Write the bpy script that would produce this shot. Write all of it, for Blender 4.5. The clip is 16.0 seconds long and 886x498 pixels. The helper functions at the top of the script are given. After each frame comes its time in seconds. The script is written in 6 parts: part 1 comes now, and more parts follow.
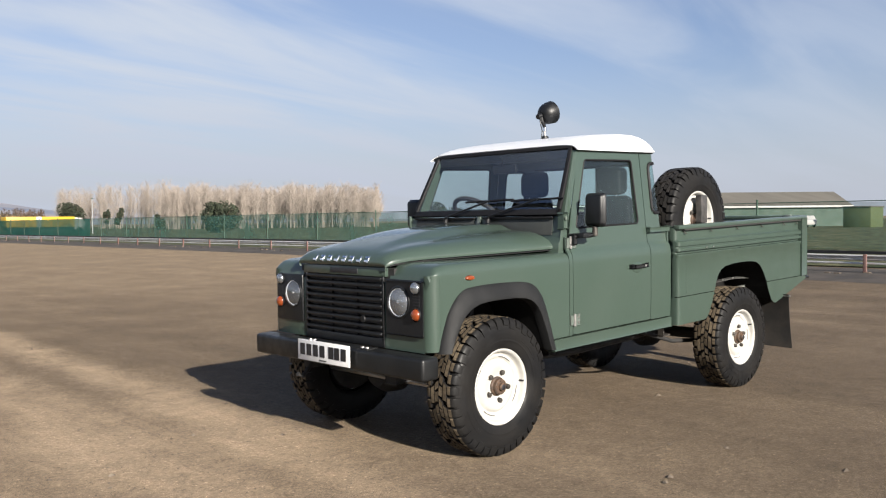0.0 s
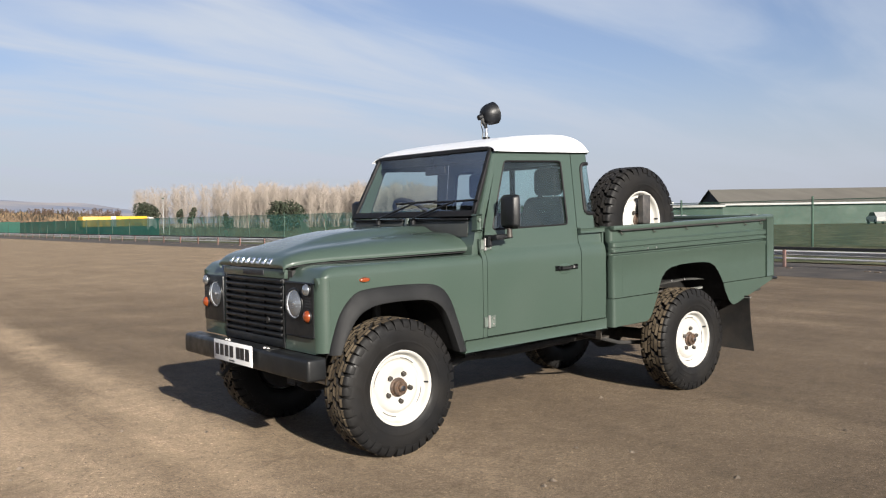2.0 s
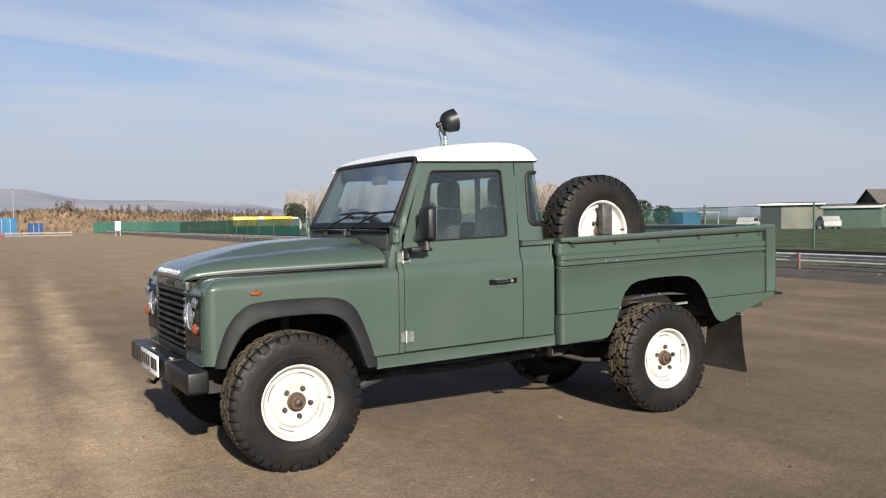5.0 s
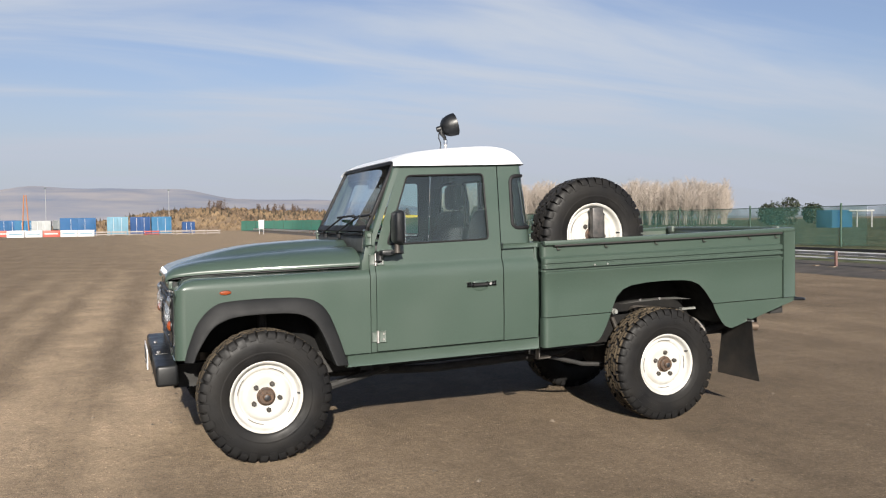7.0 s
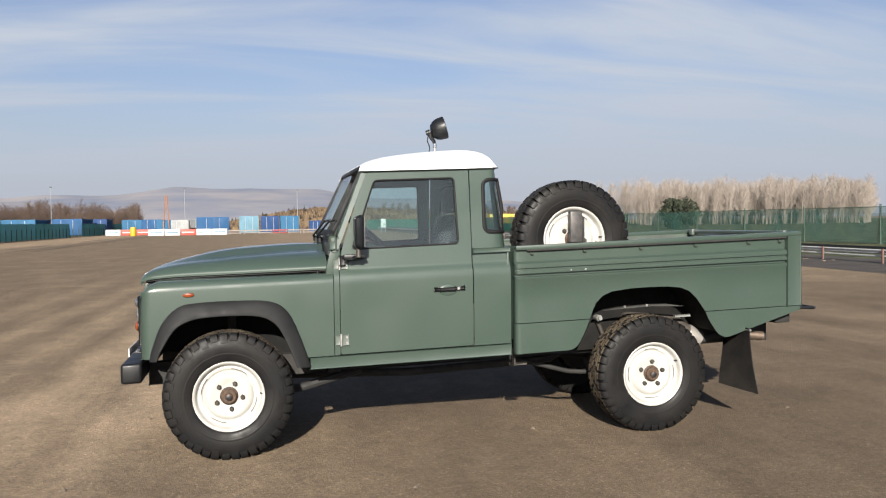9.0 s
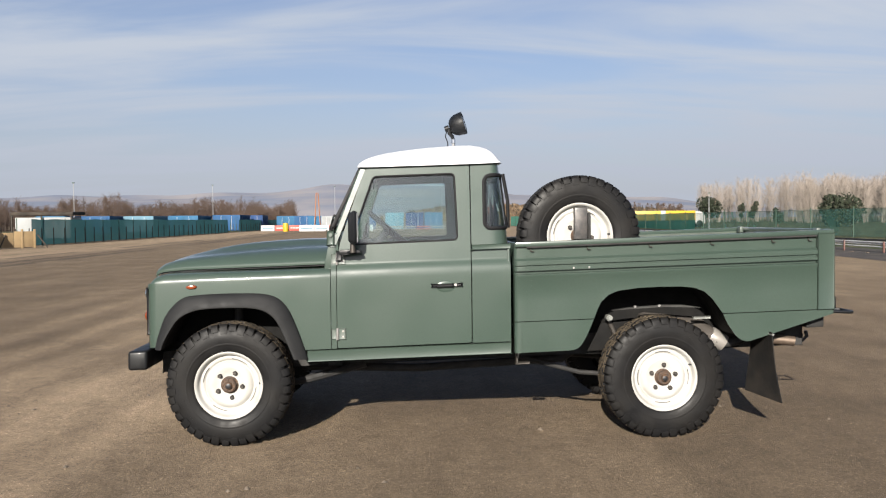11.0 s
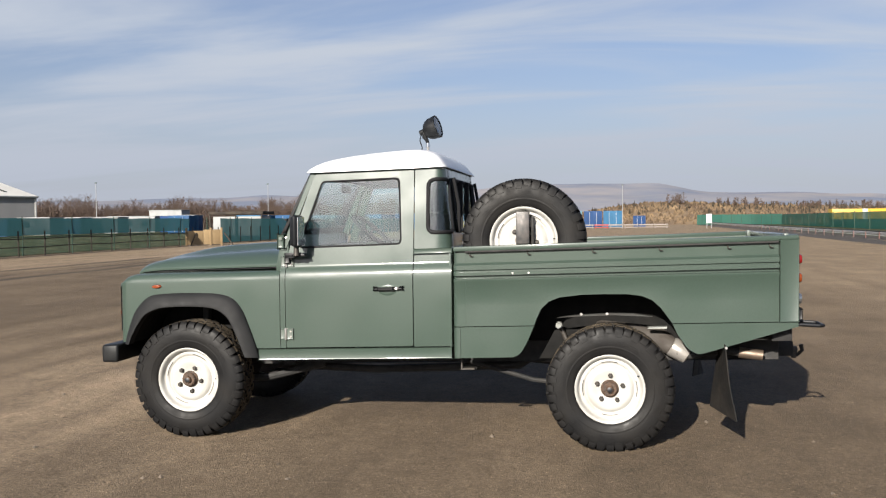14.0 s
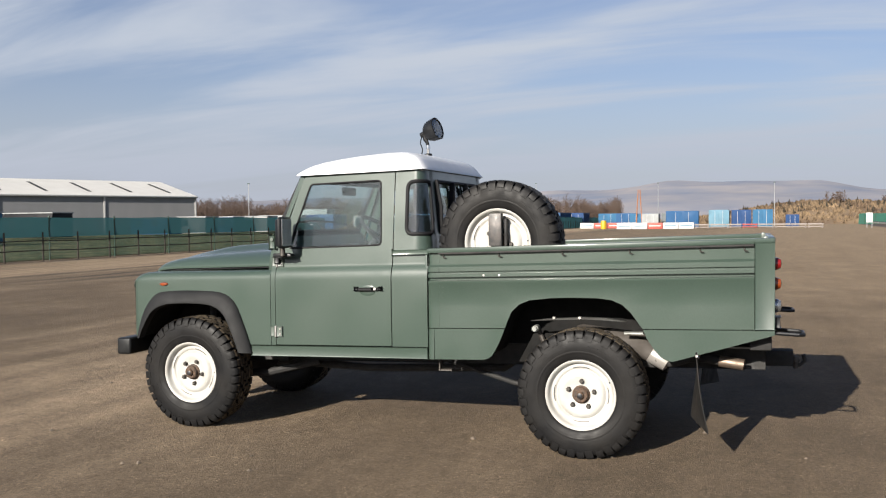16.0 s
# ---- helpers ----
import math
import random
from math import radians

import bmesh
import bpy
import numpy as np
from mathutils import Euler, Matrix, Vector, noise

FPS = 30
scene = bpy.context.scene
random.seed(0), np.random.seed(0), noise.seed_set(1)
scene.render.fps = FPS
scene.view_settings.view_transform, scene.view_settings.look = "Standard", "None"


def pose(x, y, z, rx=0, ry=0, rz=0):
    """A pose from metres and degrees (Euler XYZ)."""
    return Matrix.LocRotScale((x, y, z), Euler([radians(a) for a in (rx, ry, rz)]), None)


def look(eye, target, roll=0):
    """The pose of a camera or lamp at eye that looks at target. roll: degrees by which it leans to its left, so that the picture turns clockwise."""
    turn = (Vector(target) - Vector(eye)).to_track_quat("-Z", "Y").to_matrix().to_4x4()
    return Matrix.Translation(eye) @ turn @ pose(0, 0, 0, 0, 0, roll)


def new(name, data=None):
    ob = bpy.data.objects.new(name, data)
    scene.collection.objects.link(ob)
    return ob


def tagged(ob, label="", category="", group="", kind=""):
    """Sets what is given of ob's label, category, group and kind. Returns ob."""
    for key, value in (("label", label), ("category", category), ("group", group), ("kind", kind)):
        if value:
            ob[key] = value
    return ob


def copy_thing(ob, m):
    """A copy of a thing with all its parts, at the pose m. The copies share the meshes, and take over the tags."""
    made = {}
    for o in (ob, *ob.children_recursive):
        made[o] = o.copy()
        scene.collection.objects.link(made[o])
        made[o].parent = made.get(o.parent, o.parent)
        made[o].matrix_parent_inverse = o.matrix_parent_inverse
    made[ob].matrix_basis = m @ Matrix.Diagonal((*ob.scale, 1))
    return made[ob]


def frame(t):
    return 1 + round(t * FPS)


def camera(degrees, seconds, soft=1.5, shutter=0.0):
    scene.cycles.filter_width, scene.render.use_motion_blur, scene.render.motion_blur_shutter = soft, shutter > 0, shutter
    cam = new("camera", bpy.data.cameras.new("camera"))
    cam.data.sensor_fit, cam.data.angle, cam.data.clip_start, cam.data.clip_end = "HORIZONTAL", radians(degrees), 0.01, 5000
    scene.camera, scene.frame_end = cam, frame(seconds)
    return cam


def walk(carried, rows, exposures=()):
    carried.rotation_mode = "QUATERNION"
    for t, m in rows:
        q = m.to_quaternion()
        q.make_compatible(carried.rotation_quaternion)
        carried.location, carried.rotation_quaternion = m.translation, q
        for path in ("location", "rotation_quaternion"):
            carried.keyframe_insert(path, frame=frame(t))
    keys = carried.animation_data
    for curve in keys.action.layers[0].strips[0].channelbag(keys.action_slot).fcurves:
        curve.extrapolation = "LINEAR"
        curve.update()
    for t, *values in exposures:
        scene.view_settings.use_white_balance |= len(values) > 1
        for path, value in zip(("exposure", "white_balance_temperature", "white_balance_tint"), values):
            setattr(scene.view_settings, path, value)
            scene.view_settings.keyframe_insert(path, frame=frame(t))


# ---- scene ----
# ---- camera ----
cam = camera(54.04, 16.0, soft=1.2)
PATH = [
    (0, -3.599, -4.069, 1.330, -43.74, -1.89, -0.63),
    (0.5, -3.440, -4.225, 1.336, -40.83, -1.93, -0.72),
    (1, -3.273, -4.430, 1.344, -39.95, -1.96, -0.74),
    (1.5, -3.127, -4.594, 1.341, -39.49, -2.01, -0.80),
    (2, -2.908, -4.732, 1.343, -39.18, -1.97, -0.87),
    (2.5, -2.694, -4.839, 1.354, -38.92, -1.91, -0.88),
    (3, -2.490, -5.007, 1.361, -38.13, -1.92, -0.80),
    (3.5, -2.304, -5.140, 1.360, -36.36, -1.98, -0.80),
    (4, -2.083, -5.231, 1.361, -34.24, -1.97, -0.76),
    (4.5, -1.884, -5.297, 1.379, -31.98, -1.90, -0.75),
    (7, -0.800, -5.926, 1.416, -20.46, -1.83, -0.72),
    (7.5, -0.576, -6.014, 1.407, -18.52, -1.87, -0.77),
    (8, -0.322, -6.058, 1.410, -16.53, -1.84, -0.79),
    (8.5, -0.069, -6.109, 1.427, -14.52, -1.81, -0.76),
    (9, 0.185, -6.202, 1.441, -12.09, -1.82, -0.76),
    (11.5, 1.394, -6.301, 1.423, 0.17, -1.92, -0.58),
    (12, 1.649, -6.304, 1.423, 2.46, -1.89, -0.60),
    (12.5, 1.907, -6.304, 1.432, 4.14, -1.81, -0.57),
    (13, 2.188, -6.331, 1.442, 6.62, -1.77, -0.57),
    (13.5, 2.452, -6.268, 1.443, 8.69, -1.90, -0.54),
    (14, 2.718, -6.212, 1.446, 10.04, -1.90, -0.59),
    (14.5, 2.999, -6.165, 1.446, 11.42, -1.93, -0.59),
    (15, 3.262, -6.132, 1.435, 13.73, -1.94, -0.55),
    (15.5, 3.525, -6.040, 1.443, 16.59, -1.87, -0.60),
    (16, 3.776, -5.968, 1.454, 19.64, -1.88, -0.56),
]
walk(cam, [(t, pose(x, y, z, 90 + pitch, 0, yaw) @ pose(0, 0, 0, 0, 0, roll)) for t, x, y, z, yaw, pitch, roll in PATH],
     exposures=[(0.0, 1.28), (3.0, 1.21), (7.0, 1.14), (16.0, 1.10)])

# ---- light ----
SUN_TO = Vector((-0.58, -2.37, 1.0)).normalized()
SUN_ELEVATION = math.asin(SUN_TO.z)
SUN_ROTATION = math.atan2(SUN_TO.x, SUN_TO.y) % (2 * math.pi)

world = bpy.data.worlds.new("sky")
scene.world = world
world.use_nodes = True
wt = world.node_tree
wt.nodes.clear()


def wnode(kind, **values):
    n = wt.nodes.new(kind)
    for k, v in values.items():
        n.inputs[k].default_value = v
    return n


def wmath(op, a, b=None):
    n = wt.nodes.new("ShaderNodeMath")
    n.operation = op
    for i, s in enumerate((a, b)):
        if s is None:
            continue
        if isinstance(s, (int, float)):
            n.inputs[i].default_value = s
        else:
            wt.links.new(s, n.inputs[i])
    return n.outputs[0]


sky = wt.nodes.new("ShaderNodeTexSky")
sky.sky_type = "NISHITA"
sky.sun_disc = False
sky.sun_elevation = SUN_ELEVATION
sky.sun_rotation = SUN_ROTATION
sky.air_density, sky.dust_density, sky.ozone_density = 1.0, 1.0, 1.6
coord = wt.nodes.new("ShaderNodeTexCoord")
sep = wt.nodes.new("ShaderNodeSeparateXYZ")
wt.links.new(coord.outputs["Generated"], sep.inputs[0])
up = wmath("MAXIMUM", sep.outputs[2], 0.0)
over = wmath("ADD", up, 0.16)
flat = wt.nodes.new("ShaderNodeCombineXYZ")
wt.links.new(wmath("DIVIDE", sep.outputs[0], over), flat.inputs[0])
wt.links.new(wmath("DIVIDE", sep.outputs[1], over), flat.inputs[1])
streak = wt.nodes.new("ShaderNodeMapping")
streak.inputs["Scale"].default_value = (0.50, 1.7, 1.0)
streak.inputs["Rotation"].default_value = (0, 0, radians(-14))
wt.links.new(flat.outputs[0], streak.inputs[0])
cloud = wnode("ShaderNodeTexNoise", Scale=1.25, Detail=6.0, Roughness=0.52, Distortion=0.5)
wt.links.new(streak.outputs[0], cloud.inputs["Vector"])
cover = wt.nodes.new("ShaderNodeMapRange")
cover.interpolation_type = "SMOOTHSTEP"
cover.inputs["From Min"].default_value, cover.inputs["From Max"].default_value = 0.34, 0.66
cover.inputs["To Min"].default_value, cover.inputs["To Max"].default_value = 0.20, 0.98
wt.links.new(cloud.outputs["Fac"], cover.inputs["Value"])
thin = wt.nodes.new("ShaderNodeMapRange")
thin.interpolation_type = "SMOOTHSTEP"
thin.inputs["From Min"].default_value, thin.inputs["From Max"].default_value = 0.22, 0.60
thin.inputs["To Min"].default_value, thin.inputs["To Max"].default_value = 1.0, 0.12
wt.links.new(up, thin.inputs["Value"])
deep = wt.nodes.new("ShaderNodeMixRGB")
deep.blend_type = "MULTIPLY"
deep.inputs[0].default_value = 1.0
deep.inputs[2].default_value = (0.92, 0.92, 1.10, 1)
wt.links.new(sky.outputs[0], deep.inputs[1])
veil = wt.nodes.new("ShaderNodeMixRGB")
veil.inputs[2].default_value = (5.85, 6.4, 7.35, 1)
east = wt.nodes.new("ShaderNodeMapRange")
east.interpolation_type = "SMOOTHSTEP"
east.inputs["From Min"].default_value, east.inputs["From Max"].default_value = 0.50, 0.98
east.inputs["To Min"].default_value, east.inputs["To Max"].default_value = 1.0, 0.45
wt.links.new(sep.outputs[0], east.inputs["Value"])
wt.links.new(wmath("MULTIPLY", wmath("MULTIPLY", cover.outputs[0], thin.outputs[0]), east.outputs[0]), veil.inputs[0])
wt.links.new(deep.outputs[0], veil.inputs[1])
low = wt.nodes.new("ShaderNodeMapRange")
low.interpolation_type = "SMOOTHSTEP"
low.inputs["From Min"].default_value, low.inputs["From Max"].default_value = 0.0, 0.20
low.inputs["To Min"].default_value, low.inputs["To Max"].default_value = 0.85, 0.0
wt.links.new(up, low.inputs["Value"])
haze = wt.nodes.new("ShaderNodeMixRGB")
haze.inputs[2].default_value = (4.85, 5.25, 6.2, 1)
wt.links.new(low.outputs[0], haze.inputs[0])
wt.links.new(veil.outputs[0], haze.inputs[1])
# bright aureole of thin cloud round the sun
toward = wt.nodes.new("ShaderNodeVectorMath")
toward.operation = "DOT_PRODUCT"
toward.inputs[1].default_value = SUN_TO
wt.links.new(coord.outputs["Generated"], toward.inputs[0])
near_sun = wmath("MAXIMUM", toward.outputs["Value"], 0.0)
glow = wmath("ADD", wmath("MULTIPLY", wmath("POWER", near_sun, 70.0), 45.0), wmath("MULTIPLY", wmath("POWER", near_sun, 14.0), 5.0))
aureole = wt.nodes.new("ShaderNodeMixRGB")
aureole.blend_type = "ADD"
aureole.inputs[0].default_value = 1.0
wt.links.new(haze.outputs[0], aureole.inputs[1])
wt.links.new(glow, aureole.inputs[2])
back = wnode("ShaderNodeBackground", Strength=0.0445)
wt.links.new(aureole.outputs[0], back.inputs[0])
wout = wt.nodes.new("ShaderNodeOutputWorld")
wt.links.new(back.outputs[0], wout.inputs[0])

sun = new("sun", bpy.data.lights.new("sun", "SUN"))
sun.data.energy, sun.data.angle, sun.data.color = 5.0, radians(0.6), (1.0, 0.93, 0.83)
sun.matrix_world = look(SUN_TO * 50, (0, 0, 0))


# ---- materials ----
def material(name, colour, rough=0.6, metal=0.0, coat=0.0, coat_rough=0.06, second=None, scale=6.0, amount=0.5, grain=0.0, grain_scale=120.0,
             bump=0.0, bump_scale=60.0, spec=0.5, per_object=0.0, per_island=0.0, stretch=(1, 1, 1), rough_var=0.1, coat_ior=1.5):
    """A surface with a main colour, a second colour in soft patches, fine grain and relief, by world position."""
    m = bpy.data.materials.new(name)
    m.use_nodes = True
    nt = m.node_tree
    b = nt.nodes["Principled BSDF"]
    b.inputs["Roughness"].default_value, b.inputs["Metallic"].default_value = rough, metal
    b.inputs["Coat Weight"].default_value, b.inputs["Coat Roughness"].default_value = coat, coat_rough
    b.inputs["Specular IOR Level"].default_value, b.inputs["Coat IOR"].default_value = spec, coat_ior
    geo = nt.nodes.new("ShaderNodeNewGeometry")
    mp = nt.nodes.new("ShaderNodeMapping")
    mp.inputs["Scale"].default_value = stretch
    nt.links.new(geo.outputs["Position"], mp.inputs[0])

    def noise_tex(s, detail=5.0):
        n = nt.nodes.new("ShaderNodeTexNoise")
        n.inputs["Scale"].default_value, n.inputs["Detail"].default_value = s, detail
        nt.links.new(mp.outputs[0], n.inputs["Vector"])
        return n.outputs["Fac"]

    def ramp(sock, lo, hi, a, c):
        r = nt.nodes.new("ShaderNodeMapRange")
        for k, v in (("From Min", lo), ("From Max", hi), ("To Min", a), ("To Max", c)):
            r.inputs[k].default_value = v
        nt.links.new(sock, r.inputs["Value"])
        return r.outputs[0]

    mix = nt.nodes.new("ShaderNodeMixRGB")
    mix.inputs[1].default_value = (*colour, 1)
    mix.inputs[2].default_value = (*(second or [c * 0.8 for c in colour]), 1)
    nt.links.new(ramp(noise_tex(scale), 0.38, 0.66, 0.0, amount), mix.inputs[0])
    out = mix.outputs[0]

    def times(sock, factor):
        v = nt.nodes.new("ShaderNodeMixRGB")
        v.blend_type = "MULTIPLY"
        v.inputs[0].default_value = 1
        nt.links.new(sock, v.inputs[1])
        nt.links.new(factor, v.inputs[2])
        return v.outputs[0]

    if grain:
        out = times(out, ramp(noise_tex(grain_scale, 3.0), 0.3, 0.7, 1 - grain, 1 + grain))
    if per_object:
        info = nt.nodes.new("ShaderNodeObjectInfo")
        out = times(out, ramp(info.outputs["Random"], 0, 1, 1 - per_object, 1 + per_object))
    if per_island:
        out = times(out, ramp(geo.outputs["Random Per Island"], 0, 1, 1 - per_island, 1 + per_island))
    nt.links.new(out, b.inputs["Base Color"])
    if rough_var:
        nt.links.new(ramp(noise_tex(scale * 2.3), 0.3, 0.7, max(rough - rough_var, 0.02), min(rough + rough_var, 1)), b.inputs["Roughness"])
    if bump:
        bp = nt.nodes.new("ShaderNodeBump")
        bp.inputs["Strength"].default_value, bp.inputs["Distance"].default_value = bump, 0.01
        nt.links.new(noise_tex(bump_scale), bp.inputs["Height"])
        nt.links.new(bp.outputs[0], b.inputs["Normal"])
    return m


def glass(name, tint, dust=0.06, dust_colour=(0.55, 0.58, 0.55), gloss=0.05, rise=4.5):
    """Thin glazing: clear, with a mirror-like surface by Fresnel and a film of dust."""
    m = bpy.data.materials.new(name)
    m.use_nodes = True
    nt = m.node_tree
    nt.nodes.clear()
    clear = nt.nodes.new("ShaderNodeBsdfTransparent")
    clear.inputs[0].default_value = (*tint, 1)
    film = nt.nodes.new("ShaderNodeBsdfDiffuse")
    film.inputs[0].default_value = (*dust_colour, 1)
    a = nt.nodes.new("ShaderNodeMixShader")
    tex = nt.nodes.new("ShaderNodeTexNoise")
    tex.inputs["Scale"].default_value, tex.inputs["Detail"].default_value = 2.6, 5.0
    geo = nt.nodes.new("ShaderNodeNewGeometry")
    nt.links.new(geo.outputs["Position"], tex.inputs["Vector"])
    r = nt.nodes.new("ShaderNodeMapRange")
    for k, v in (("From Min", 0.3), ("From Max", 0.7), ("To Min", dust * 0.25), ("To Max", dust * 1.75)):
        r.inputs[k].default_value = v
    nt.links.new(tex.outputs["Fac"], r.inputs["Value"])
    nt.links.new(r.outputs[0], a.inputs[0])
    nt.links.new(clear.outputs[0], a.inputs[1])
    nt.links.new(film.outputs[0], a.inputs[2])
    shine = nt.nodes.new("ShaderNodeBsdfGlossy")
    shine.inputs["Roughness"].default_value = 0.015
    lw = nt.nodes.new("ShaderNodeLayerWeight")
    lw.inputs["Blend"].default_value = 0.5
    pw = nt.nodes.new("ShaderNodeMath")
    pw.operation = "POWER"
    pw.inputs[1].default_value = rise
    nt.links.new(lw.outputs["Facing"], pw.inputs[0])
    fr = nt.nodes.new("ShaderNodeMapRange")
    for k, v in (("From Min", 0.0), ("From Max", 1.0), ("To Min", gloss), ("To Max", 0.85)):
        fr.inputs[k].default_value = v
    nt.links.new(pw.outputs[0], fr.inputs["Value"])
    c = nt.nodes.new("ShaderNodeMixShader")
    nt.links.new(fr.outputs[0], c.inputs[0])
    nt.links.new(a.outputs[0], c.inputs[1])
    nt.links.new(shine.outputs[0], c.inputs[2])
    o = nt.nodes.new("ShaderNodeOutputMaterial")
    nt.links.new(c.outputs[0], o.inputs[0])
    return m


def clear_sheet(name, tint):
    """The clear inner face of a pane."""
    m = bpy.data.materials.new(name)
    m.use_nodes = True
    nt = m.node_tree
    nt.nodes.clear()
    clear = nt.nodes.new("ShaderNodeBsdfTransparent")
    clear.inputs[0].default_value = (*tint, 1)
    o = nt.nodes.new("ShaderNodeOutputMaterial")
    nt.links.new(clear.outputs[0], o.inputs[0])
    return m


def netting(name, colour, cover_low, cover_high):
    """Woven shade net: a thin cloth with holes far too small to see, drawn as part cover."""
    m = bpy.data.materials.new(name)
    m.use_nodes = True
    nt = m.node_tree
    nt.nodes.clear()
    clear = nt.nodes.new("ShaderNodeBsdfTransparent")
    cloth = nt.nodes.new("ShaderNodeBsdfDiffuse")
    through_ = nt.nodes.new("ShaderNodeBsdfTranslucent")
    for n in (cloth, through_):
        n.inputs[0].default_value = (*colour, 1)
    both = nt.nodes.new("ShaderNodeMixShader")
    both.inputs[0].default_value = 0.55
    nt.links.new(cloth.outputs[0], both.inputs[1])
    nt.links.new(through_.outputs[0], both.inputs[2])
    geo = nt.nodes.new("ShaderNodeNewGeometry")
    tex = nt.nodes.new("ShaderNodeTexNoise")
    tex.inputs["Scale"].default_value, tex.inputs["Detail"].default_value = 0.55, 5.0
    nt.links.new(geo.outputs["Position"], tex.inputs["Vector"])
    r = nt.nodes.new("ShaderNodeMapRange")
    for k, v in (("From Min", 0.35), ("From Max", 0.65), ("To Min", cover_low), ("To Max", cover_high)):
        r.inputs[k].default_value = v
    nt.links.new(tex.outputs["Fac"], r.inputs["Value"])
    mixn = nt.nodes.new("ShaderNodeMixShader")
    nt.links.new(r.outputs[0], mixn.inputs[0])
    nt.links.new(clear.outputs[0], mixn.inputs[1])
    nt.links.new(both.outputs[0], mixn.inputs[2])
    o = nt.nodes.new("ShaderNodeOutputMaterial")
    nt.links.new(mixn.outputs[0], o.inputs[0])
    return m


PAINT = material("green_paint", (0.0350, 0.0535, 0.0425), 0.42, coat=0.90, coat_rough=0.09, second=(0.040, 0.057, 0.046), scale=1.6, amount=0.45, grain=0.05, bump=0.14, bump_scale=2.6, spec=0.25, coat_ior=1.40)
WHITE_ROOF = material("white_roof_paint", (0.56, 0.575, 0.60), 0.45, coat=0.2, second=(0.56, 0.57, 0.58), scale=3.0)
WHITE_RIM = material("white_rim_paint", (0.375, 0.370, 0.350), 0.45, second=(0.29, 0.275, 0.245), scale=9.0, amount=0.6)
BLACK_PLASTIC = material("black_plastic", (0.0052, 0.0058, 0.0068), 0.42, spec=0.35, second=(0.009, 0.0095, 0.0105), scale=7, bump=0.05, bump_scale=300)
ARCH_PLASTIC = material("weathered_arch_plastic", (0.0100, 0.0104, 0.0110), 0.62, spec=0.18, second=(0.0165, 0.0168, 0.0172), scale=5, amount=0.7, bump=0.06, bump_scale=250)
BUMPER_BLACK = material("black_bumper_paint", (0.006, 0.0065, 0.007), 0.45, spec=0.3, second=(0.010, 0.010, 0.010), scale=6, coat=0.08)
DARK = material("dark_underside", (0.012, 0.012, 0.012), 0.8, second=(0.026, 0.023, 0.020), scale=8)
LINER = material("wheel_arch_liner", (0.007, 0.007, 0.007), 0.8, spec=0.12, second=(0.012, 0.011, 0.010), scale=9)
RUBBER = material("tyre_rubber", (0.0070, 0.0070, 0.0074), 0.52, second=(0.0125, 0.0115, 0.0105), scale=6, amount=0.7, spec=0.15, grain=0.15, rough_var=0.14)
TREAD = material("dusty_tread_rubber", (0.112, 0.089, 0.061), 0.9, spec=0.10, second=(0.056, 0.044, 0.031), scale=9, amount=0.95, grain=0.25, grain_scale=60, per_island=0.35)
SEAL = material("black_rubber_seal", (0.007, 0.007, 0.008), 0.6, spec=0.25)
GLASS = glass("clear_glass", (0.72, 0.84, 0.83), 0.018, (0.36, 0.52, 0.49), 0.10)
INNER_GLASS = clear_sheet("inner_glass", (0.97, 0.98, 0.98))
SCREEN_GLASS = glass("windscreen_glass", (0.90, 0.93, 0.93), 0.012, gloss=0.08, rise=2.0)
LAMP_GLASS = glass("lamp_glass", (0.97, 0.98, 0.99), 0.08, (0.6, 0.66, 0.74), 0.16)
CHROME = material("chrome", (0.82, 0.83, 0.85), 0.12, metal=1.0, rough_var=0.05)
STEEL = material("worn_steel", (0.42, 0.41, 0.40), 0.42, metal=0.9, second=(0.25, 0.22, 0.19), scale=14)
HINGE = material("painted_hinge", (0.070, 0.090, 0.076), 0.45, coat=0.2, second=(0.12, 0.13, 0.12), scale=30, amount=0.7)
RUST = material("rusty_hub", (0.075, 0.040, 0.021), 0.7, second=(0.028, 0.020, 0.015), scale=45, amount=0.9, bump=0.3)
AMBER = material("amber_lens", (0.17, 0.034, 0.008), 0.18, coat=0.6)
RED = material("red_lens", (0.17, 0.008, 0.008), 0.18, coat=0.6)
CLEAR_LENS = material("clear_lens", (0.30, 0.32, 0.34), 0.2, coat=0.8, metal=0.8)
REFLECTOR = material("lamp_reflector", (0.92, 0.94, 0.97), 0.40, metal=0.75, rough_var=0.2, scale=40, bump=0.5, bump_scale=40)
DARK_STEEL = material("dirty_steel", (0.040, 0.036, 0.032), 0.6, metal=0.5, second=(0.08, 0.07, 0.06), scale=14)
PLATE = material("number_plate_white", (0.66, 0.66, 0.66), 0.35, second=(0.60, 0.60, 0.58))
INK = material("plate_black", (0.012, 0.012, 0.014), 0.5)
SEAT = material("dark_seat_cloth", (0.013, 0.014, 0.016), 0.9, second=(0.020, 0.021, 0.024), scale=12)
TRIM_GREY = material("grey_cab_trim", (0.022, 0.023, 0.025), 0.75)
HEADLINING = material("pale_headlining", (0.20, 0.20, 0.19), 0.9)
BED_LINER = material("bed_inside_paint", (0.055, 0.074, 0.058), 0.55, second=(0.04, 0.045, 0.04), scale=4, amount=0.8)
ALLOY = material("bare_alloy", (0.20, 0.21, 0.20), 0.5, metal=0.35, second=(0.20, 0.20, 0.185), scale=10, amount=0.8)
ARCH_PANEL = material("dusty_arch_panel", (0.032, 0.033, 0.030), 0.8, second=(0.020, 0.018, 0.016), scale=8, amount=0.9)
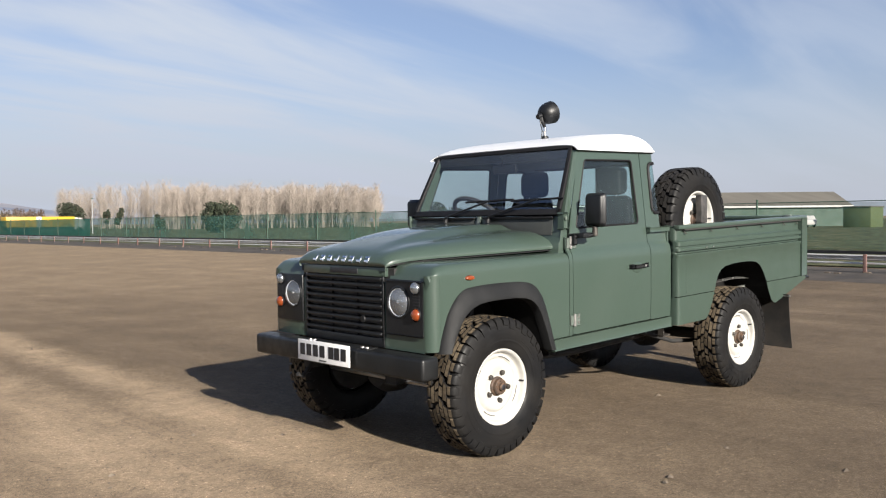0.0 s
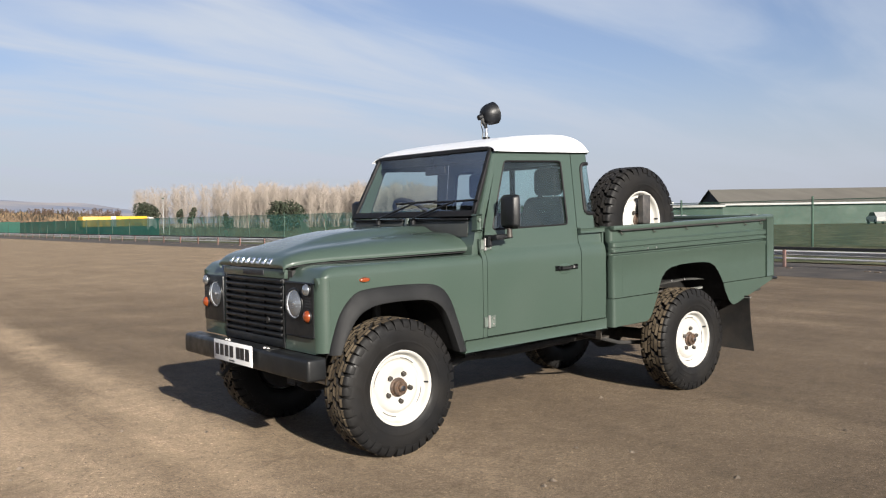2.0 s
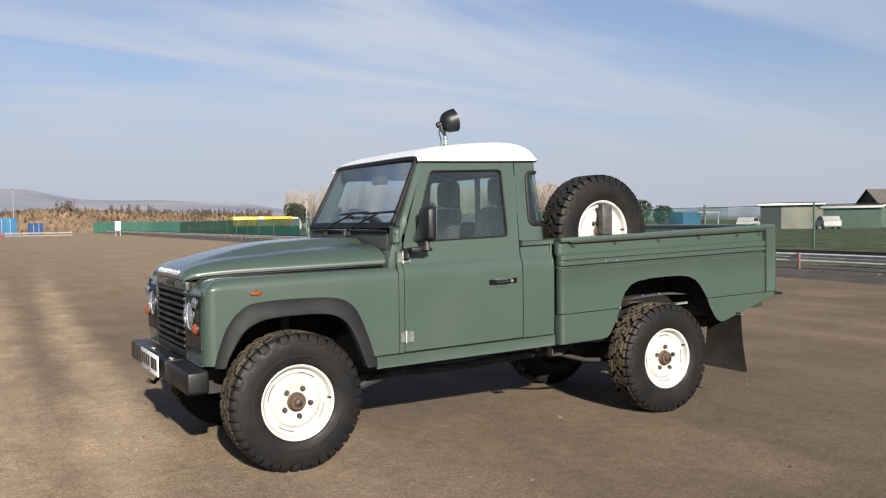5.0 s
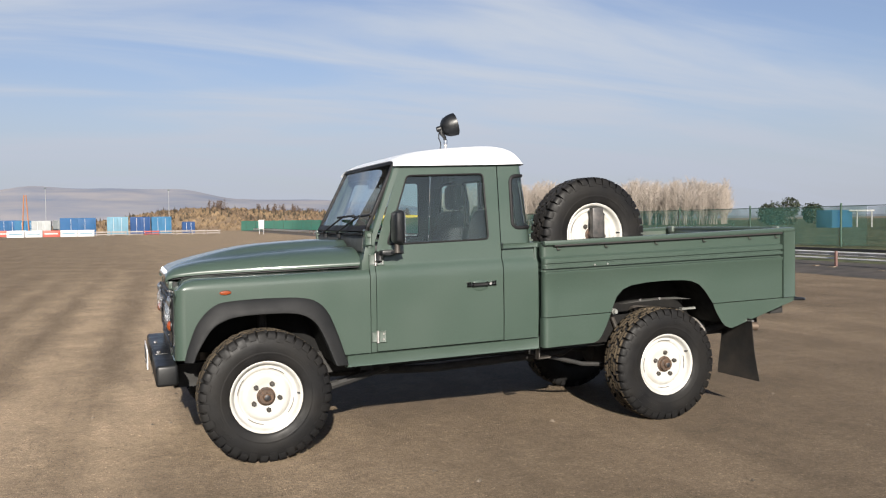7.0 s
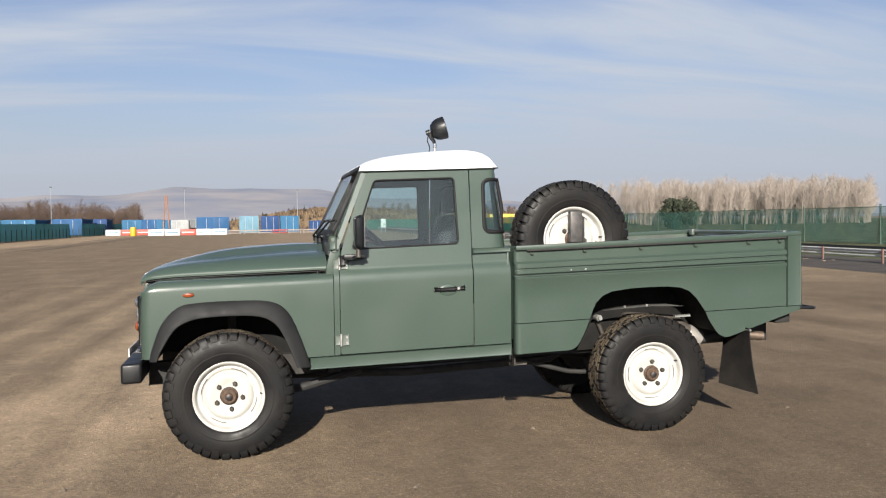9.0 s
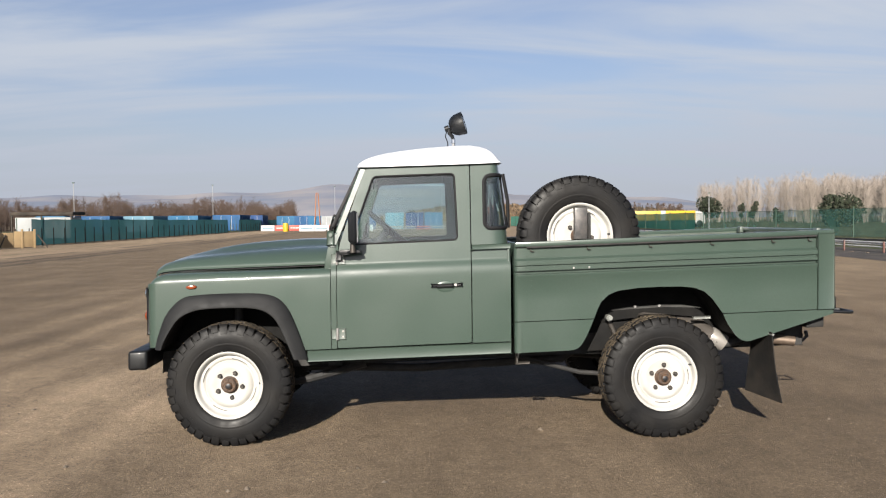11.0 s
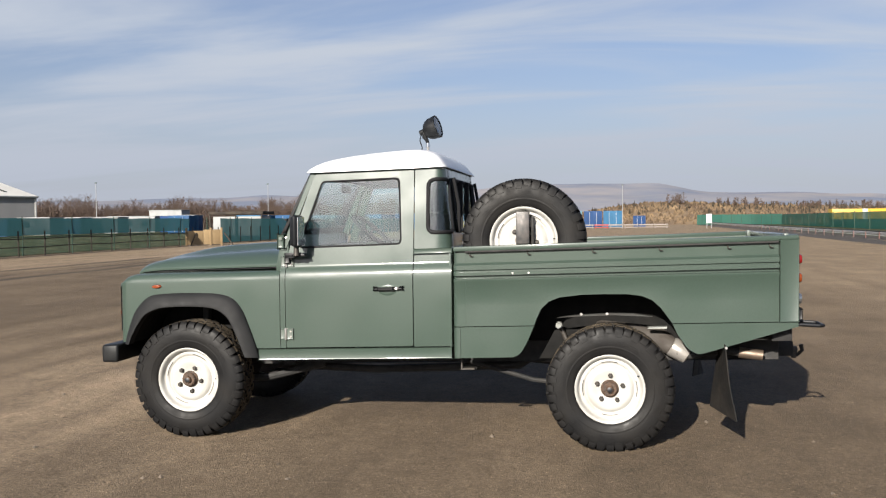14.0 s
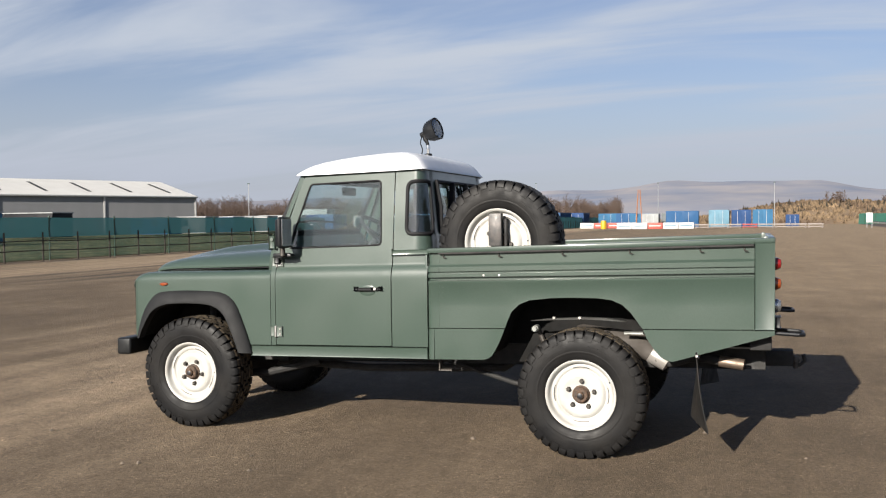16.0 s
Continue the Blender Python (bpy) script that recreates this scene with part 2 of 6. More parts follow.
SILENCER = material("dusty_silencer_steel", (0.062, 0.054, 0.047), 0.8, metal=0.1, second=(0.036, 0.030, 0.025), scale=9, amount=0.9)
BRIGHT_STEEL = material("bright_steel_end", (0.31, 0.295, 0.275), 0.36, metal=0.45, second=(0.30, 0.27, 0.24), scale=16)
# vent flaps: darker and greyer than the green scuttle
SCUTTLE_GREY = material("grey_vent_panel", (0.026, 0.029, 0.028), 0.6, second=(0.036, 0.038, 0.036), scale=6)
EXHAUST = material("exhaust_steel", (0.17, 0.13, 0.10), 0.5, metal=0.7, second=(0.10, 0.07, 0.05), scale=12)
FLAP = material("mudflap_rubber", (0.0115, 0.011, 0.0105), 0.75, spec=0.2, second=(0.024, 0.020, 0.0165), scale=9, amount=0.6)


# ---- mesh helpers ----
def link_mesh(name, bm, mat_, parent=None, label="", sharp=35):
    bmesh.ops.recalc_face_normals(bm, faces=bm.faces[:])
    me = bpy.data.meshes.new(name)
    bm.to_mesh(me)
    bm.free()
    for m in (mat_ if isinstance(mat_, (list, tuple)) else [mat_]):
        me.materials.append(m)
    me.polygons.foreach_set("use_smooth", [True] * len(me.polygons))
    me.set_sharp_from_angle(angle=radians(sharp))
    ob = new(name, me)
    ob.parent = parent
    if label:
        ob["label"] = label
    return ob


def part(name, bm, mat_, parent, label="", sharp=35):
    """One mesh object under a thing or a part."""
    return link_mesh(name, bm, mat_, parent, label, sharp)


def thing(name, label, category, at=(0, 0, 0), group="", kind=""):
    ob = new(name)
    ob.location = at
    ob.empty_display_size = 0.2
    return tagged(ob, label, category, group, kind)


def box(x0, x1, y0, y1, z0, z1, bevel=0.0, bm=None, seg=2):
    bm = bm or bmesh.new()
    r = bmesh.ops.create_cube(bm, size=1)
    for v in r["verts"]:
        v.co = Vector(((x0 + x1) / 2 + v.co.x * (x1 - x0), (y0 + y1) / 2 + v.co.y * (y1 - y0), (z0 + z1) / 2 + v.co.z * (z1 - z0)))
    if bevel:
        es = list({e for v in r["verts"] for e in v.link_edges})
        bmesh.ops.bevel(bm, geom=es, offset=bevel, segments=seg, affect="EDGES", profile=0.5)
    return bm


def grid(rows, bm=None, close_u=False, close_v=False):
    """A skin through rows of points; close_u joins the ends of a row, close_v the last row with the first."""
    bm = bm or bmesh.new()
    vs = [[bm.verts.new(p) for p in row] for row in rows]
    nr, nc = len(vs), len(vs[0])
    for i in range(nr if close_v else nr - 1):
        for j in range(nc if close_u else nc - 1):
            a, b, c, d = vs[i][j], vs[i][(j + 1) % nc], vs[(i + 1) % nr][(j + 1) % nc], vs[(i + 1) % nr][j]
            try:
                bm.faces.new((a, b, c, d))
            except ValueError:
                pass
    return bm, vs


def solid(bm, t):
    bmesh.ops.recalc_face_normals(bm, faces=bm.faces[:])
    bmesh.ops.solidify(bm, geom=bm.faces[:], thickness=t)
    return bm


def lathe(profile, seg=48, axis="y", bm=None, at=(0, 0, 0), close=False):
    """Turns (along, radius) pairs about an axis."""
    bm = bm or bmesh.new()
    rows = []
    for o, r in profile:
        row = []
        for k in range(seg):
            a = 2 * math.pi * k / seg
            c, s = r * math.cos(a), r * math.sin(a)
            p = {"y": (c, o, s), "x": (o, c, s), "z": (c, s, o)}[axis]
            row.append((p[0] + at[0], p[1] + at[1], p[2] + at[2]))
        rows.append(row)
    grid(rows, bm, close_u=True, close_v=close)
    bmesh.ops.remove_doubles(bm, verts=bm.verts[:], dist=1e-5)
    return bm


def tube(points, radius, seg=8, bm=None, caps=True, closed=False):
    """A round bar along a line of points; radius may be one number or one for each point."""
    bm = bm or bmesh.new()
    pts = [Vector(p) for p in points]
    n = len(pts)
    rad = radius if isinstance(radius, (list, tuple)) else [radius] * n
    rows, prev = [], None
    for i, p in enumerate(pts):
        if closed:
            d = pts[(i + 1) % n] - pts[i - 1]
        else:
            d = pts[min(i + 1, n - 1)] - pts[max(i - 1, 0)]
        d.normalize()
        if prev is None:
            u = d.cross(Vector((0, 0, 1)) if abs(d.z) < 0.9 else Vector((1, 0, 0))).normalized()
        else:
            u = (prev - d * prev.dot(d)).normalized()
        prev = u
        w = d.cross(u)
        rows.append([tuple(p + (u * math.cos(2 * math.pi * k / seg) + w * math.sin(2 * math.pi * k / seg)) * rad[i]) for k in range(seg)])
    _, vs = grid(rows, bm, close_u=True, close_v=closed)
    if caps and not closed:
        bm.faces.new(vs[0])
        bm.faces.new(vs[-1])
    return bm


def rounded(poly, radius, seg=4):
    """A polygon with its corners rounded; radius: one number or one for each corner."""
    n = len(poly)
    out = []
    for i in range(n):
        r = radius[i] if isinstance(radius, (list, tuple)) else radius
        p0, p, p1 = Vector(poly[i - 1]), Vector(poly[i]), Vector(poly[(i + 1) % n])
        if r <= 0:
            out.append(tuple(p))
            continue
        a, b = p0 - p, p1 - p
        k = min(r, a.length * 0.45, b.length * 0.45)
        s, e = p + a.normalized() * k, p + b.normalized() * k
        for j in range(seg + 1):
            f = j / seg
            out.append(tuple(s * (1 - f) ** 2 + p * 2 * f * (1 - f) + e * f ** 2))
    return out


def sheet(poly, holes=(), cuts=(), place=None, thick=0.004, xcuts=()):
    """A flat outline in (x, z) with holes, cut at levels of z, bent by place(x, z) -> point, and given thickness."""
    bm = bmesh.new()
    edges = []
    for loop in (poly, *holes):
        vs = [bm.verts.new((x, 0, z)) for x, z in loop]
        edges += [bm.edges.new((vs[i - 1], vs[i])) for i in range(len(vs))]
    bmesh.ops.triangle_fill(bm, use_beauty=True, edges=edges, normal=(0, -1, 0))
    for z in cuts:
        bmesh.ops.bisect_plane(bm, geom=bm.verts[:] + bm.edges[:] + bm.faces[:], dist=1e-6, plane_co=(0, 0, z), plane_no=(0, 0, 1))
    for x in xcuts:
        bmesh.ops.bisect_plane(bm, geom=bm.verts[:] + bm.edges[:] + bm.faces[:], dist=1e-6, plane_co=(x, 0, 0), plane_no=(1, 0, 0))
    if place:
        for v in bm.verts:
            v.co = Vector(place(v.co.x, v.co.z))
    return solid(bm, thick)


def prism(poly, y0, y1, bevel=0.0):
    """An outline in (x, z) drawn out from y0 to y1."""
    bm = bmesh.new()
    a = [bm.verts.new((x, y0, z)) for x, z in poly]
    b = [bm.verts.new((x, y1, z)) for x, z in poly]
    n = len(poly)
    bm.faces.new(a)
    bm.faces.new(b[::-1])
    for i in range(n):
        bm.faces.new((a[i], b[i], b[(i + 1) % n], a[(i + 1) % n]))
    if bevel:
        bmesh.ops.bevel(bm, geom=bm.edges[:], offset=bevel, segments=2, affect="EDGES", profile=0.5)
    return bm


def spline(points, n):
    """n points along a smooth line through the given ones."""
    p = [Vector(q) for q in points]
    p = [p[0] * 2 - p[1]] + p + [p[-1] * 2 - p[-2]]
    out = []
    for k in range(n):
        s = k / (n - 1) * (len(p) - 3)
        i = min(int(s), len(p) - 4)
        f = s - i
        a, b, c, d = p[i:i + 4]
        out.append(0.5 * (2 * b + (c - a) * f + (2 * a - 5 * b + 4 * c - d) * f * f + (3 * b - 3 * c + d - a) * f ** 3))
    return out


# ---- the pickup truck ----
truck = thing("pickup_truck", "sage green pickup truck with white roof parked on dirt", "truck")
RAKE = 0.0265


def body(name, bm, mat_, label="", parent=None, sharp=35):
    """A part of the body, which stands a little higher at the back."""
    for v in bm.verts:
        v.co.z += RAKE * v.co.x
    return part(name, bm, mat_, parent or truck, label, sharp)


CAB_MIDDLE = Vector((1.25, 0.0, 1.5))


def outer_face(ob):
    """Gives the inward faces of a pane the clear inner surface."""
    ob.data.materials.append(INNER_GLASS)
    for p in ob.data.polygons:
        p.material_index = int(p.normal.dot(p.center - CAB_MIDDLE) < 0.05)
    ob.visible_shadow = False


def lerp(x, xs, ys):
    return float(np.interp(x, xs, ys))


def cab_y(z):
    return lerp(z, [0.5, 0.75, 1.03, 1.060, 1.085, 1.105, 1.120, 1.130, 1.140, 1.75], [0.742, 0.751, 0.751, 0.749, 0.744, 0.735, 0.726, 0.722, 0.721, 0.652])


CAB_CUTS = (0.62, 0.75, 0.9, 1.03, 1.045, 1.06, 1.072, 1.085, 1.095, 1.105, 1.113, 1.120, 1.125, 1.130, 1.140)


def cab_side(sign):
    return lambda x, z: (x, sign * cab_y(z), z)


ARCH_OUT = [(-0.462, 0.635), (-0.44, 0.72), (-0.386, 0.854), (-0.293, 0.948), (-0.183, 0.970), (0.04, 0.972), (0.255, 0.955), (0.362, 0.887), (0.432, 0.743), (0.503, 0.532)]
ARCH_IN = [(-0.412, 0.635), (-0.385, 0.70), (-0.310, 0.815), (-0.230, 0.862), (-0.140, 0.880), (0.03, 0.882), (0.190, 0.868), (0.285, 0.815), (0.345, 0.715), (0.415, 0.540)]
DOOR_WINDOW = [(0.772, 1.252), (0.926, 1.684), (1.450, 1.686), (1.466, 1.257)]
WING_TOP = 1.106

for sign in (-1, 1):
    near = sign < 0
    place = cab_side(sign)
    # front wing: flat side with the arch cut out, rounded front edge, rolled top
    cut = [((a[0] + b[0]) / 2, (a[1] + b[1]) / 2) for a, b in zip(ARCH_OUT, ARCH_IN)]
    cut = [tuple(p) for p in (v.to_2d() for v in spline([(x, z, 0) for x, z in cut], 28))]
    side = [(-0.45, 0.645), *cut[1:], (0.47, 0.591), (0.648, 0.591), (0.648, 1.05), (-0.45, 1.05)]
    wing = body("front_wing", sheet(side, cuts=CAB_CUTS[:4], place=place), PAINT)
    rows = []
    for k in range(9):
        a = math.pi / 2 * k / 8
        x, y = -0.45 - 0.06 * math.sin(a), 0.69 + 0.06 * math.cos(a)
        top = min(1.05, WING_TOP - 0.11 + math.sqrt(max(0.0121 - (x + 0.40) ** 2, 0.0)))
        rows.append([(x, sign * y, 0.645 + (top - 0.645) * f) for f in (0, 0.2, 0.6, 0.85, 1.0)])
    bm, _ = grid(rows)
    body("front_corner", solid(bm, 0.004), PAINT, parent=wing)
    rows = []
    xs = [-0.51, -0.505, -0.495, -0.48, -0.465, -0.45, -0.40, -0.2, 0.0, 0.2, 0.4, 0.648]
    for x in xs:
        e = max(0.0, -0.45 - x)
        back_off = 0.06 - math.sqrt(max(0.06 ** 2 - e * e, 0.0))
        yo = 0.75 - back_off
        zt = WING_TOP - 0.11 + math.sqrt(max(0.0121 - max(-0.40 - x, 0.0) ** 2, 0.0))
        inner = lerp(x, [-0.55, -0.41, 0.65], [0.40, 0.43, 0.635])
        row = [(x, sign * yo, 1.05)]
        for k in range(1, 8):
            a = math.pi / 2 * k / 7
            row.append((x, sign * (yo - 0.055 + 0.055 * math.cos(a)), min(1.05, zt) + max(zt - 1.05, 0.0) * math.sin(a)))
        row += [(x, sign * (inner + (yo - 0.055 - inner) * f), zt + 0.002 * (1 - f)) for f in (0.6, 0.3, 0.0)]
        rows.append(row)
    bm, _ = grid(rows)
    body("wing_top", solid(bm, 0.004), PAINT, parent=wing)
    # wheel-arch spat
    out = spline([(x, z, 0) for x, z in ARCH_OUT], 34)
    inn = spline([(x, z, 0) for x, z in ARCH_IN], 34)
    rows = []
    for o, i in zip(out, inn):
        row = []
        for f, y in ((0.0, 0.742), (0.0, 0.757), (0.08, 0.768), (0.3, 0.782), (0.6, 0.795), (0.88, 0.803), (0.97, 0.802), (1.0, 0.795), (1.0, 0.74)):
            q = o.lerp(i, f)
            row.append((q.x, sign * y, q.y))
        rows.append(row)
    bm, _ = grid(rows)
    body("arch_spat", bm, ARCH_PLASTIC, "weathered black plastic wheel-arch spat", wing)
    # inside of the front arch
    rows = [[(q.x, sign * y, q.y + 0.01) for y in (0.745, 0.40)] for q in inn]
    bm, vs = grid(rows)
    bm.faces.new([r[1] for r in vs])
    body("wheel_arch", solid(bm, 0.003), LINER)
    # sill, hinge pillar, rear quarter
    body("sill", box(0.497, 1.803, sign * 0.70, sign * 0.751, 0.515, 0.586, 0.006), PAINT)
    body("hinge_pillar", sheet([(0.652, 0.591), (0.686, 0.591), (0.686, 1.145), (0.665, 1.20), (0.652, 1.20)], cuts=CAB_CUTS, place=place, thick=0.01), PAINT)
    body("quarter_panel", sheet([(1.555, 0.591), (1.803, 0.591), (1.803, 1.19), (1.555, 1.19)], cuts=CAB_CUTS, place=place), PAINT)
    body("quarter_ledge", box(1.555, 1.806, sign * 0.70, sign * 0.736, 1.190, 1.222, 0.007), PAINT)
    rows = [[(1.803 - 0.012 * (1 - math.cos(a)), sign * (cab_y(z) - 0.03 * math.sin(a)), z) for z in (0.52, 0.75, 1.04, 1.10, 1.13, 1.19)] for a in (0, 0.5, 1.0, math.pi / 2)]
    bm, _ = grid(rows)
    body("cab_rear_corner", solid(bm, 0.004), PAINT)
    # door with its window opening
    outline = [(0.690, 0.594), (0.690, 1.15), (0.712, 1.27), (0.872, 1.738), (1.548, 1.738), (1.549, 0.594)]
    door = body("door", sheet(rounded(outline, [0.01, 0.02, 0.05, 0.03, 0.012, 0.012], 3), [rounded(DOOR_WINDOW, [0.03, 0.025, 0.03, 0.03])], CAB_CUTS, place, 0.006), PAINT)
    hole = rounded(DOOR_WINDOW, [0.03, 0.025, 0.03, 0.03])
    body("window_seal", tube([(x, sign * (cab_y(z) - 0.002), z) for x, z in hole], 0.0065, 8, closed=True), SEAL, "black rubber window seal", door)
    pane = body("door_glass", sheet(hole, place=lambda x, z: (x, sign * (cab_y(z) - 0.012), z), thick=0.004), GLASS, "clear slightly dusty glass", door)
    outer_face(pane)
    inner = body("door_card", sheet([(0.72, 0.64), (0.72, 1.22), (1.53, 1.22), (1.53, 0.64)], place=lambda x, z: (x, sign * 0.69, z), thick=0.02), TRIM_GREY, parent=door)
    # handle
    bm = lathe([(0.0, 1.0), (0.6, 0.9), (0.9, 0.6), (1.0, 0.0)], 28, "y")
    for v in bm.verts:
        v.co = Vector((1.385 + v.co.x * 0.062, sign * (0.7505 + 0.0045 * v.co.y), 0.962 + v.co.z * 0.038))
    scoop = body("handle_scoop", bm, PAINT, "pressed oval hollow behind the handle", door)
    h = body("door_handle", box(1.298, 1.484, sign * 0.754, sign * 0.770, 0.965, 0.980, 0.006, seg=3), BLACK_PLASTIC, "black door handle", door)
    for hx in (1.302, 1.480):
        body("handle_foot", box(hx - 0.008, hx + 0.008, sign * 0.748, sign * 0.768, 0.963, 0.982, 0.006, seg=3), BLACK_PLASTIC, parent=h)
    body("handle_lever", box(1.325, 1.425, sign * 0.770, sign * 0.781, 0.963, 0.981, 0.005, seg=3), ARCH_PLASTIC, "grey worn pull lever", h)
    body("key_barrel", lathe([(0.0, 0.0), (0.0, 0.009), (0.006, 0.009), (0.006, 0.0)], 14, "y", at=(1.447, sign * 0.778 - 0.003, 0.972)), STEEL, parent=h)
    # hinges
    for hz in (0.686, 1.165):
        hy = cab_y(hz)
        hinge = body("door_hinge", box(0.700, 0.742, sign * (hy - 0.004), sign * (hy + 0.010), hz - 0.034, hz + 0.034, 0.004), HINGE, "painted steel hinge", door)
        body("hinge_pin", tube([(0.692, sign * (hy + 0.010), hz - 0.038), (0.692, sign * (hy + 0.010), hz + 0.038)], 0.009, 10), STEEL, parent=hinge)
        body("hinge_leaf", box(0.655, 0.686, sign * (hy - 0.004), sign * (hy + 0.008), hz - 0.030, hz + 0.030, 0.003), HINGE, parent=hinge)
        for bx, bz in ((0.727, 0.017), (0.727, -0.017)):
            body("hinge_bolt", lathe([(0.0, 0.0), (0.0, 0.007), (0.004, 0.006), (0.005, 0.0)], 8, "y", at=(bx, sign * (hy + 0.010) - (0.005 if near else 0), hz + bz)), STEEL, parent=hinge)
    # side indicator
    for k_, (rx, rz, y0, y1, m_) in enumerate(((0.035, 0.0135, 0.750, 0.766, AMBER), (0.039, 0.0165, 0.746, 0.7535, BLACK_PLASTIC))):
        bm = lathe([(0.0, 1.0), (0.5, 0.96), (0.85, 0.75), (1.0, 0.0)], 24, "y")
        for v in bm.verts:
            v.co = Vector((-0.226 + v.co.x * rx, sign * (y0 + (y1 - y0) * v.co.y), 1.021 + v.co.z * rz))
        ind = body("side_indicator", bm, m_, "amber oval side indicator") if k_ == 0 else body("indicator_base", bm, m_, parent=ind)
    # windscreen pillar
    rows = []
    for f in np.linspace(0, 1, 7):
        x, z = 0.650 + 0.200 * f, 1.24 + 0.505 * f
        y = cab_y(z)
        rows.append([(x - 0.012, sign * (y - 0.045), z), (x - 0.010, sign * (y - 0.010), z), (x - 0.002, sign * (y - 0.001), z), (x + 0.030, sign * (y + 0.001), z), (x + 0.034, sign * (y - 0.045), z)])
    bm, vs = grid(rows, close_u=True)
    bm.faces.new(vs[0])
    bm.faces.new(vs[-1])
    body("windscreen_pillar", bm, PAINT)
    body("screen_bracket", box(0.628, 0.672, sign * 0.690, sign * 0.716, 1.255, 1.345, 0.010), PAINT, "painted windscreen bracket")
    body("bracket_bolt", lathe([(0, 0), (0, 0.012), (0.01, 0.010), (0.012, 0)], 10, "y", at=(0.652, sign * 0.716 - (0.012 if near else 0), 1.318)), HINGE)
    # rounded upper rear corner with its curved window
    S0, S1, R = 1.555, 1.700, 0.10

    def corner(s, z):
        """Along the side, round the corner and on to the back of the cab."""
        y0 = cab_y(z)
        lean = -0.055 * (z - 1.22) / 0.52
        if s < S1 - S0:
            return (S0 + s, sign * y0, z)
        a = min((s - (S1 - S0)) / R, math.pi / 2)
        x = S1 + R * math.sin(a) + lean * math.sin(a)
        y = y0 - R + R * math.cos(a)
        extra = s - (S1 - S0) - R * math.pi / 2
        if extra > 0:
            y -= extra
        return (x, sign * y, z)

    END = S1 - S0 + R * math.pi / 2 + 0.07
    WIN0, WIN1, ZB, ZT = 0.088, 0.312, 1.322, 1.668

    def skin(s0, s1, z0, z1, ns=10, nz=4):
        bm_, _ = grid([[corner(s, z) for z in np.linspace(z0, z1, nz)] for s in np.linspace(s0, s1, ns)])
        return bm_

    cab_corner = body("cab_corner", solid(skin(0, WIN0, 1.22, 1.745), 0.004), PAINT)
    body("corner_panel", solid(skin(WIN0, WIN1, 1.22, ZB, 12, 2), 0.004), PAINT, parent=cab_corner)
    body("corner_panel", solid(skin(WIN0, WIN1, ZT, 1.745, 12, 2), 0.004), PAINT, parent=cab_corner)
    body("corner_panel", solid(skin(WIN1, END, 1.22, 1.745, 8, 4), 0.004), PAINT, parent=cab_corner)
    g = body("corner_glass", solid(skin(WIN0, WIN1, ZB, ZT, 14, 5), 0.004), GLASS, "curved rear quarter glass", cab_corner)
    outer_face(g)
    ring = rounded([(WIN0, ZB), (WIN0, ZT), (WIN1, ZT), (WIN1, ZB)], 0.05, 6)
    dense = []
    for i, p in enumerate(ring):
        q = ring[(i + 1) % len(ring)]
        for f in np.linspace(0, 1, 4)[:-1]:
            dense.append((p[0] + (q[0] - p[0]) * f, p[1] + (q[1] - p[1]) * f))
    body("corner_seal", tube([corner(s, z) for s, z in dense], 0.013, 8, closed=True), SEAL, "thick black rubber window seal", cab_corner)
    for (s, z), (ds, dz) in zip(((WIN0, ZB), (WIN0, ZT), (WIN1, ZT), (WIN1, ZB)), ((1, 1), (1, -1), (-1, -1), (-1, 1))):
        fill = [(s, z)] + [(s + ds * 0.05 * (1 - math.cos(a)) - ds * 0.0, z + dz * 0.05 * (1 - math.sin(a))) for a in np.linspace(0, math.pi / 2, 5)]
        bm = bmesh.new()
        bm.faces.new([bm.verts.new(corner(*q)) for q in fill])
        body("corner_fillet", solid(bm, 0.005), PAINT, parent=cab_corner)
    # drip rail under the roof
    body("drip_rail", tube([(x, sign * (cab_y(1.742) + 0.006), 1.742) for x in (0.86, 1.2, 1.55, 1.70)], 0.006, 6), PAINT)
    # door mirror on its arm
    mx, my, mz = 0.805, sign * 0.835, 1.362
    bm = box(mx - 0.030, mx + 0.026, my - 0.075, my + 0.075, mz - 0.105, mz + 0.105, 0.022, seg=3)
    for v in bm.verts:
        if v.co.x < mx:
            v.co.y = my + (v.co.y - my) * 0.86
            v.co.z = mz + (v.co.z - mz) * 0.92
    mirror = body("door_mirror", bm, BLACK_PLASTIC, "black plastic door mirror on a bent arm")
    body("mirror_glass", box(mx + 0.0255, mx + 0.0295, my - 0.062, my + 0.062, mz - 0.090, mz + 0.090), CHROME, parent=mirror)
    body("mirror_arm", tube([(0.702, sign * 0.735, 1.200), (0.735, sign * 0.775, 1.200), (0.785, sign * 0.825, 1.207), (0.800, sign * 0.835, 1.225), (0.800, sign * 0.835, 1.25)], 0.010, 8), BLACK_PLASTIC, parent=mirror)
    body("mirror_bracket", box(0.690, 0.722, sign * 0.728, sign * 0.752, 1.155, 1.215, 0.006), BLACK_PLASTIC, parent=mirror)
    body("mirror_foot", prism([(0.712, 1.192), (0.745, 1.190), (0.852, 1.197), (0.846, 1.216), (0.795, 1.224), (0.712, 1.222)], sign * 0.755, sign * 0.815, 0.005), BLACK_PLASTIC, parent=mirror)
    body("mirror_knuckle", lathe([(1.205, 0.0), (1.205, 0.019), (1.262, 0.016), (1.262, 0.0)], 14, "z", at=(0.800, sign * 0.835, 0)), DARK_STEEL, parent=mirror)
    # headlamp panel
    lampp = body("headlamp_panel", box(-0.524, -0.500, sign * 0.405, sign * 0.688, 0.728, 1.018, 0.008), BLACK_PLASTIC, "black headlamp surround")
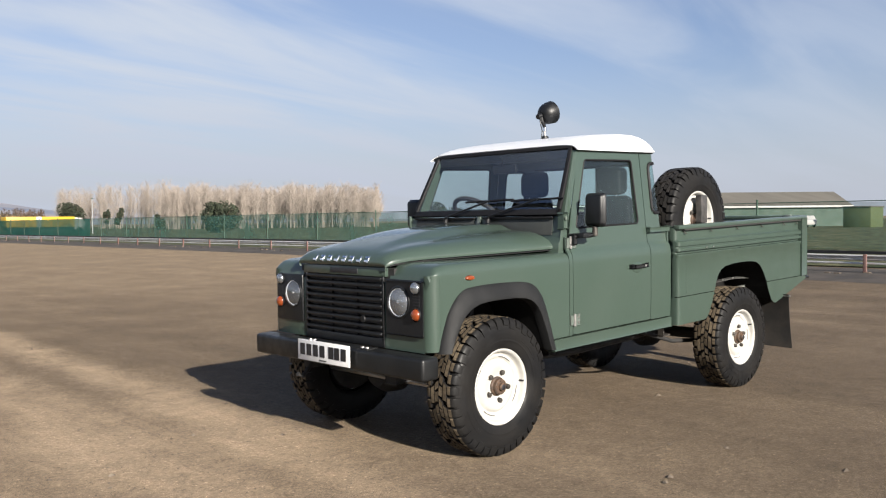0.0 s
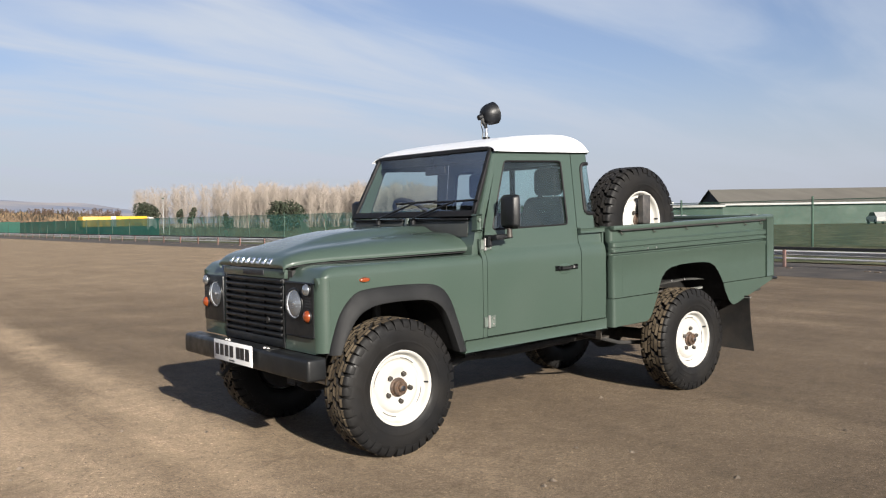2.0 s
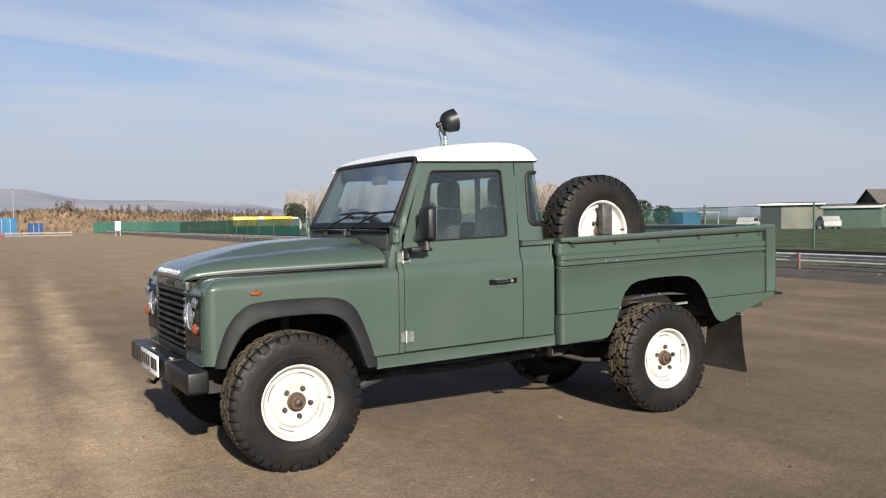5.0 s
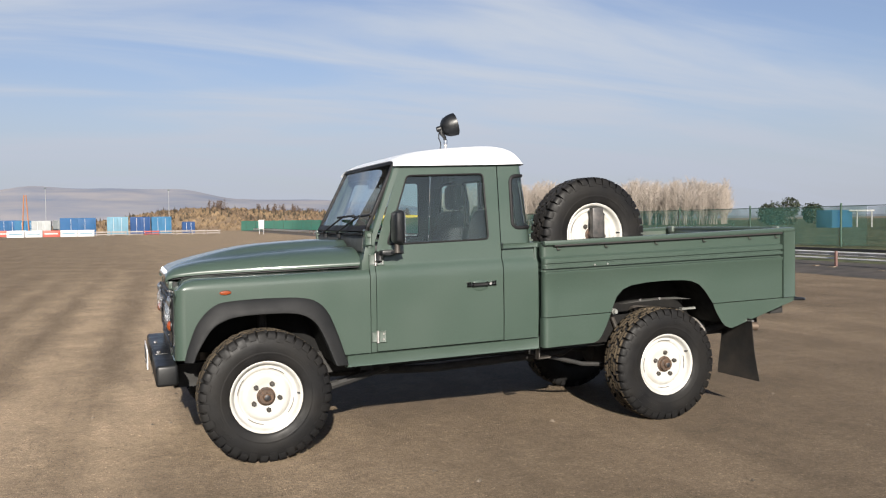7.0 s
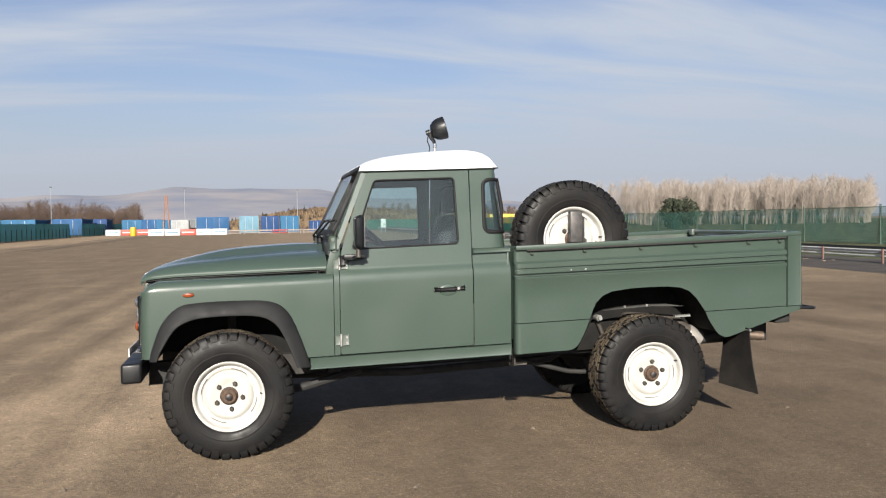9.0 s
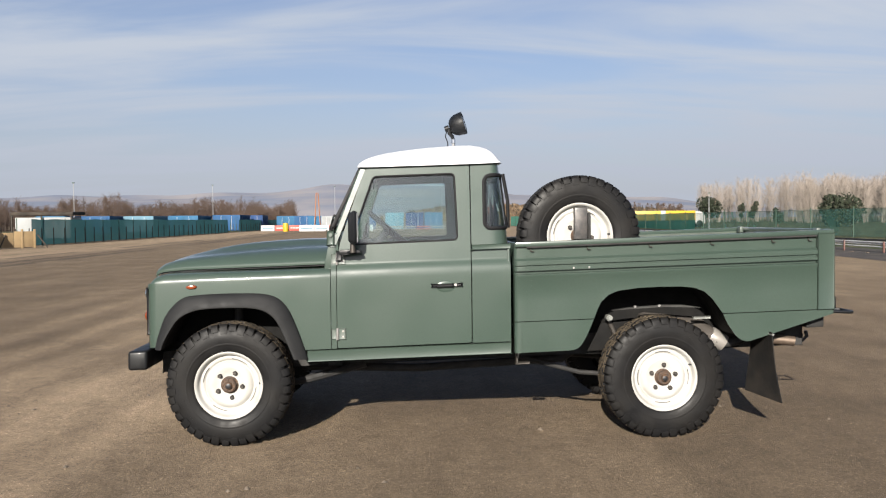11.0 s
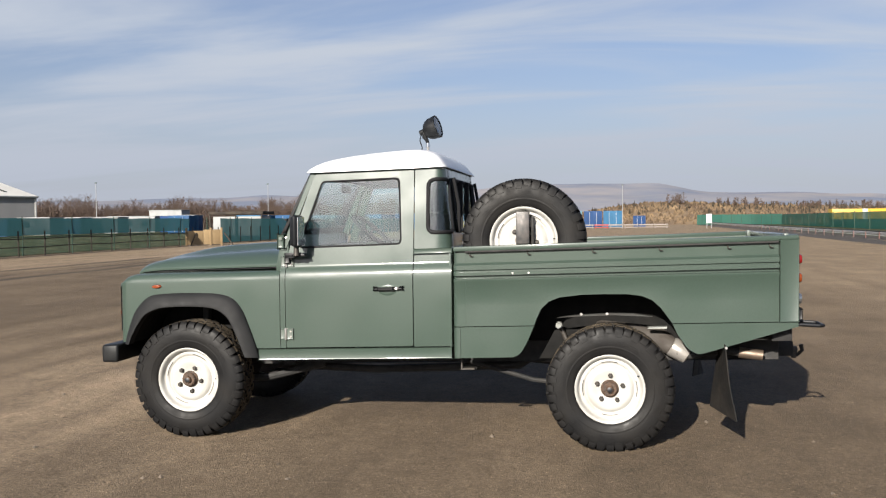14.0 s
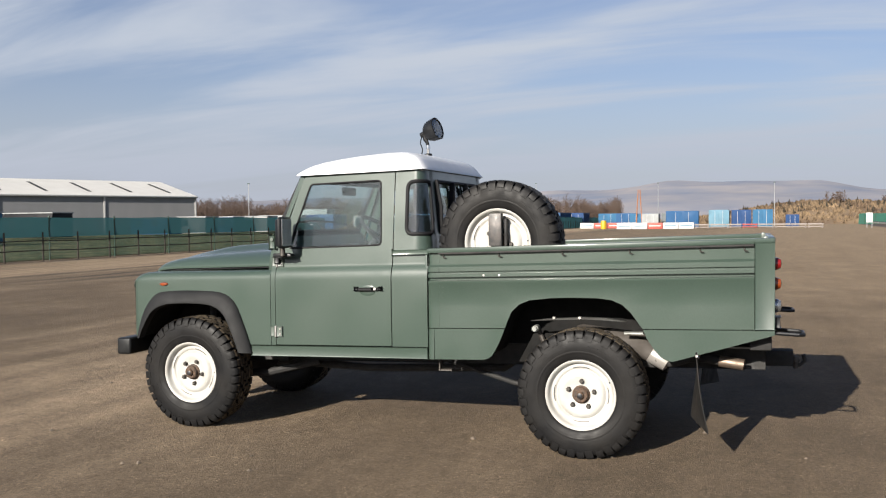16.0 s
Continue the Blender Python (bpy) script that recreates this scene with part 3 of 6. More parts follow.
    body("front_panel", box(-0.512, -0.46, sign * 0.376, sign * 0.692, 0.640, 1.002, 0.004), PAINT)
    for nm, y, z, r, m_, deep in (("headlamp", 0.502, 0.902, 0.080, LAMP_GLASS, 0.03), ("side_lamp", 0.640, 0.985, 0.034, CLEAR_LENS, 0.02), ("front_indicator", 0.645, 0.842, 0.034, AMBER, 0.022)):
        yy = sign * y
        prof = [(-0.524, r * 1.0), (-0.530, r * 0.99), (-0.530 - deep * 0.55, r * 0.8), (-0.530 - deep * 0.85, r * 0.5), (-0.530 - deep, 0.0)]
        lens = body(nm, lathe(prof, 28, "x", at=(0, yy, z)), m_, {"headlamp": "round clear headlamp", "side_lamp": "small clear side lamp", "front_indicator": "round amber indicator"}[nm], lampp)
        body("lamp_bezel", lathe([(-0.522, r * 1.14), (-0.529, r * 1.12), (-0.532, r * 1.04), (-0.526, r * 0.99)], 28, "x", at=(0, yy, z)), BLACK_PLASTIC, parent=lampp)
        if nm == "headlamp":
            lens.visible_shadow = False
            body("reflector", lathe([(-0.527, r * 0.97), (-0.515, r * 0.8), (-0.502, r * 0.5), (-0.497, 0.0)], 14, "x", at=(0, yy, z)), REFLECTOR, parent=lampp)
            body("bulb", lathe([(-0.533, 0.0), (-0.531, 0.009), (-0.52, 0.010), (-0.50, 0.008)], 12, "x", at=(0, yy, z)), CHROME, parent=lampp)
    for k in range(4):
        body("panel_slot", box(-0.5275, -0.522, sign * 0.620, sign * 0.672, 0.890 + k * 0.016, 0.896 + k * 0.016), INK, parent=lampp)

# ---- grille, bonnet, bumper ----
grille = body("grille", box(-0.500, -0.470, -0.372, 0.372, 0.640, 1.06), INK, "black slatted radiator grille")
body("grille_frame", box(-0.522, -0.500, -0.372, -0.358, 0.672, 1.05, 0.003), BLACK_PLASTIC, parent=grille)
body("grille_frame", box(-0.522, -0.500, 0.358, 0.372, 0.672, 1.05, 0.003), BLACK_PLASTIC, parent=grille)
body("grille_frame", box(-0.522, -0.480, -0.390, 0.390, 1.034, 1.086, 0.004), PAINT, "green panel above the grille", grille)
body("latch_slot", box(-0.5245, -0.500, -0.145, 0.115, 1.044, 1.074, 0.002), INK, "black slot for the bonnet latch", grille)
body("grille_frame", box(-0.520, -0.500, -0.372, 0.372, 0.640, 0.690, 0.003), BLACK_PLASTIC, parent=grille)
for k in range(9):
    z = 0.705 + k * 0.0385
    bm = prism([(-0.530, z), (-0.530, z + 0.014), (-0.503, z + 0.024), (-0.503, z + 0.008)], -0.357, 0.357, 0.002)
    body("grille_slat", bm, BLACK_PLASTIC, parent=grille)
for y in (-0.12, 0.12):
    body("grille_bar", box(-0.512, -0.503, y - 0.004, y + 0.004, 0.69, 1.005), BLACK_PLASTIC, parent=grille)
body("grille_badge", lathe([(-0.536, 0.0), (-0.535, 0.019), (-0.53, 0.021)], 20, "x", at=(0, -0.20, 0.79)), BUMPER_BLACK, "small dark oval badge", grille)

rows = []
NOSE = [(-0.528, 0.404, 1.088, 1.090), (-0.539, 0.408, 1.094, 1.102), (-0.541, 0.412, 1.101, 1.116), (-0.535, 0.418, 1.108, 1.131), (-0.523, 0.424, 1.114, 1.145), (-0.508, 0.430, 1.119, 1.155)]
for x in (-0.49, -0.45, -0.40, -0.33, -0.25, -0.15, -0.05, 0.05, 0.15, 0.25, 0.35, 0.45, 0.55, 0.618):
    NOSE.append((x, lerp(x, [-0.5, -0.4, 0.63], [0.436, 0.455, 0.655]), lerp(x, [-0.49, -0.42, -0.3, 0.63], [1.124, 1.131, 1.137, 1.147]),
                 lerp(x, [-0.50, -0.46, -0.36, -0.2, -0.08, 0.05, 0.27, 0.47, 0.63], [1.163, 1.180, 1.209, 1.243, 1.264, 1.277, 1.287, 1.291, 1.284])))
EDGE = []
for x, w, ze, zc in NOSE:
    zs = ze + (zc - ze) * lerp(x, [-0.6, -0.4, -0.1, 0.63], [0.95, 0.80, 0.60, 0.70])
    half = [(0.0, zc), (0.10, zc), (0.18, zc - 0.001), (0.215, zc - (zc - zs) * 0.12), (0.255, zc - (zc - zs) * 0.5), (0.295, zs + (zc - zs) * 0.12), (0.33, zs)]
    for f in (0.3, 0.55, 0.75, 0.88, 0.95, 0.985, 1.0):
        y = 0.33 + (w - 0.33) * f
        half.append((y, ze + (zs - ze) * (1 - f ** 2.6) ** 0.8))
    half += [(w + 0.001, ze - 0.008), (w, ze - 0.017)]
    EDGE.append((x, w, ze))
    rows.append([(x, -y, z) for y, z in half[::-1]] + [(x, y, z) for y, z in half[1:]])
bm, _ = grid(rows)
bonnet = body("bonnet", solid(bm, 0.006), PAINT, "green bonnet with a raised centre", sharp=50)
for k in range(8):
    y = 0.245 - k * 0.070
    mark = body("badge_mark", prism([(-0.5450, 1.110), (-0.5410, 1.126), (-0.5330, 1.139), (-0.5250, 1.147), (-0.520, 1.143), (-0.528, 1.125), (-0.535, 1.110)], y - 0.019, y - 0.009, 0.001), CHROME, "raised silver mark", bonnet)
    body("mark_bar", prism([(-0.5440, 1.113), (-0.5410, 1.126), (-0.5395, 1.128), (-0.530, 1.122), (-0.535, 1.113)], y - 0.009, y + 0.017, 0.001), CHROME, parent=mark)
    if k % 3:
        body("mark_bar", prism([(-0.5350, 1.136), (-0.5260, 1.146), (-0.520, 1.143), (-0.528, 1.132)], y - 0.009, y + 0.017, 0.001), CHROME, parent=mark)
for y in (-0.52, 0.52):
    body("bonnet_stop", lathe([(1.150, 0.034), (1.166, 0.030), (1.178, 0.018), (1.182, 0.0)], 14, "z", at=(0.44, y, 0)), ALLOY, parent=bonnet)
# black strips added to draw the shaded gap between bonnet and wings
for sign in (-1, 1):
    bm, _ = grid([[(x, sign * (w - dy), z) for dy, z in ((0.016, ze - 0.004), (0.015, ze - 0.028), (0.022, ze - 0.028), (0.023, ze - 0.004))] for x, w, ze in EDGE[5:]], close_u=True)
    body("bonnet_seal", bm, SEAL, "black strip added for the dark gap under the bonnet edge", bonnet)
body("slam_panel", box(-0.50, -0.40, -0.44, 0.44, 1.02, 1.080), DARK)

bm = box(-0.640, -0.500, -0.795, 0.795, 0.512, 0.634, 0.018, seg=3)
for v in bm.verts:
    if abs(v.co.y) > 0.6 and v.co.x < -0.57:
        v.co.x += (abs(v.co.y) - 0.6) * 0.10
bumper = body("front_bumper", bm, BUMPER_BLACK, "black painted steel bumper")
for y in (-0.30, -0.26, 0.20, 0.24):
    body("bumper_bolt", lathe([(0.634, 0.013), (0.646, 0.012), (0.649, 0.0)], 8, "z", at=(-0.585, y, 0)), STEEL, parent=bumper)
body("bumper_step", box(-0.61, -0.53, -0.33, 0.28, 0.628, 0.640, 0.003), BUMPER_BLACK, parent=bumper)
plate = body("number_plate", box(-0.652, -0.645, -0.225, 0.275, 0.530, 0.652, 0.003), PLATE, "white number plate with black marks", bumper)
for y in (0.225, 0.160, 0.095, 0.030, -0.055, -0.110, -0.172):
    body("plate_mark", box(-0.6545, -0.6518, y - 0.023, y + 0.023, 0.562, 0.630), INK, parent=plate)
body("plate_mark", box(-0.6545, -0.6518, -0.01, 0.06, 0.540, 0.546), INK, parent=plate)

# ---- scuttle, windscreen, wipers ----
body("scuttle", prism([(0.605, 1.08), (0.612, 1.165), (0.632, 1.205), (0.646, 1.330), (0.70, 1.335), (0.70, 1.08)], -0.700, 0.700, 0.006), PAINT, "green panel under the windscreen")
for y in (-0.34, 0.34):
    body("vent_flap", prism([(0.628, 1.215), (0.640, 1.315), (0.644, 1.315), (0.634, 1.215)], y - 0.29, y + 0.29, 0.001), SCUTTLE_GREY, "dull grey-green vent flap")
body("vent_divider", prism([(0.612, 1.19), (0.632, 1.335), (0.644, 1.335), (0.632, 1.19)], -0.016, 0.016, 0.003), HINGE, "pale painted bracket between the vent flaps")
for y in (-0.34, 0.34):
    body("vent_seal", box(0.624, 0.646, y - 0.30, y + 0.30, 1.317, 1.330, 0.003), SEAL)
SB, ST = (0.650, 1.345), (0.842, 1.742)


def on_screen(u, v, off=0.0):
    """A place on the windscreen: u across (-1..1), v up (0..1)."""
    x = SB[0] + (ST[0] - SB[0]) * v - off * 0.9
    return (x, u * (0.680 - 0.050 * v), SB[1] + (ST[1] - SB[1]) * v + off * 0.43)


def screen_bar(u0, u1, v0, v1, t0=-0.012, t1=0.012):
    bm_ = bmesh.new()
    c = [bm_.verts.new(on_screen(u, v, o)) for o in (t0, t1) for u, v in ((u0, v0), (u1, v0), (u1, v1), (u0, v1))]
    for f in ((0, 1, 2, 3), (7, 6, 5, 4), (0, 4, 5, 1), (1, 5, 6, 2), (2, 6, 7, 3), (3, 7, 4, 0)):
        bm_.faces.new([c[i] for i in f])
    bmesh.ops.bevel(bm_, geom=bm_.edges[:], offset=0.004, segments=2, affect="EDGES", profile=0.5)
    return bm_


screen = body("windscreen_frame", screen_bar(-1.0, 1.0, -0.02, 0.075), SEAL, "black rubber windscreen surround")
body("frame_bar", screen_bar(-1.0, 1.0, 1.035, 1.098, -0.014, 0.012), SEAL, parent=screen)
body("frame_bar", screen_bar(-1.0, -0.955, 0.0, 1.05), SEAL, parent=screen)
body("frame_bar", screen_bar(0.955, 1.0, 0.0, 1.05), SEAL, parent=screen)
g = body("windscreen_glass", screen_bar(-0.96, 0.96, 0.06, 1.04, -0.002, 0.002), SCREEN_GLASS, "clear windscreen glass", screen)
outer_face(g)
for y0, y1 in ((-0.10, -0.50), (0.30, -0.08)):
    p = on_screen(y0 / 0.68, -0.10, 0.02)
    q = on_screen(y1 / 0.68, 0.21, 0.026)
    wiper = body("wiper_arm", tube([p, (p[0] - 0.02, p[1] - 0.02, p[2] + 0.02), (q[0] - 0.012, q[1], q[2])], 0.007, 6), BLACK_PLASTIC, "black wiper arm")
    a, b = Vector(on_screen((y1 + 0.24) / 0.68, 0.20, 0.020)), Vector(on_screen((y1 - 0.20) / 0.68, 0.225, 0.020))
    body("wiper_blade", tube([a, b], 0.008, 6), SEAL, parent=wiper)
    body("wiper_pivot", lathe([(-0.02, 0.018), (0.015, 0.018), (0.02, 0.0)], 10, "z", at=p), BLACK_PLASTIC, parent=wiper)

# ---- roof and cab back ----
RX = [0.845, 0.855, 0.872, 0.90, 0.94, 1.0, 1.11, 1.25, 1.38, 1.48, 1.56, 1.62, 1.665, 1.697, 1.718, 1.735, 1.750, 1.759, 1.762]
RG = [0.038, 0.046, 0.057, 0.069, 0.081, 0.094, 0.109, 0.122, 0.129, 0.133, 0.131, 0.121, 0.106, 0.086, 0.064, 0.041, 0.020, 0.008, -0.01]
RY = [0.0, 0.15, 0.3, 0.42, 0.50, 0.55, 0.585, 0.612, 0.633, 0.650, 0.663, 0.674, 0.680, 0.682]
RF = [1.02, 1.02, 1.015, 1.005, 0.985, 0.955, 0.915, 0.85, 0.74, 0.58, 0.40, 0.20, 0.08, -0.03]
rows = []
for x, gx in zip(RX, RG):
    tuck = 1 - (0.075 - math.sqrt(max(0.0, 0.075 ** 2 - max(0.0, x - 1.688) ** 2))) / 0.682
    half = [(x - (1 - f) * max(0.0, 0.863 - x), y * tuck, 1.748 + max(gx * f, -0.004)) for y, f in zip(RY, RF)]
    rows.append([(xx, -y, z) for xx, y, z in half[::-1]] + [(xx, y, z) for xx, y, z in half[1:]])
bm, _ = grid(rows)
body("cab_roof", solid(bm, 0.006), WHITE_ROOF, "white painted cab roof", sharp=40)
body("screen_header", box(0.872, 0.90, -0.635, 0.635, 1.700, 1.775, 0.004), TRIM_GREY)
body("headlining", box(0.90, 1.74, -0.645, 0.645, 1.735, 1.744), HEADLINING)

lean_x = lambda z: 1.800 - 0.055 * (z - 1.22) / 0.52
back_wall = body("cab_back", sheet([(-0.60, 1.20), (0.60, 1.20), (0.56, 1.745), (-0.56, 1.745)], [rounded([(-0.46, 1.325), (-0.45, 1.672), (0.45, 1.672), (0.46, 1.325)], 0.03)],
                 place=lambda x, z: (lean_x(z), x, z), thick=0.006), PAINT)
body("cab_back_panel", box(1.785, 1.800, -0.735, 0.735, 0.56, 1.20, 0.004), PAINT)
wb = rounded([(-0.46, 1.325), (-0.45, 1.672), (0.45, 1.672), (0.46, 1.325)], 0.03)
body("rear_window_frame", tube([(lean_x(z) + 0.004, x, z) for x, z in wb], 0.013, 8, closed=True), SEAL, "black rear window frame", back_wall)
for y in (-0.15, 0.15):
    body("window_bar", box(1.755, 1.790, y - 0.012, y + 0.012, 1.325, 1.672), SEAL, parent=back_wall)
g = body("rear_glass", sheet(wb, place=lambda x, z: (lean_x(z) - 0.008, x, z), thick=0.004), GLASS, parent=back_wall)
outer_face(g)
for y0, z0 in ((-0.50, 1.325), (0.50, 1.325)):
    body("rear_grab_bar", tube([(lean_x(1.33) + 0.03, y0, 1.32), (lean_x(1.5) + 0.045, y0, 1.5), (lean_x(1.66) + 0.03, y0, 1.68)], 0.012, 8), SEAL)

# ---- inside of the cab ----
body("dashboard", prism([(0.70, 0.85), (0.70, 1.25), (0.84, 1.262), (0.93, 1.21), (0.95, 1.02), (0.90, 0.85)], -0.66, 0.66, 0.012), TRIM_GREY, "dark grey dashboard")
body("cab_floor", box(0.70, 1.79, -0.70, 0.70, 0.56, 0.62), DARK)
body("seat_box", box(1.10, 1.60, -0.66, 0.66, 0.62, 0.86, 0.02), DARK)
for sy in (-0.36, 0.36):
    seat = body("seat", box(1.10, 1.58, sy - 0.23, sy + 0.23, 0.86, 0.99, 0.05, seg=3), SEAT, "dark grey cloth seat")
    bm = box(-0.06, 0.06, -0.23, 0.23, 0.0, 0.50, 0.05, seg=3)
    for v in bm.verts:
        v.co.y *= 1 - 0.25 * max(v.co.z - 0.25, 0) / 0.25
        v.co.x += v.co.z * 0.20
    bmesh.ops.translate(bm, verts=bm.verts[:], vec=(1.52, sy, 0.95))
    body("seat_back", bm, SEAT, parent=seat)
    body("headrest", box(1.595, 1.690, sy - 0.125, sy + 0.125, 1.455, 1.655, 0.045, seg=3), SEAT, parent=seat)
    for dy in (-0.05, 0.05):
        body("headrest_post", tube([(1.63, sy + dy, 1.42), (1.64, sy + dy, 1.47)], 0.007, 6), STEEL, parent=seat)
c, n = Vector((1.00, 0.36, 1.335)), Vector((0.66, 0, 0.75)).normalized()
u = Vector((0, 1, 0))
w = n.cross(u)
wheel_rim = body("steering_wheel", tube([c + (u * math.cos(a) + w * math.sin(a)) * 0.195 for a in np.linspace(0, 2 * math.pi, 33)[:-1]], 0.017, 8, closed=True), SEAT, "black steering wheel")
for a in (0.3, math.pi - 0.3, -math.pi / 2):
    body("spoke", tube([c - n * 0.03, c + (u * math.cos(a) + w * math.sin(a)) * 0.19], 0.013, 6), SEAT, parent=wheel_rim)
body("steering_column", tube([c - n * 0.03, c - n * 0.28], 0.03, 10), TRIM_GREY, parent=wheel_rim)
body("interior_mirror", box(0.885, 0.905, -0.11, 0.11, 1.625, 1.685, 0.008), BLACK_PLASTIC, "black rear-view mirror")
body("mirror_stem", tube([(0.86, 0, 1.74), (0.893, 0, 1.66)], 0.006, 6), BLACK_PLASTIC)

# ---- load bed ----
BED_X0, BED_X1 = 1.825, 3.893


def bed_y(z):
    return lerp(z, [0.5, 0.72, 0.992, 1.006, 1.020, 1.026, 1.040, 1.043, 1.064, 1.066, 1.076, 1.079, 1.108, 1.122, 1.200], [0.792, 0.797, 0.797, 0.806, 0.806, 0.778, 0.778, 0.804, 0.804, 0.788, 0.788, 0.803, 0.803, 0.776, 0.776])


BED_CUTS = (0.85, 0.992, 1.006, 1.020, 1.026, 1.040, 1.043, 1.064, 1.066, 1.076, 1.079, 1.108, 1.122)
BED_ARCH = [(2.332, 0.72), (2.352, 0.775), (2.376, 0.825), (2.425, 0.870), (2.488, 0.894), (2.62, 0.907), (2.758, 0.909), (2.90, 0.905), (2.987, 0.893), (3.05, 0.865), (3.102, 0.815), (3.168, 0.72)]
for sign in (-1, 1):
    bside = lambda x, z: (x, sign * bed_y(z), z)
    upper = [(1.90, 0.722), *BED_ARCH, (3.785, 0.722), (3.785, 1.198), (1.90, 1.198)]
    upper[1] = (2.332, 0.722)
    upper[len(BED_ARCH)] = (3.168, 0.722)
    side_panel = body("bed_side", sheet(upper, cuts=BED_CUTS, place=bside), PAINT)
    body("bed_skirt", sheet(rounded([(1.838, 0.520), (2.232, 0.523), (2.293, 0.627), (2.330, 0.717), (1.838, 0.717)], [0, 0.05, 0.05, 0, 0]), cuts=(0.6,), place=bside), PAINT, parent=side_panel)
    body("bed_skirt", sheet(rounded([(3.170, 0.717), (3.195, 0.660), (3.262, 0.560), (3.325, 0.527), (3.48, 0.572), (3.893, 0.690), (3.893, 0.717)], [0, 0.05, 0.05, 0.05, 0, 0, 0]), cuts=(0.6,), place=bside), PAINT, parent=side_panel)
    rows = []
    for x, dy in ((BED_X0 - 0.002, -0.05), (BED_X0 - 0.002, -0.022), (BED_X0 + 0.003, -0.010), (BED_X0 + 0.012, -0.003), (BED_X0 + 0.025, 0.0), (1.902, 0.0), (1.903, -0.004)):
        rows.append([(x, sign * (bed_y(z) + 0.0015 + dy), z) for z in (0.722, *BED_CUTS, 1.21)])
    bm, _ = grid(rows)
    body("corner_post", solid(bm, 0.004), PAINT, parent=side_panel)
    rows = []
    for x, dy in ((BED_X0 - 0.002, -0.07), (BED_X0 - 0.002, -0.022), (BED_X0 + 0.003, -0.010), (BED_X0 + 0.012, -0.003), (BED_X0 + 0.025, 0.0), (1.866, 0.0), (1.867, -0.004)):
        rows.append([(x, sign * (0.8005 + dy), z) for z in (0.520, 0.62, 0.717)])
    bm, _ = grid(rows)
    body("corner_post", solid(bm, 0.004), PAINT, parent=side_panel)
    body("corner_post", box(3.787, BED_X1, sign * 0.76, sign * 0.806, 0.722, 1.212, 0.006), PAINT, parent=side_panel)
    rail = body("top_rail", prism([(BED_X0, 1.198), (BED_X1, 1.204), (BED_X1, 1.236), (BED_X0, 1.228)], sign * 0.755, sign * 0.808, 0.006), PAINT, "folded top rail", side_panel)
    # dark strip that stands in for the shade under the top rail
    body("rail_lip", prism([(1.90, 1.190), (3.78, 1.194), (3.78, 1.204), (1.90, 1.200)], sign * 0.788, sign * 0.806), DARK, parent=side_panel)
    for cx in (1.935, 2.30, 2.70, 3.10, 3.50, 3.74):
        bm = tube([(cx - 0.008, sign * 0.780, 1.190), (cx - 0.008, sign * 0.790, 1.172), (cx - 0.004, sign * 0.794, 1.167), (cx + 0.012, sign * 0.794, 1.167)], 0.0035, 6)
        body("rope_hook", bm, DARK_STEEL, "small bent steel rope hook", side_panel)
    for cx in (2.20, 2.30):
        body("rivet", lathe([(0, 0), (0, 0.007), (0.004, 0.005), (0.005, 0)], 8, "y", at=(cx, sign * 0.804 - (0.004 if sign < 0 else 0), 1.053)), STEEL, parent=side_panel)
    for k in range(8):
        body("rivet", lathe([(0, 0), (0, 0.005), (0.003, 0.004), (0.004, 0)], 8, "y", at=(1.93, sign * 0.797 - (0.004 if sign < 0 else 0), 0.75 + k * 0.033)), PAINT, parent=side_panel)
    for k in range(7):
        body("rivet", lathe([(0, 0), (0, 0.005), (0.003, 0.004), (0.004, 0)], 8, "y", at=(3.80, sign * 0.806 - (0.004 if sign < 0 else 0), 0.78 + k * 0.06)), PAINT, parent=side_panel)
    body("bed_inner_wall", box(1.85, 3.86, sign * 0.752, sign * 0.762, 0.925, 1.205), BED_LINER)
    arch3 = spline([(x, z, 0) for x, z in [(2.232, 0.54), (2.293, 0.627), *BED_ARCH, (3.195, 0.66), (3.268, 0.56)]], 36)
    bm, vs = grid([[(q.x, sign * y, q.y + 0.012) for y in (0.79, 0.70, 0.42)] for q in arch3])
    bm.faces.new([r[2] for r in vs])
    body("rear_wheel_arch", solid(bm, 0.003), LINER)
    body("arch_flange", prism([(2.47, 0.757), (2.58, 0.770), (2.80, 0.779), (2.94, 0.774), (3.06, 0.753), (2.82, 0.767), (2.60, 0.762)], sign * 0.66, sign * 0.70), ARCH_PANEL, "dull grey flange inside the arch")
    body("arch_gusset", prism([(2.345, 0.47), (2.445, 0.655), (2.66, 0.66), (2.66, 0.47)], sign * 0.500, sign * 0.512, 0.002), LINER)
    body("arch_stay", box(3.035, 3.150, sign * 0.59, sign * 0.615, 0.668, 0.682, 0.003), ALLOY)
    for bx in (2.62, 2.78):
        body("flange_bolt", lathe([(0, 0), (0, 0.009), (0.006, 0.007), (0.007, 0)], 8, "y", at=(bx, sign * 0.70 - (0.007 if sign < 0 else 0), 0.777)), STEEL)
    # tail lamps
    for nm, z, r, m_ in (("tail_lamp", 1.088, 0.036, RED), ("rear_indicator", 0.975, 0.036, AMBER), ("reversing_lamp", 0.850, 0.040, CLEAR_LENS)):
        body(nm, lathe([(3.893, r), (3.905, r * 0.98), (3.925, r * 0.7), (3.932, 0.0)], 22, "x", at=(0, sign * 0.715, z)), m_, {"tail_lamp": "round red lamp", "rear_indicator": "round amber lamp", "reversing_lamp": "round clear lamp"}[nm])
    body("lamp_guard", box(3.893, 3.922, sign * 0.665, sign * 0.765, 0.728, 0.790, 0.006), BLACK_PLASTIC)
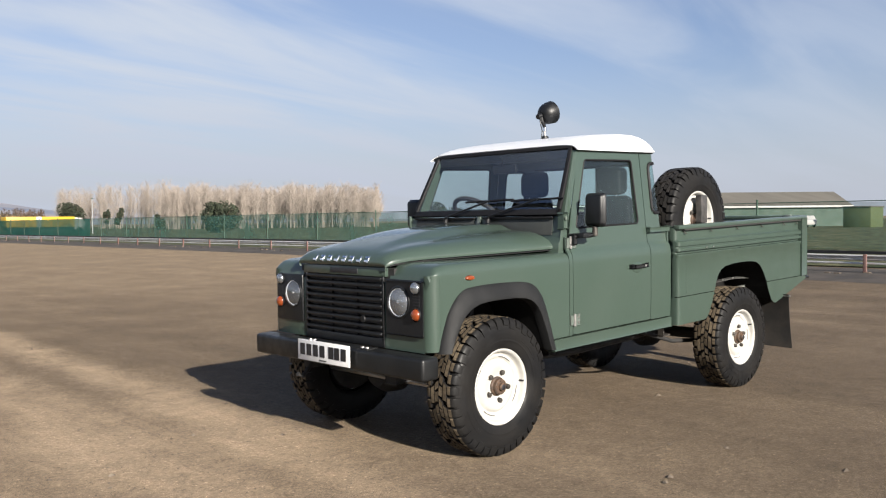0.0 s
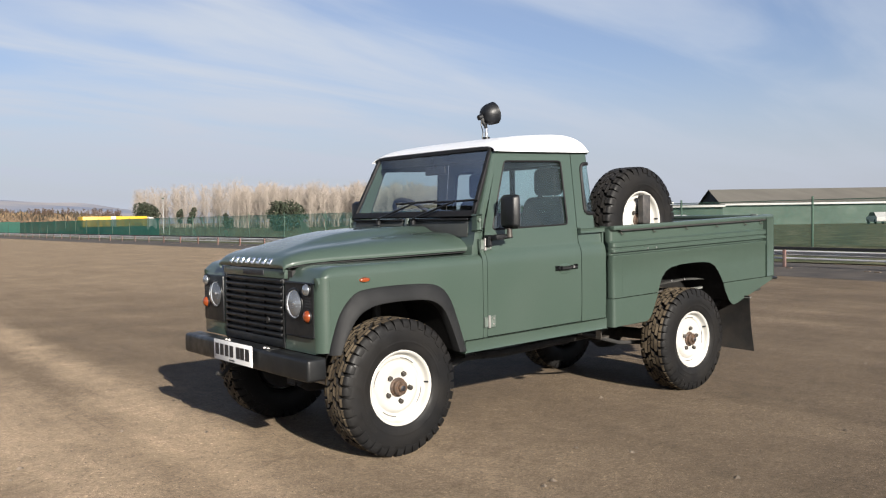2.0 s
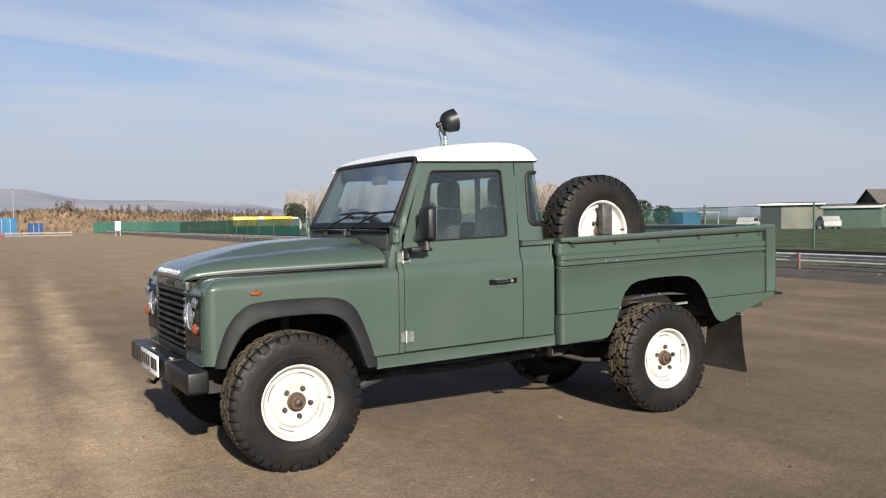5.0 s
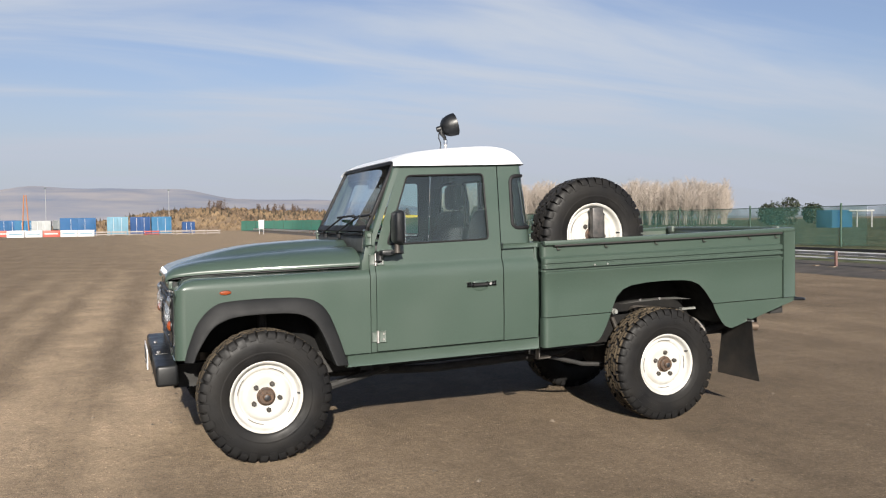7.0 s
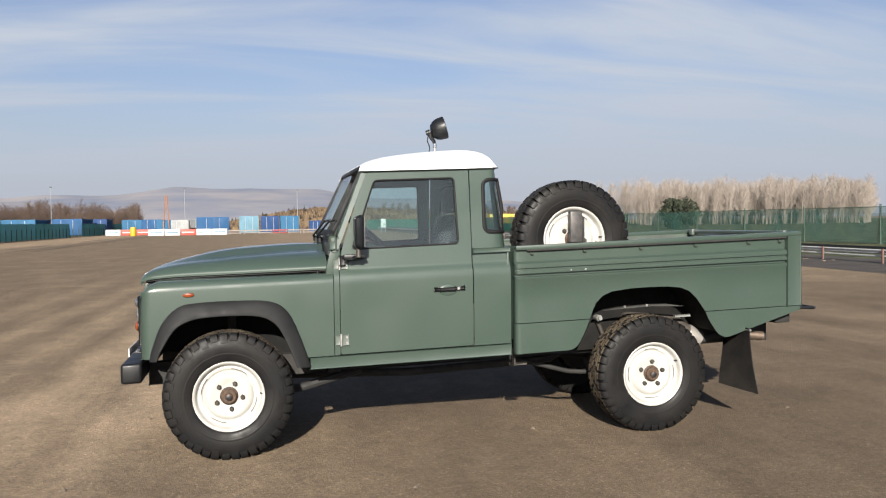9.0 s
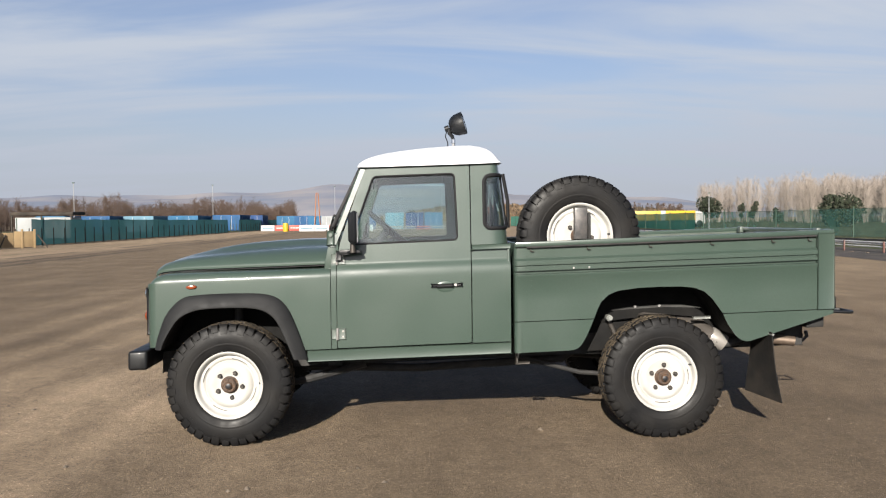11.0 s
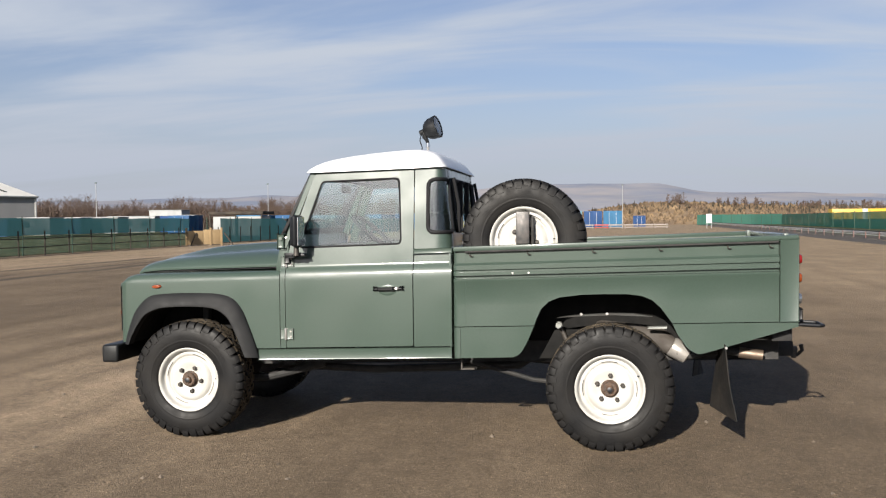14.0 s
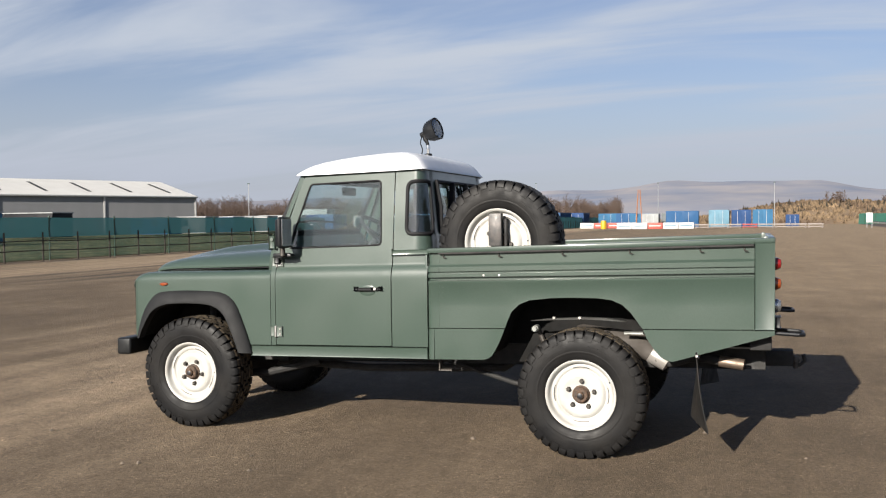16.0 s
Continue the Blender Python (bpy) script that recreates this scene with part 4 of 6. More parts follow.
    body("step_loop", tube([(3.88, sign * 0.76, 0.700), (4.02, sign * 0.76, 0.690), (4.045, sign * 0.74, 0.688), (4.045, sign * 0.60, 0.688), (4.02, sign * 0.58, 0.690), (3.88, sign * 0.58, 0.700)], 0.011, 8), BLACK_PLASTIC, "black tubular rear step")
    # mudflap
    bm, _ = grid([[(3.468 + f * (-0.035 + 0.105 * g_) + 0.006 * math.sin(f * 5 + g_ * 2), sign * (0.52 + 0.32 * g_), 0.590 - (0.43 + 0.03 * g_) * f) for g_ in np.linspace(0, 1, 7)] for f in np.linspace(0, 1, 11)])
    flap = body("mudflap", solid(bm, 0.006), FLAP, "worn black rubber mudflap")
    body("flap_stay", tube([(3.470, sign * 0.50, 0.575), (3.476, sign * 0.85, 0.575)], 0.008, 6), STEEL, parent=flap)
    for dy in (0.58, 0.68, 0.78):
        body("flap_bolt", lathe([(0, 0), (0, 0.010), (0.006, 0.008), (0.008, 0)], 8, "x", at=(3.480, sign * dy, 0.560)), STEEL, parent=flap)

body("bed_floor", box(1.85, 3.87, -0.752, 0.752, 0.922, 0.940), BED_LINER)
body("headboard", box(1.836, 1.852, -0.755, 0.755, 0.60, 1.222, 0.004), PAINT)
tail = body("tailgate", box(3.862, 3.888, -0.755, 0.755, 0.740, 1.225, 0.006), PAINT, "closed green tailgate")
body("tailgate_top", box(3.852, 3.896, -0.752, 0.752, 1.212, 1.238, 0.006), PAINT, parent=tail)
for y in (-0.66, 0.66):
    body("latch", box(3.832, 3.860, y - 0.03, y + 0.03, 1.195, 1.245, 0.006), HINGE, "painted tailgate latch", tail)
for y in (-0.40, 0.0, 0.40):
    body("tailgate_rib", box(3.886, 3.894, y - 0.05, y + 0.05, 0.78, 1.19, 0.003), PAINT, parent=tail)
body("rear_crossmember", box(3.76, 3.88, -0.70, 0.70, 0.59, 0.70, 0.01), DARK)

# ---- underside ----
for sign in (-1, 1):
    body("chassis_rail", box(-0.50, 3.85, sign * 0.36, sign * 0.44, 0.44, 0.58, 0.008), DARK)
    part("radius_arm", tube([(0.03, sign * 0.46, 0.33), (0.45, sign * 0.44, 0.36), (0.85, sign * 0.42, 0.46)], 0.028, 8), DARK, truck)
    part("trailing_arm", tube([(2.78, sign * 0.46, 0.34), (2.3, sign * 0.45, 0.38), (1.85, sign * 0.43, 0.50)], 0.016, 8), DARK, truck)
    part("front_damper", tube([(0.02, sign * 0.52, 0.40), (0.02, sign * 0.50, 0.86)], 0.028, 10), DARK, truck)
    damper = part("rear_damper", tube([(2.62, sign * 0.50, 0.40), (2.56, sign * 0.53, 0.56), (2.555, sign * 0.53, 0.58), (2.482, sign * 0.535, 0.752)], [0.026, 0.026, 0.016, 0.016], 10), DARK_STEEL, truck)
    part("damper_eye", lathe([(-0.05, 0.0), (-0.05, 0.014), (-0.03, 0.016), (-0.03, 0.021), (0.03, 0.021), (0.03, 0.016), (0.05, 0.014), (0.05, 0.0)], 16, "y", at=(2.477, sign * 0.575, 0.762)), ALLOY, damper, "pale round damper eye")
    for x0 in (0.0, 2.794):
        pts = [(x0 + 0.065 * math.cos(a), sign * 0.47 + 0.065 * math.sin(a), 0.43 + a * 0.0086) for a in np.linspace(0, 12 * math.pi, 90)]
        part("coil_spring", tube(pts, 0.009, 6), DARK, truck)
    body("body_bracket", box(1.846, 1.856, sign * 0.62, sign * 0.66, 0.43, 0.53, 0.003), DARK_STEEL)
    body("bracket_foot", box(1.842, 1.935, sign * 0.62, sign * 0.66, 0.425, 0.437, 0.003), DARK_STEEL)
    body("outrigger", box(0.62, 0.70, sign * 0.42, sign * 0.60, 0.46, 0.53, 0.006), DARK)
for x0, dy in ((0.0, 0.18), (2.794, 0.10)):
    part("axle_tube", tube([(x0, -0.60, 0.385), (x0, 0.60, 0.385)], 0.045, 14), DARK, truck)
    part("differential", lathe([(-0.14, 0.0), (-0.13, 0.10), (-0.06, 0.145), (0.04, 0.15), (0.11, 0.11), (0.14, 0.05), (0.15, 0.0)], 20, "x", at=(x0, dy, 0.385)), DARK, truck)
part("steering_link", tube([(-0.17, -0.60, 0.37), (-0.17, 0.60, 0.37)], 0.018, 8), STEEL, truck)
part("propeller_shaft", tube([(0.15, 0.16, 0.40), (1.3, 0.10, 0.52), (2.65, 0.10, 0.40)], 0.030, 10), DARK, truck)
body("gearbox", box(0.75, 1.75, -0.22, 0.26, 0.40, 0.62, 0.05, seg=3), DARK)
body("engine_sump", box(-0.30, 0.55, -0.22, 0.22, 0.44, 0.75, 0.05, seg=3), DARK)
body("fuel_tank", box(3.05, 3.70, -0.10, 0.36, 0.44, 0.66, 0.04, seg=3), DARK)
body("under_tray", box(1.82, 3.80, -0.415, 0.415, 0.735, 0.785), DARK)
for x0, x1 in ((1.84, 2.24), (3.30, 3.86)):
    for s in (-1, 1):
        body("side_tray", box(x0, x1, s * 0.42, s * 0.775, 0.735, 0.785), DARK)
exhaust = body("exhaust_silencer", tube([(2.70, -0.44, 0.628), (2.71, -0.44, 0.627), (2.74, -0.44, 0.624), (3.08, -0.445, 0.582), (3.12, -0.455, 0.572), (3.20, -0.480, 0.530)], [0.03, 0.074, 0.085, 0.085, 0.078, 0.055], 20), SILENCER, "dusty brown steel silencer")
body("silencer_end", tube([(3.185, -0.485, 0.540), (3.195, -0.485, 0.534), (3.26, -0.49, 0.494), (3.285, -0.492, 0.478), (3.292, -0.493, 0.474)], [0.060, 0.064, 0.060, 0.057, 0.034], 20), BRIGHT_STEEL, "bright steel silencer end", exhaust)
body("silencer_strap", tube([(2.90, -0.4425, 0.604), (2.925, -0.443, 0.601)], 0.088, 20), DARK_STEEL, parent=exhaust)
body("tail_pipe", tube([(3.24, -0.482, 0.478), (3.32, -0.52, 0.485), (3.42, -0.55, 0.52), (3.52, -0.56, 0.520), (3.60, -0.568, 0.508)], 0.029, 14, caps=False), DARK, "dark tail pipe", exhaust)
body("pipe_tip", tube([(3.59, -0.567, 0.506), (3.66, -0.575, 0.497), (3.73, -0.585, 0.488)], 0.033, 14, caps=False), EXHAUST, "bare steel pipe end", exhaust)
body("front_pipe", tube([(0.4, -0.2, 0.40), (1.2, -0.34, 0.38), (2.2, -0.34, 0.40), (2.5, -0.40, 0.60), (2.71, -0.44, 0.627)], 0.028, 10), DARK, parent=exhaust)
tow = body("tow_bar", box(3.85, 4.02, -0.06, 0.06, 0.40, 0.50, 0.008), DARK, "black tow bar")
body("tow_ball", lathe([(0.50, 0.018), (0.535, 0.018), (0.540, 0.024), (0.560, 0.026), (0.578, 0.018), (0.585, 0.0)], 14, "z", at=(4.035, 0, -0.12)), DARK_STEEL, parent=tow)
body("tow_hook", tube([(3.98, 0.0, 0.43), (4.06, 0.0, 0.40), (4.09, 0.0, 0.43), (4.08, 0.0, 0.47)], 0.014, 8), DARK, parent=tow)
body("front_tow_eye", tube([(-0.50, 0.36, 0.46), (-0.56, 0.36, 0.40), (-0.60, 0.36, 0.42)], 0.014, 8), DARK)

# ---- wheels ----
def tyre_mesh():
    """Side walls and carcass, axis along y, outer face at negative y."""
    half = [(0.085, 0.206), (0.100, 0.214), (0.110, 0.234), (0.1165, 0.275), (0.1175, 0.300), (0.115, 0.325), (0.110, 0.348), (0.103, 0.362), (0.092, 0.372), (0.06, 0.3775), (0.0, 0.378)]
    return lathe([(-o, r) for o, r in half] + [(o, r) for o, r in half[::-1][1:]], 72, "y")


def tread_mesh(n=40):
    """Blocky all-terrain tread: shoulder lugs that run on to the side walls, staggered rows of blocks between, open grooves."""
    bm = bmesh.new()
    rnd = random.Random(4)

    def block(a0, a1, prof, skew=0.0):
        rows = []
        for f in (0.0, 0.08, 0.92, 1.0):
            k_ = 0.0035 if f in (0.0, 1.0) else 0.0
            rows.append([((r - k_ * (r > 0.383)) * math.cos(a0 + (a1 - a0) * f + skew * y), y, (r - k_ * (r > 0.383)) * math.sin(a0 + (a1 - a0) * f + skew * y)) for y, r in prof])
        vs = [[bm.verts.new(p) for p in row] for row in rows]
        m = len(prof)
        for i in range(3):
            for j in range(m):
                bm.faces.new((vs[i][j], vs[i][(j + 1) % m], vs[i + 1][(j + 1) % m], vs[i + 1][j]))
        bm.faces.new(vs[0][::-1])
        bm.faces.new(vs[3])

    step = 2 * math.pi / n
    for k in range(n):
        a = k * step + rnd.uniform(-0.10, 0.10) * step
        for s in (-1, 1):
            o = 0.4 * step if s > 0 else 0.0
            long_ = 0.056 if k % 2 else 0.040
            wide = 0.80 if k % 2 else 0.74
            edge = 0.1172 if k % 2 else 0.1140
            block(a + o, a + o + step * wide, [(s * 0.064, 0.374), (s * 0.064, 0.3955), (s * 0.088, 0.3945), (s * 0.1025, 0.3865), (s * 0.1120, 0.372), (s * edge, 0.388 - long_), (s * 0.108, 0.384 - long_), (s * 0.085, 0.366)])
            block(a + o + step * 0.34, a + o + step * (1.22 if k % 2 else 1.14), [(s * 0.033, 0.374), (s * 0.033, 0.3960), (s * 0.058, 0.3957), (s * 0.058, 0.374)], s * (1.5 if k % 2 else 0.6))
        block(a + step * 0.05, a + step * (0.92 if k % 3 else 0.80), [(-0.027, 0.374), (-0.027, 0.3962), (-0.0015, 0.3963), (-0.0015, 0.374)], -1.6 if k % 2 else -0.8)
        block(a + step * 0.54, a + step * (1.44 if k % 3 else 1.30), [(0.004, 0.374), (0.004, 0.3963), (0.028, 0.3962), (0.028, 0.374)], 1.6 if k % 2 else 0.8)
    bmesh.ops.recalc_face_normals(bm, faces=bm.faces[:])
    bm.normal_update()
    for f in bm.faces:
        c = f.calc_center_median()
        f.material_index = int(abs(f.normal.y) > 0.25 or math.hypot(c.x, c.z) < 0.381)
    return bm


def rim_mesh():
    prof = [(0.06, 0.200), (-0.02, 0.190), (-0.075, 0.198), (-0.088, 0.206), (-0.098, 0.212), (-0.101, 0.216), (-0.103, 0.212), (-0.100, 0.204), (-0.092, 0.198), (-0.078, 0.195), (-0.066, 0.190),
            (-0.062, 0.184), (-0.064, 0.172), (-0.062, 0.163), (-0.054, 0.156), (-0.054, 0.150), (-0.066, 0.140), (-0.074, 0.128), (-0.075, 0.110), (-0.068, 0.085), (-0.064, 0.060), (-0.064, 0.0)]
    return lathe(prof, 64, "y")


def build_wheel(name, parent, label, running=None):
    rim = part(name, rim_mesh(), WHITE_RIM, parent, label, 40)
    part("tyre", tyre_mesh(), RUBBER, rim, "dusty black tyre side wall", 50)
    part("tread", tread_mesh(), [running or TREAD, RUBBER], rim, "chunky dust-coloured tread blocks", 30)
    part("sidewall_band", lathe([(-0.1160, 0.258), (-0.1172, 0.262), (-0.1176, 0.268), (-0.1172, 0.272)], 72, "y"), RUBBER, rim)
    for g0 in (0.9, 3.9):
        for k in range(7):
            a0 = g0 + k * 0.085
            bm_, _ = grid([[(r * math.cos(a), -y, r * math.sin(a)) for r, y in ((0.288, 0.1168), (0.289, 0.1186), (0.306, 0.1186), (0.307, 0.1163))] for a in np.linspace(a0, a0 + 0.05, 3)])
            part("sidewall_mark", bm_, RUBBER, rim)
    part("hub", lathe([(-0.060, 0.056), (-0.072, 0.055), (-0.076, 0.050), (-0.078, 0.047), (-0.096, 0.045), (-0.100, 0.040), (-0.100, 0.024), (-0.112, 0.022), (-0.118, 0.016), (-0.119, 0.0)], 20, "y"), RUST, rim, "rusty hub cap")
    part("hub_centre", lathe([(-0.1185, 0.017), (-0.1200, 0.014), (-0.1205, 0.0)], 12, "y"), INK, rim)
    for k in range(5):
        a = radians(18 + 72 * k)
        part("hub_bolt", lathe([(-0.098, 0.007), (-0.104, 0.006), (-0.105, 0.0)], 6, "y", at=(0.035 * math.cos(a + 0.6), 0, 0.035 * math.sin(a + 0.6))), RUST, rim)
        part("wheel_nut", lathe([(-0.062, 0.018), (-0.070, 0.0155), (-0.084, 0.0145), (-0.088, 0.010), (-0.088, 0.0)], 6, "y", at=(0.0825 * math.cos(a), 0, 0.0825 * math.sin(a))), DARK_STEEL, rim, "dull steel wheel nut", 25)
    for k in range(4):
        a0 = math.pi / 2 * k + 0.05
        bm_, _ = grid([[(r * math.cos(a), -0.0640 - d, r * math.sin(a)) for r, d in ((0.1650, 0.0008), (0.1695, 0.0018))] for a in np.linspace(a0 - 0.30, a0 + 0.30, 8)])
        part("rim_slot", bm_, DARK_STEEL, rim)
    # dark disc added inside the rim in place of the shade behind it
    part("brake_drum", lathe([(-0.015, 0.0), (-0.015, 0.185), (0.10, 0.185), (0.115, 0.16), (0.115, 0.0)], 32, "y"), DARK, rim)
    part("valve", tube([(0.165, -0.07, 0.09), (0.172, -0.095, 0.094)], 0.005, 6), INK, rim)
    return rim


HUB_Z = 0.388
WY = 0.672
first = build_wheel("wheel", truck, "white steel wheel with an off-road tyre")
first.matrix_basis = pose(0, -WY, HUB_Z, 0, 26, 0)
for (x, y, spin, turn) in ((2.794, -WY, 3, 0), (0.0, WY, 70, 180), (2.794, WY, 10, 180)):
    copy_thing(first, pose(x, y, HUB_Z, 0, 0, turn) @ pose(0, 0, 0, 0, spin, 0))

spare = build_wheel("spare_wheel", None, "", material("clean_tread_rubber", (0.014, 0.0135, 0.013), 0.65, second=(0.026, 0.023, 0.020), scale=9, amount=0.8, spec=0.25, per_island=0.3))
tagged(spare, "white spare wheel with off-road tyre standing upright in the load bed", "spare wheel")
spare.matrix_basis = pose(2.262, -0.605, 1.311, 0, 25, 0)
clamp = part("spare_clamp", box(-0.044, 0.040, -0.150, -0.100, -0.02, 0.185, 0.006), STEEL, spare, "worn dark steel clamp plate")
clamp.matrix_basis = spare.matrix_basis.to_3x3().inverted().to_4x4()
clamp.data.materials.clear()
clamp.data.materials.append(material("worn_dark_steel", (0.05, 0.05, 0.05), 0.5, metal=0.5, second=(0.10, 0.09, 0.085), scale=30, amount=0.8))
stay = part("clamp_stay", box(0.050, 0.066, -0.12, -0.06, -0.03, 0.15, 0.004), DARK, spare)
stay.matrix_basis = clamp.matrix_basis

# ---- roof spotlight ----
spot = body("spotlight_post", tube([(1.490, 0.13, 1.895), (1.490, 0.13, 1.970)], 0.010, 8), STEEL, "steel post on the roof")
body("post_foot", lathe([(1.895, 0.030), (1.912, 0.028), (1.917, 0.014), (1.917, 0.0)], 14, "z", at=(1.490, 0.13, 0)), BLACK_PLASTIC, parent=spot)
body("post_collar", lathe([(1.950, 0.0), (1.950, 0.017), (1.978, 0.017), (1.978, 0.0)], 12, "z", at=(1.490, 0.13, 0)), CHROME, parent=spot)
SPOT_TURN = pose(1.526, 0.13, 2.085, 0, 0, -9) @ pose(0, 0, 0, 0, -16, 0)


def turned(bm, m):
    for v in bm.verts:
        v.co = m @ v.co
    return bm


body("spotlight_arm", tube([(1.490, 0.13, 1.97), (1.482, 0.13, 2.00), (1.462, 0.135, 2.025), (1.458, 0.137, 2.062)], [0.012, 0.014, 0.016, 0.014], 8), BLACK_PLASTIC, parent=spot)
lamp = body("spotlight", turned(lathe([(-0.068, 0.0), (-0.064, 0.036), (-0.054, 0.054), (-0.038, 0.068), (-0.012, 0.079), (0.022, 0.083), (0.038, 0.084), (0.045, 0.085), (0.048, 0.079), (0.044, 0.074)], 32, "x"), SPOT_TURN), BLACK_PLASTIC, "round black hand spotlight aimed backwards")
body("spotlight_lens", turned(lathe([(0.042, 0.073), (0.047, 0.045), (0.049, 0.0)], 32, "x"), SPOT_TURN), LAMP_GLASS, parent=lamp)
body("spotlight_reflector", turned(lathe([(0.040, 0.071), (0.018, 0.054), (-0.018, 0.027), (-0.027, 0.0)], 32, "x"), SPOT_TURN), DARK_STEEL, parent=lamp)
body("spotlight_knob", turned(lathe([(-0.105, 0.0), (-0.103, 0.020), (-0.072, 0.022), (-0.070, 0.0)], 12, "x"), SPOT_TURN), BLACK_PLASTIC, parent=lamp)
body("spotlight_cable", tube(spline([(1.445, 0.13, 2.05), (1.432, 0.12, 2.00), (1.448, 0.12, 1.95), (1.440, 0.12, 1.900)], 14), 0.004, 6), BLACK_PLASTIC, parent=spot)

# ---- ground ----
def ground_material():
    m = bpy.data.materials.new("packed_dirt")
    m.use_nodes = True
    nt = m.node_tree
    b = nt.nodes["Principled BSDF"]
    b.inputs["Roughness"].default_value = 0.92
    b.inputs["Specular IOR Level"].default_value = 0.25
    b.inputs["Diffuse Roughness"].default_value = 0.5
    geo = nt.nodes.new("ShaderNodeNewGeometry")

    def mapped(scale, turn=0.0):
        mp = nt.nodes.new("ShaderNodeMapping")
        mp.inputs["Scale"].default_value = scale
        mp.inputs["Rotation"].default_value = (0, 0, radians(turn))
        nt.links.new(geo.outputs["Position"], mp.inputs[0])
        return mp.outputs[0]

    def tex(scale, detail=6.0, vec=None, rough=0.55, distort=0.0):
        n = nt.nodes.new("ShaderNodeTexNoise")
        for k, v in (("Scale", scale), ("Detail", detail), ("Roughness", rough), ("Distortion", distort)):
            n.inputs[k].default_value = v
        nt.links.new(vec or geo.outputs["Position"], n.inputs["Vector"])
        return n.outputs["Fac"]

    def rng(s, a, c, lo=0.0, hi=1.0, smooth=True):
        r = nt.nodes.new("ShaderNodeMapRange")
        if smooth:
            r.interpolation_type = "SMOOTHSTEP"
        for k, v in (("From Min", a), ("From Max", c), ("To Min", lo), ("To Max", hi)):
            r.inputs[k].default_value = v
        nt.links.new(s, r.inputs["Value"])
        return r.outputs[0]

    def mth(op, a, c):
        n = nt.nodes.new("ShaderNodeMath")
        n.operation = op
        for i, s in enumerate((a, c)):
            if isinstance(s, (int, float)):
                n.inputs[i].default_value = s
            else:
                nt.links.new(s, n.inputs[i])
        return n.outputs[0]

    def mix(f, a, c, mode="MIX"):
        n = nt.nodes.new("ShaderNodeMixRGB")
        n.blend_type = mode
        for i, s in enumerate((f, a, c)):
            if isinstance(s, (int, float)):
                n.inputs[i].default_value = s
            elif isinstance(s, tuple):
                n.inputs[i].default_value = (*s, 1)
            else:
                nt.links.new(s, n.inputs[i])
        return n.outputs[0]

    # pale dusty wheel tracks beside the truck on darker gravel
    sepn = nt.nodes.new("ShaderNodeSeparateXYZ")
    nt.links.new(geo.outputs["Position"], sepn.inputs[0])
    wander = mth("MULTIPLY", mth("SUBTRACT", tex(0.30, 2.0), 0.5), 0.55)
    fray = mth("MULTIPLY", mth("SUBTRACT", tex(3.2, 5.0, None, 0.7), 0.5), 0.30)
    across = mth("ADD", mth("ADD", sepn.outputs[0], wander), fray)
    bands = None
    for x0, slope, half, strength in ((-1.55, 0.037, 0.36, 1.0), (-0.80, 0.062, 0.27, 0.95), (-2.45, 0.045, 0.34, 0.6), (-3.2, 0.04, 0.30, 0.5), (-1.5, -0.20, 0.30, 0.30),
                                      (-4.1, 0.03, 0.34, 0.4), (-5.2, 0.02, 0.4, 0.3), (-12.4, -0.02, 1.0, 0.35), (-16.6, -0.03, 1.6, 0.5), (8.5, 0.05, 0.5, 0.25), (7.1, 0.05, 0.4, 0.25)):
        d = mth("ABSOLUTE", mth("SUBTRACT", mth("SUBTRACT", across, x0), mth("MULTIPLY", sepn.outputs[1], slope)), 0.0)
        one = rng(d, half * 1.5, 0.0, 0.0, strength)
        bands = one if bands is None else mth("MAXIMUM", bands, one)
    bands = mth("MULTIPLY", mth("MULTIPLY", bands, rng(sepn.outputs[1], 30.0, 4.0)), rng(sepn.outputs[1], -2.4, -0.2, 0.5, 1.0))
    dust = mth("MULTIPLY", rng(across, -6.0, -2.0), rng(across, 1.6, -0.6))
    streaks = rng(tex(1.0, 8.0, mapped((2.4, 0.07, 1.0), 4), 0.62, 0.25), 0.40, 0.62)
    patch = rng(tex(0.55, 7.0, None, 0.6), 0.42, 0.72)
    scour = rng(tex(1.3, 8.0, mapped((1.5, 0.45, 1.0), -10), 0.62, 0.8), 0.36, 0.62)
    soft = rng(tex(1.7, 7.0, None, 0.65), 0.40, 0.66)
    # pale strip in front of the west fence
    verge = mth("MULTIPLY", rng(mth("ABSOLUTE", mth("ADD", across, 18.6), 0.0), 5.4, 2.2, 0.0, 0.50), mth("ADD", mth("MULTIPLY", streaks, 0.7), 0.45))
    # paler ground towards the far end, mostly on the east side
    plain = mth("MULTIPLY", mth("MULTIPLY", rng(sepn.outputs[1], 7.0, 16.0, 0.0, 0.20), rng(across, -2.0, 3.0)), mth("ADD", mth("MULTIPLY", soft, 0.3), 0.8))
    # a dusty worn patch beside the doors
    wx = mth("MULTIPLY", mth("ADD", mth("SUBTRACT", sepn.outputs[0], 1.0), fray), 0.55)
    wy = mth("ADD", mth("ADD", sepn.outputs[1], 2.3), fray)
    worn = mth("MULTIPLY", rng(mth("ADD", mth("MULTIPLY", wx, wx), mth("MULTIPLY", wy, wy)), 2.6, 0.2, 0.0, 0.13), mth("ADD", mth("MULTIPLY", soft, 0.8), 0.5))
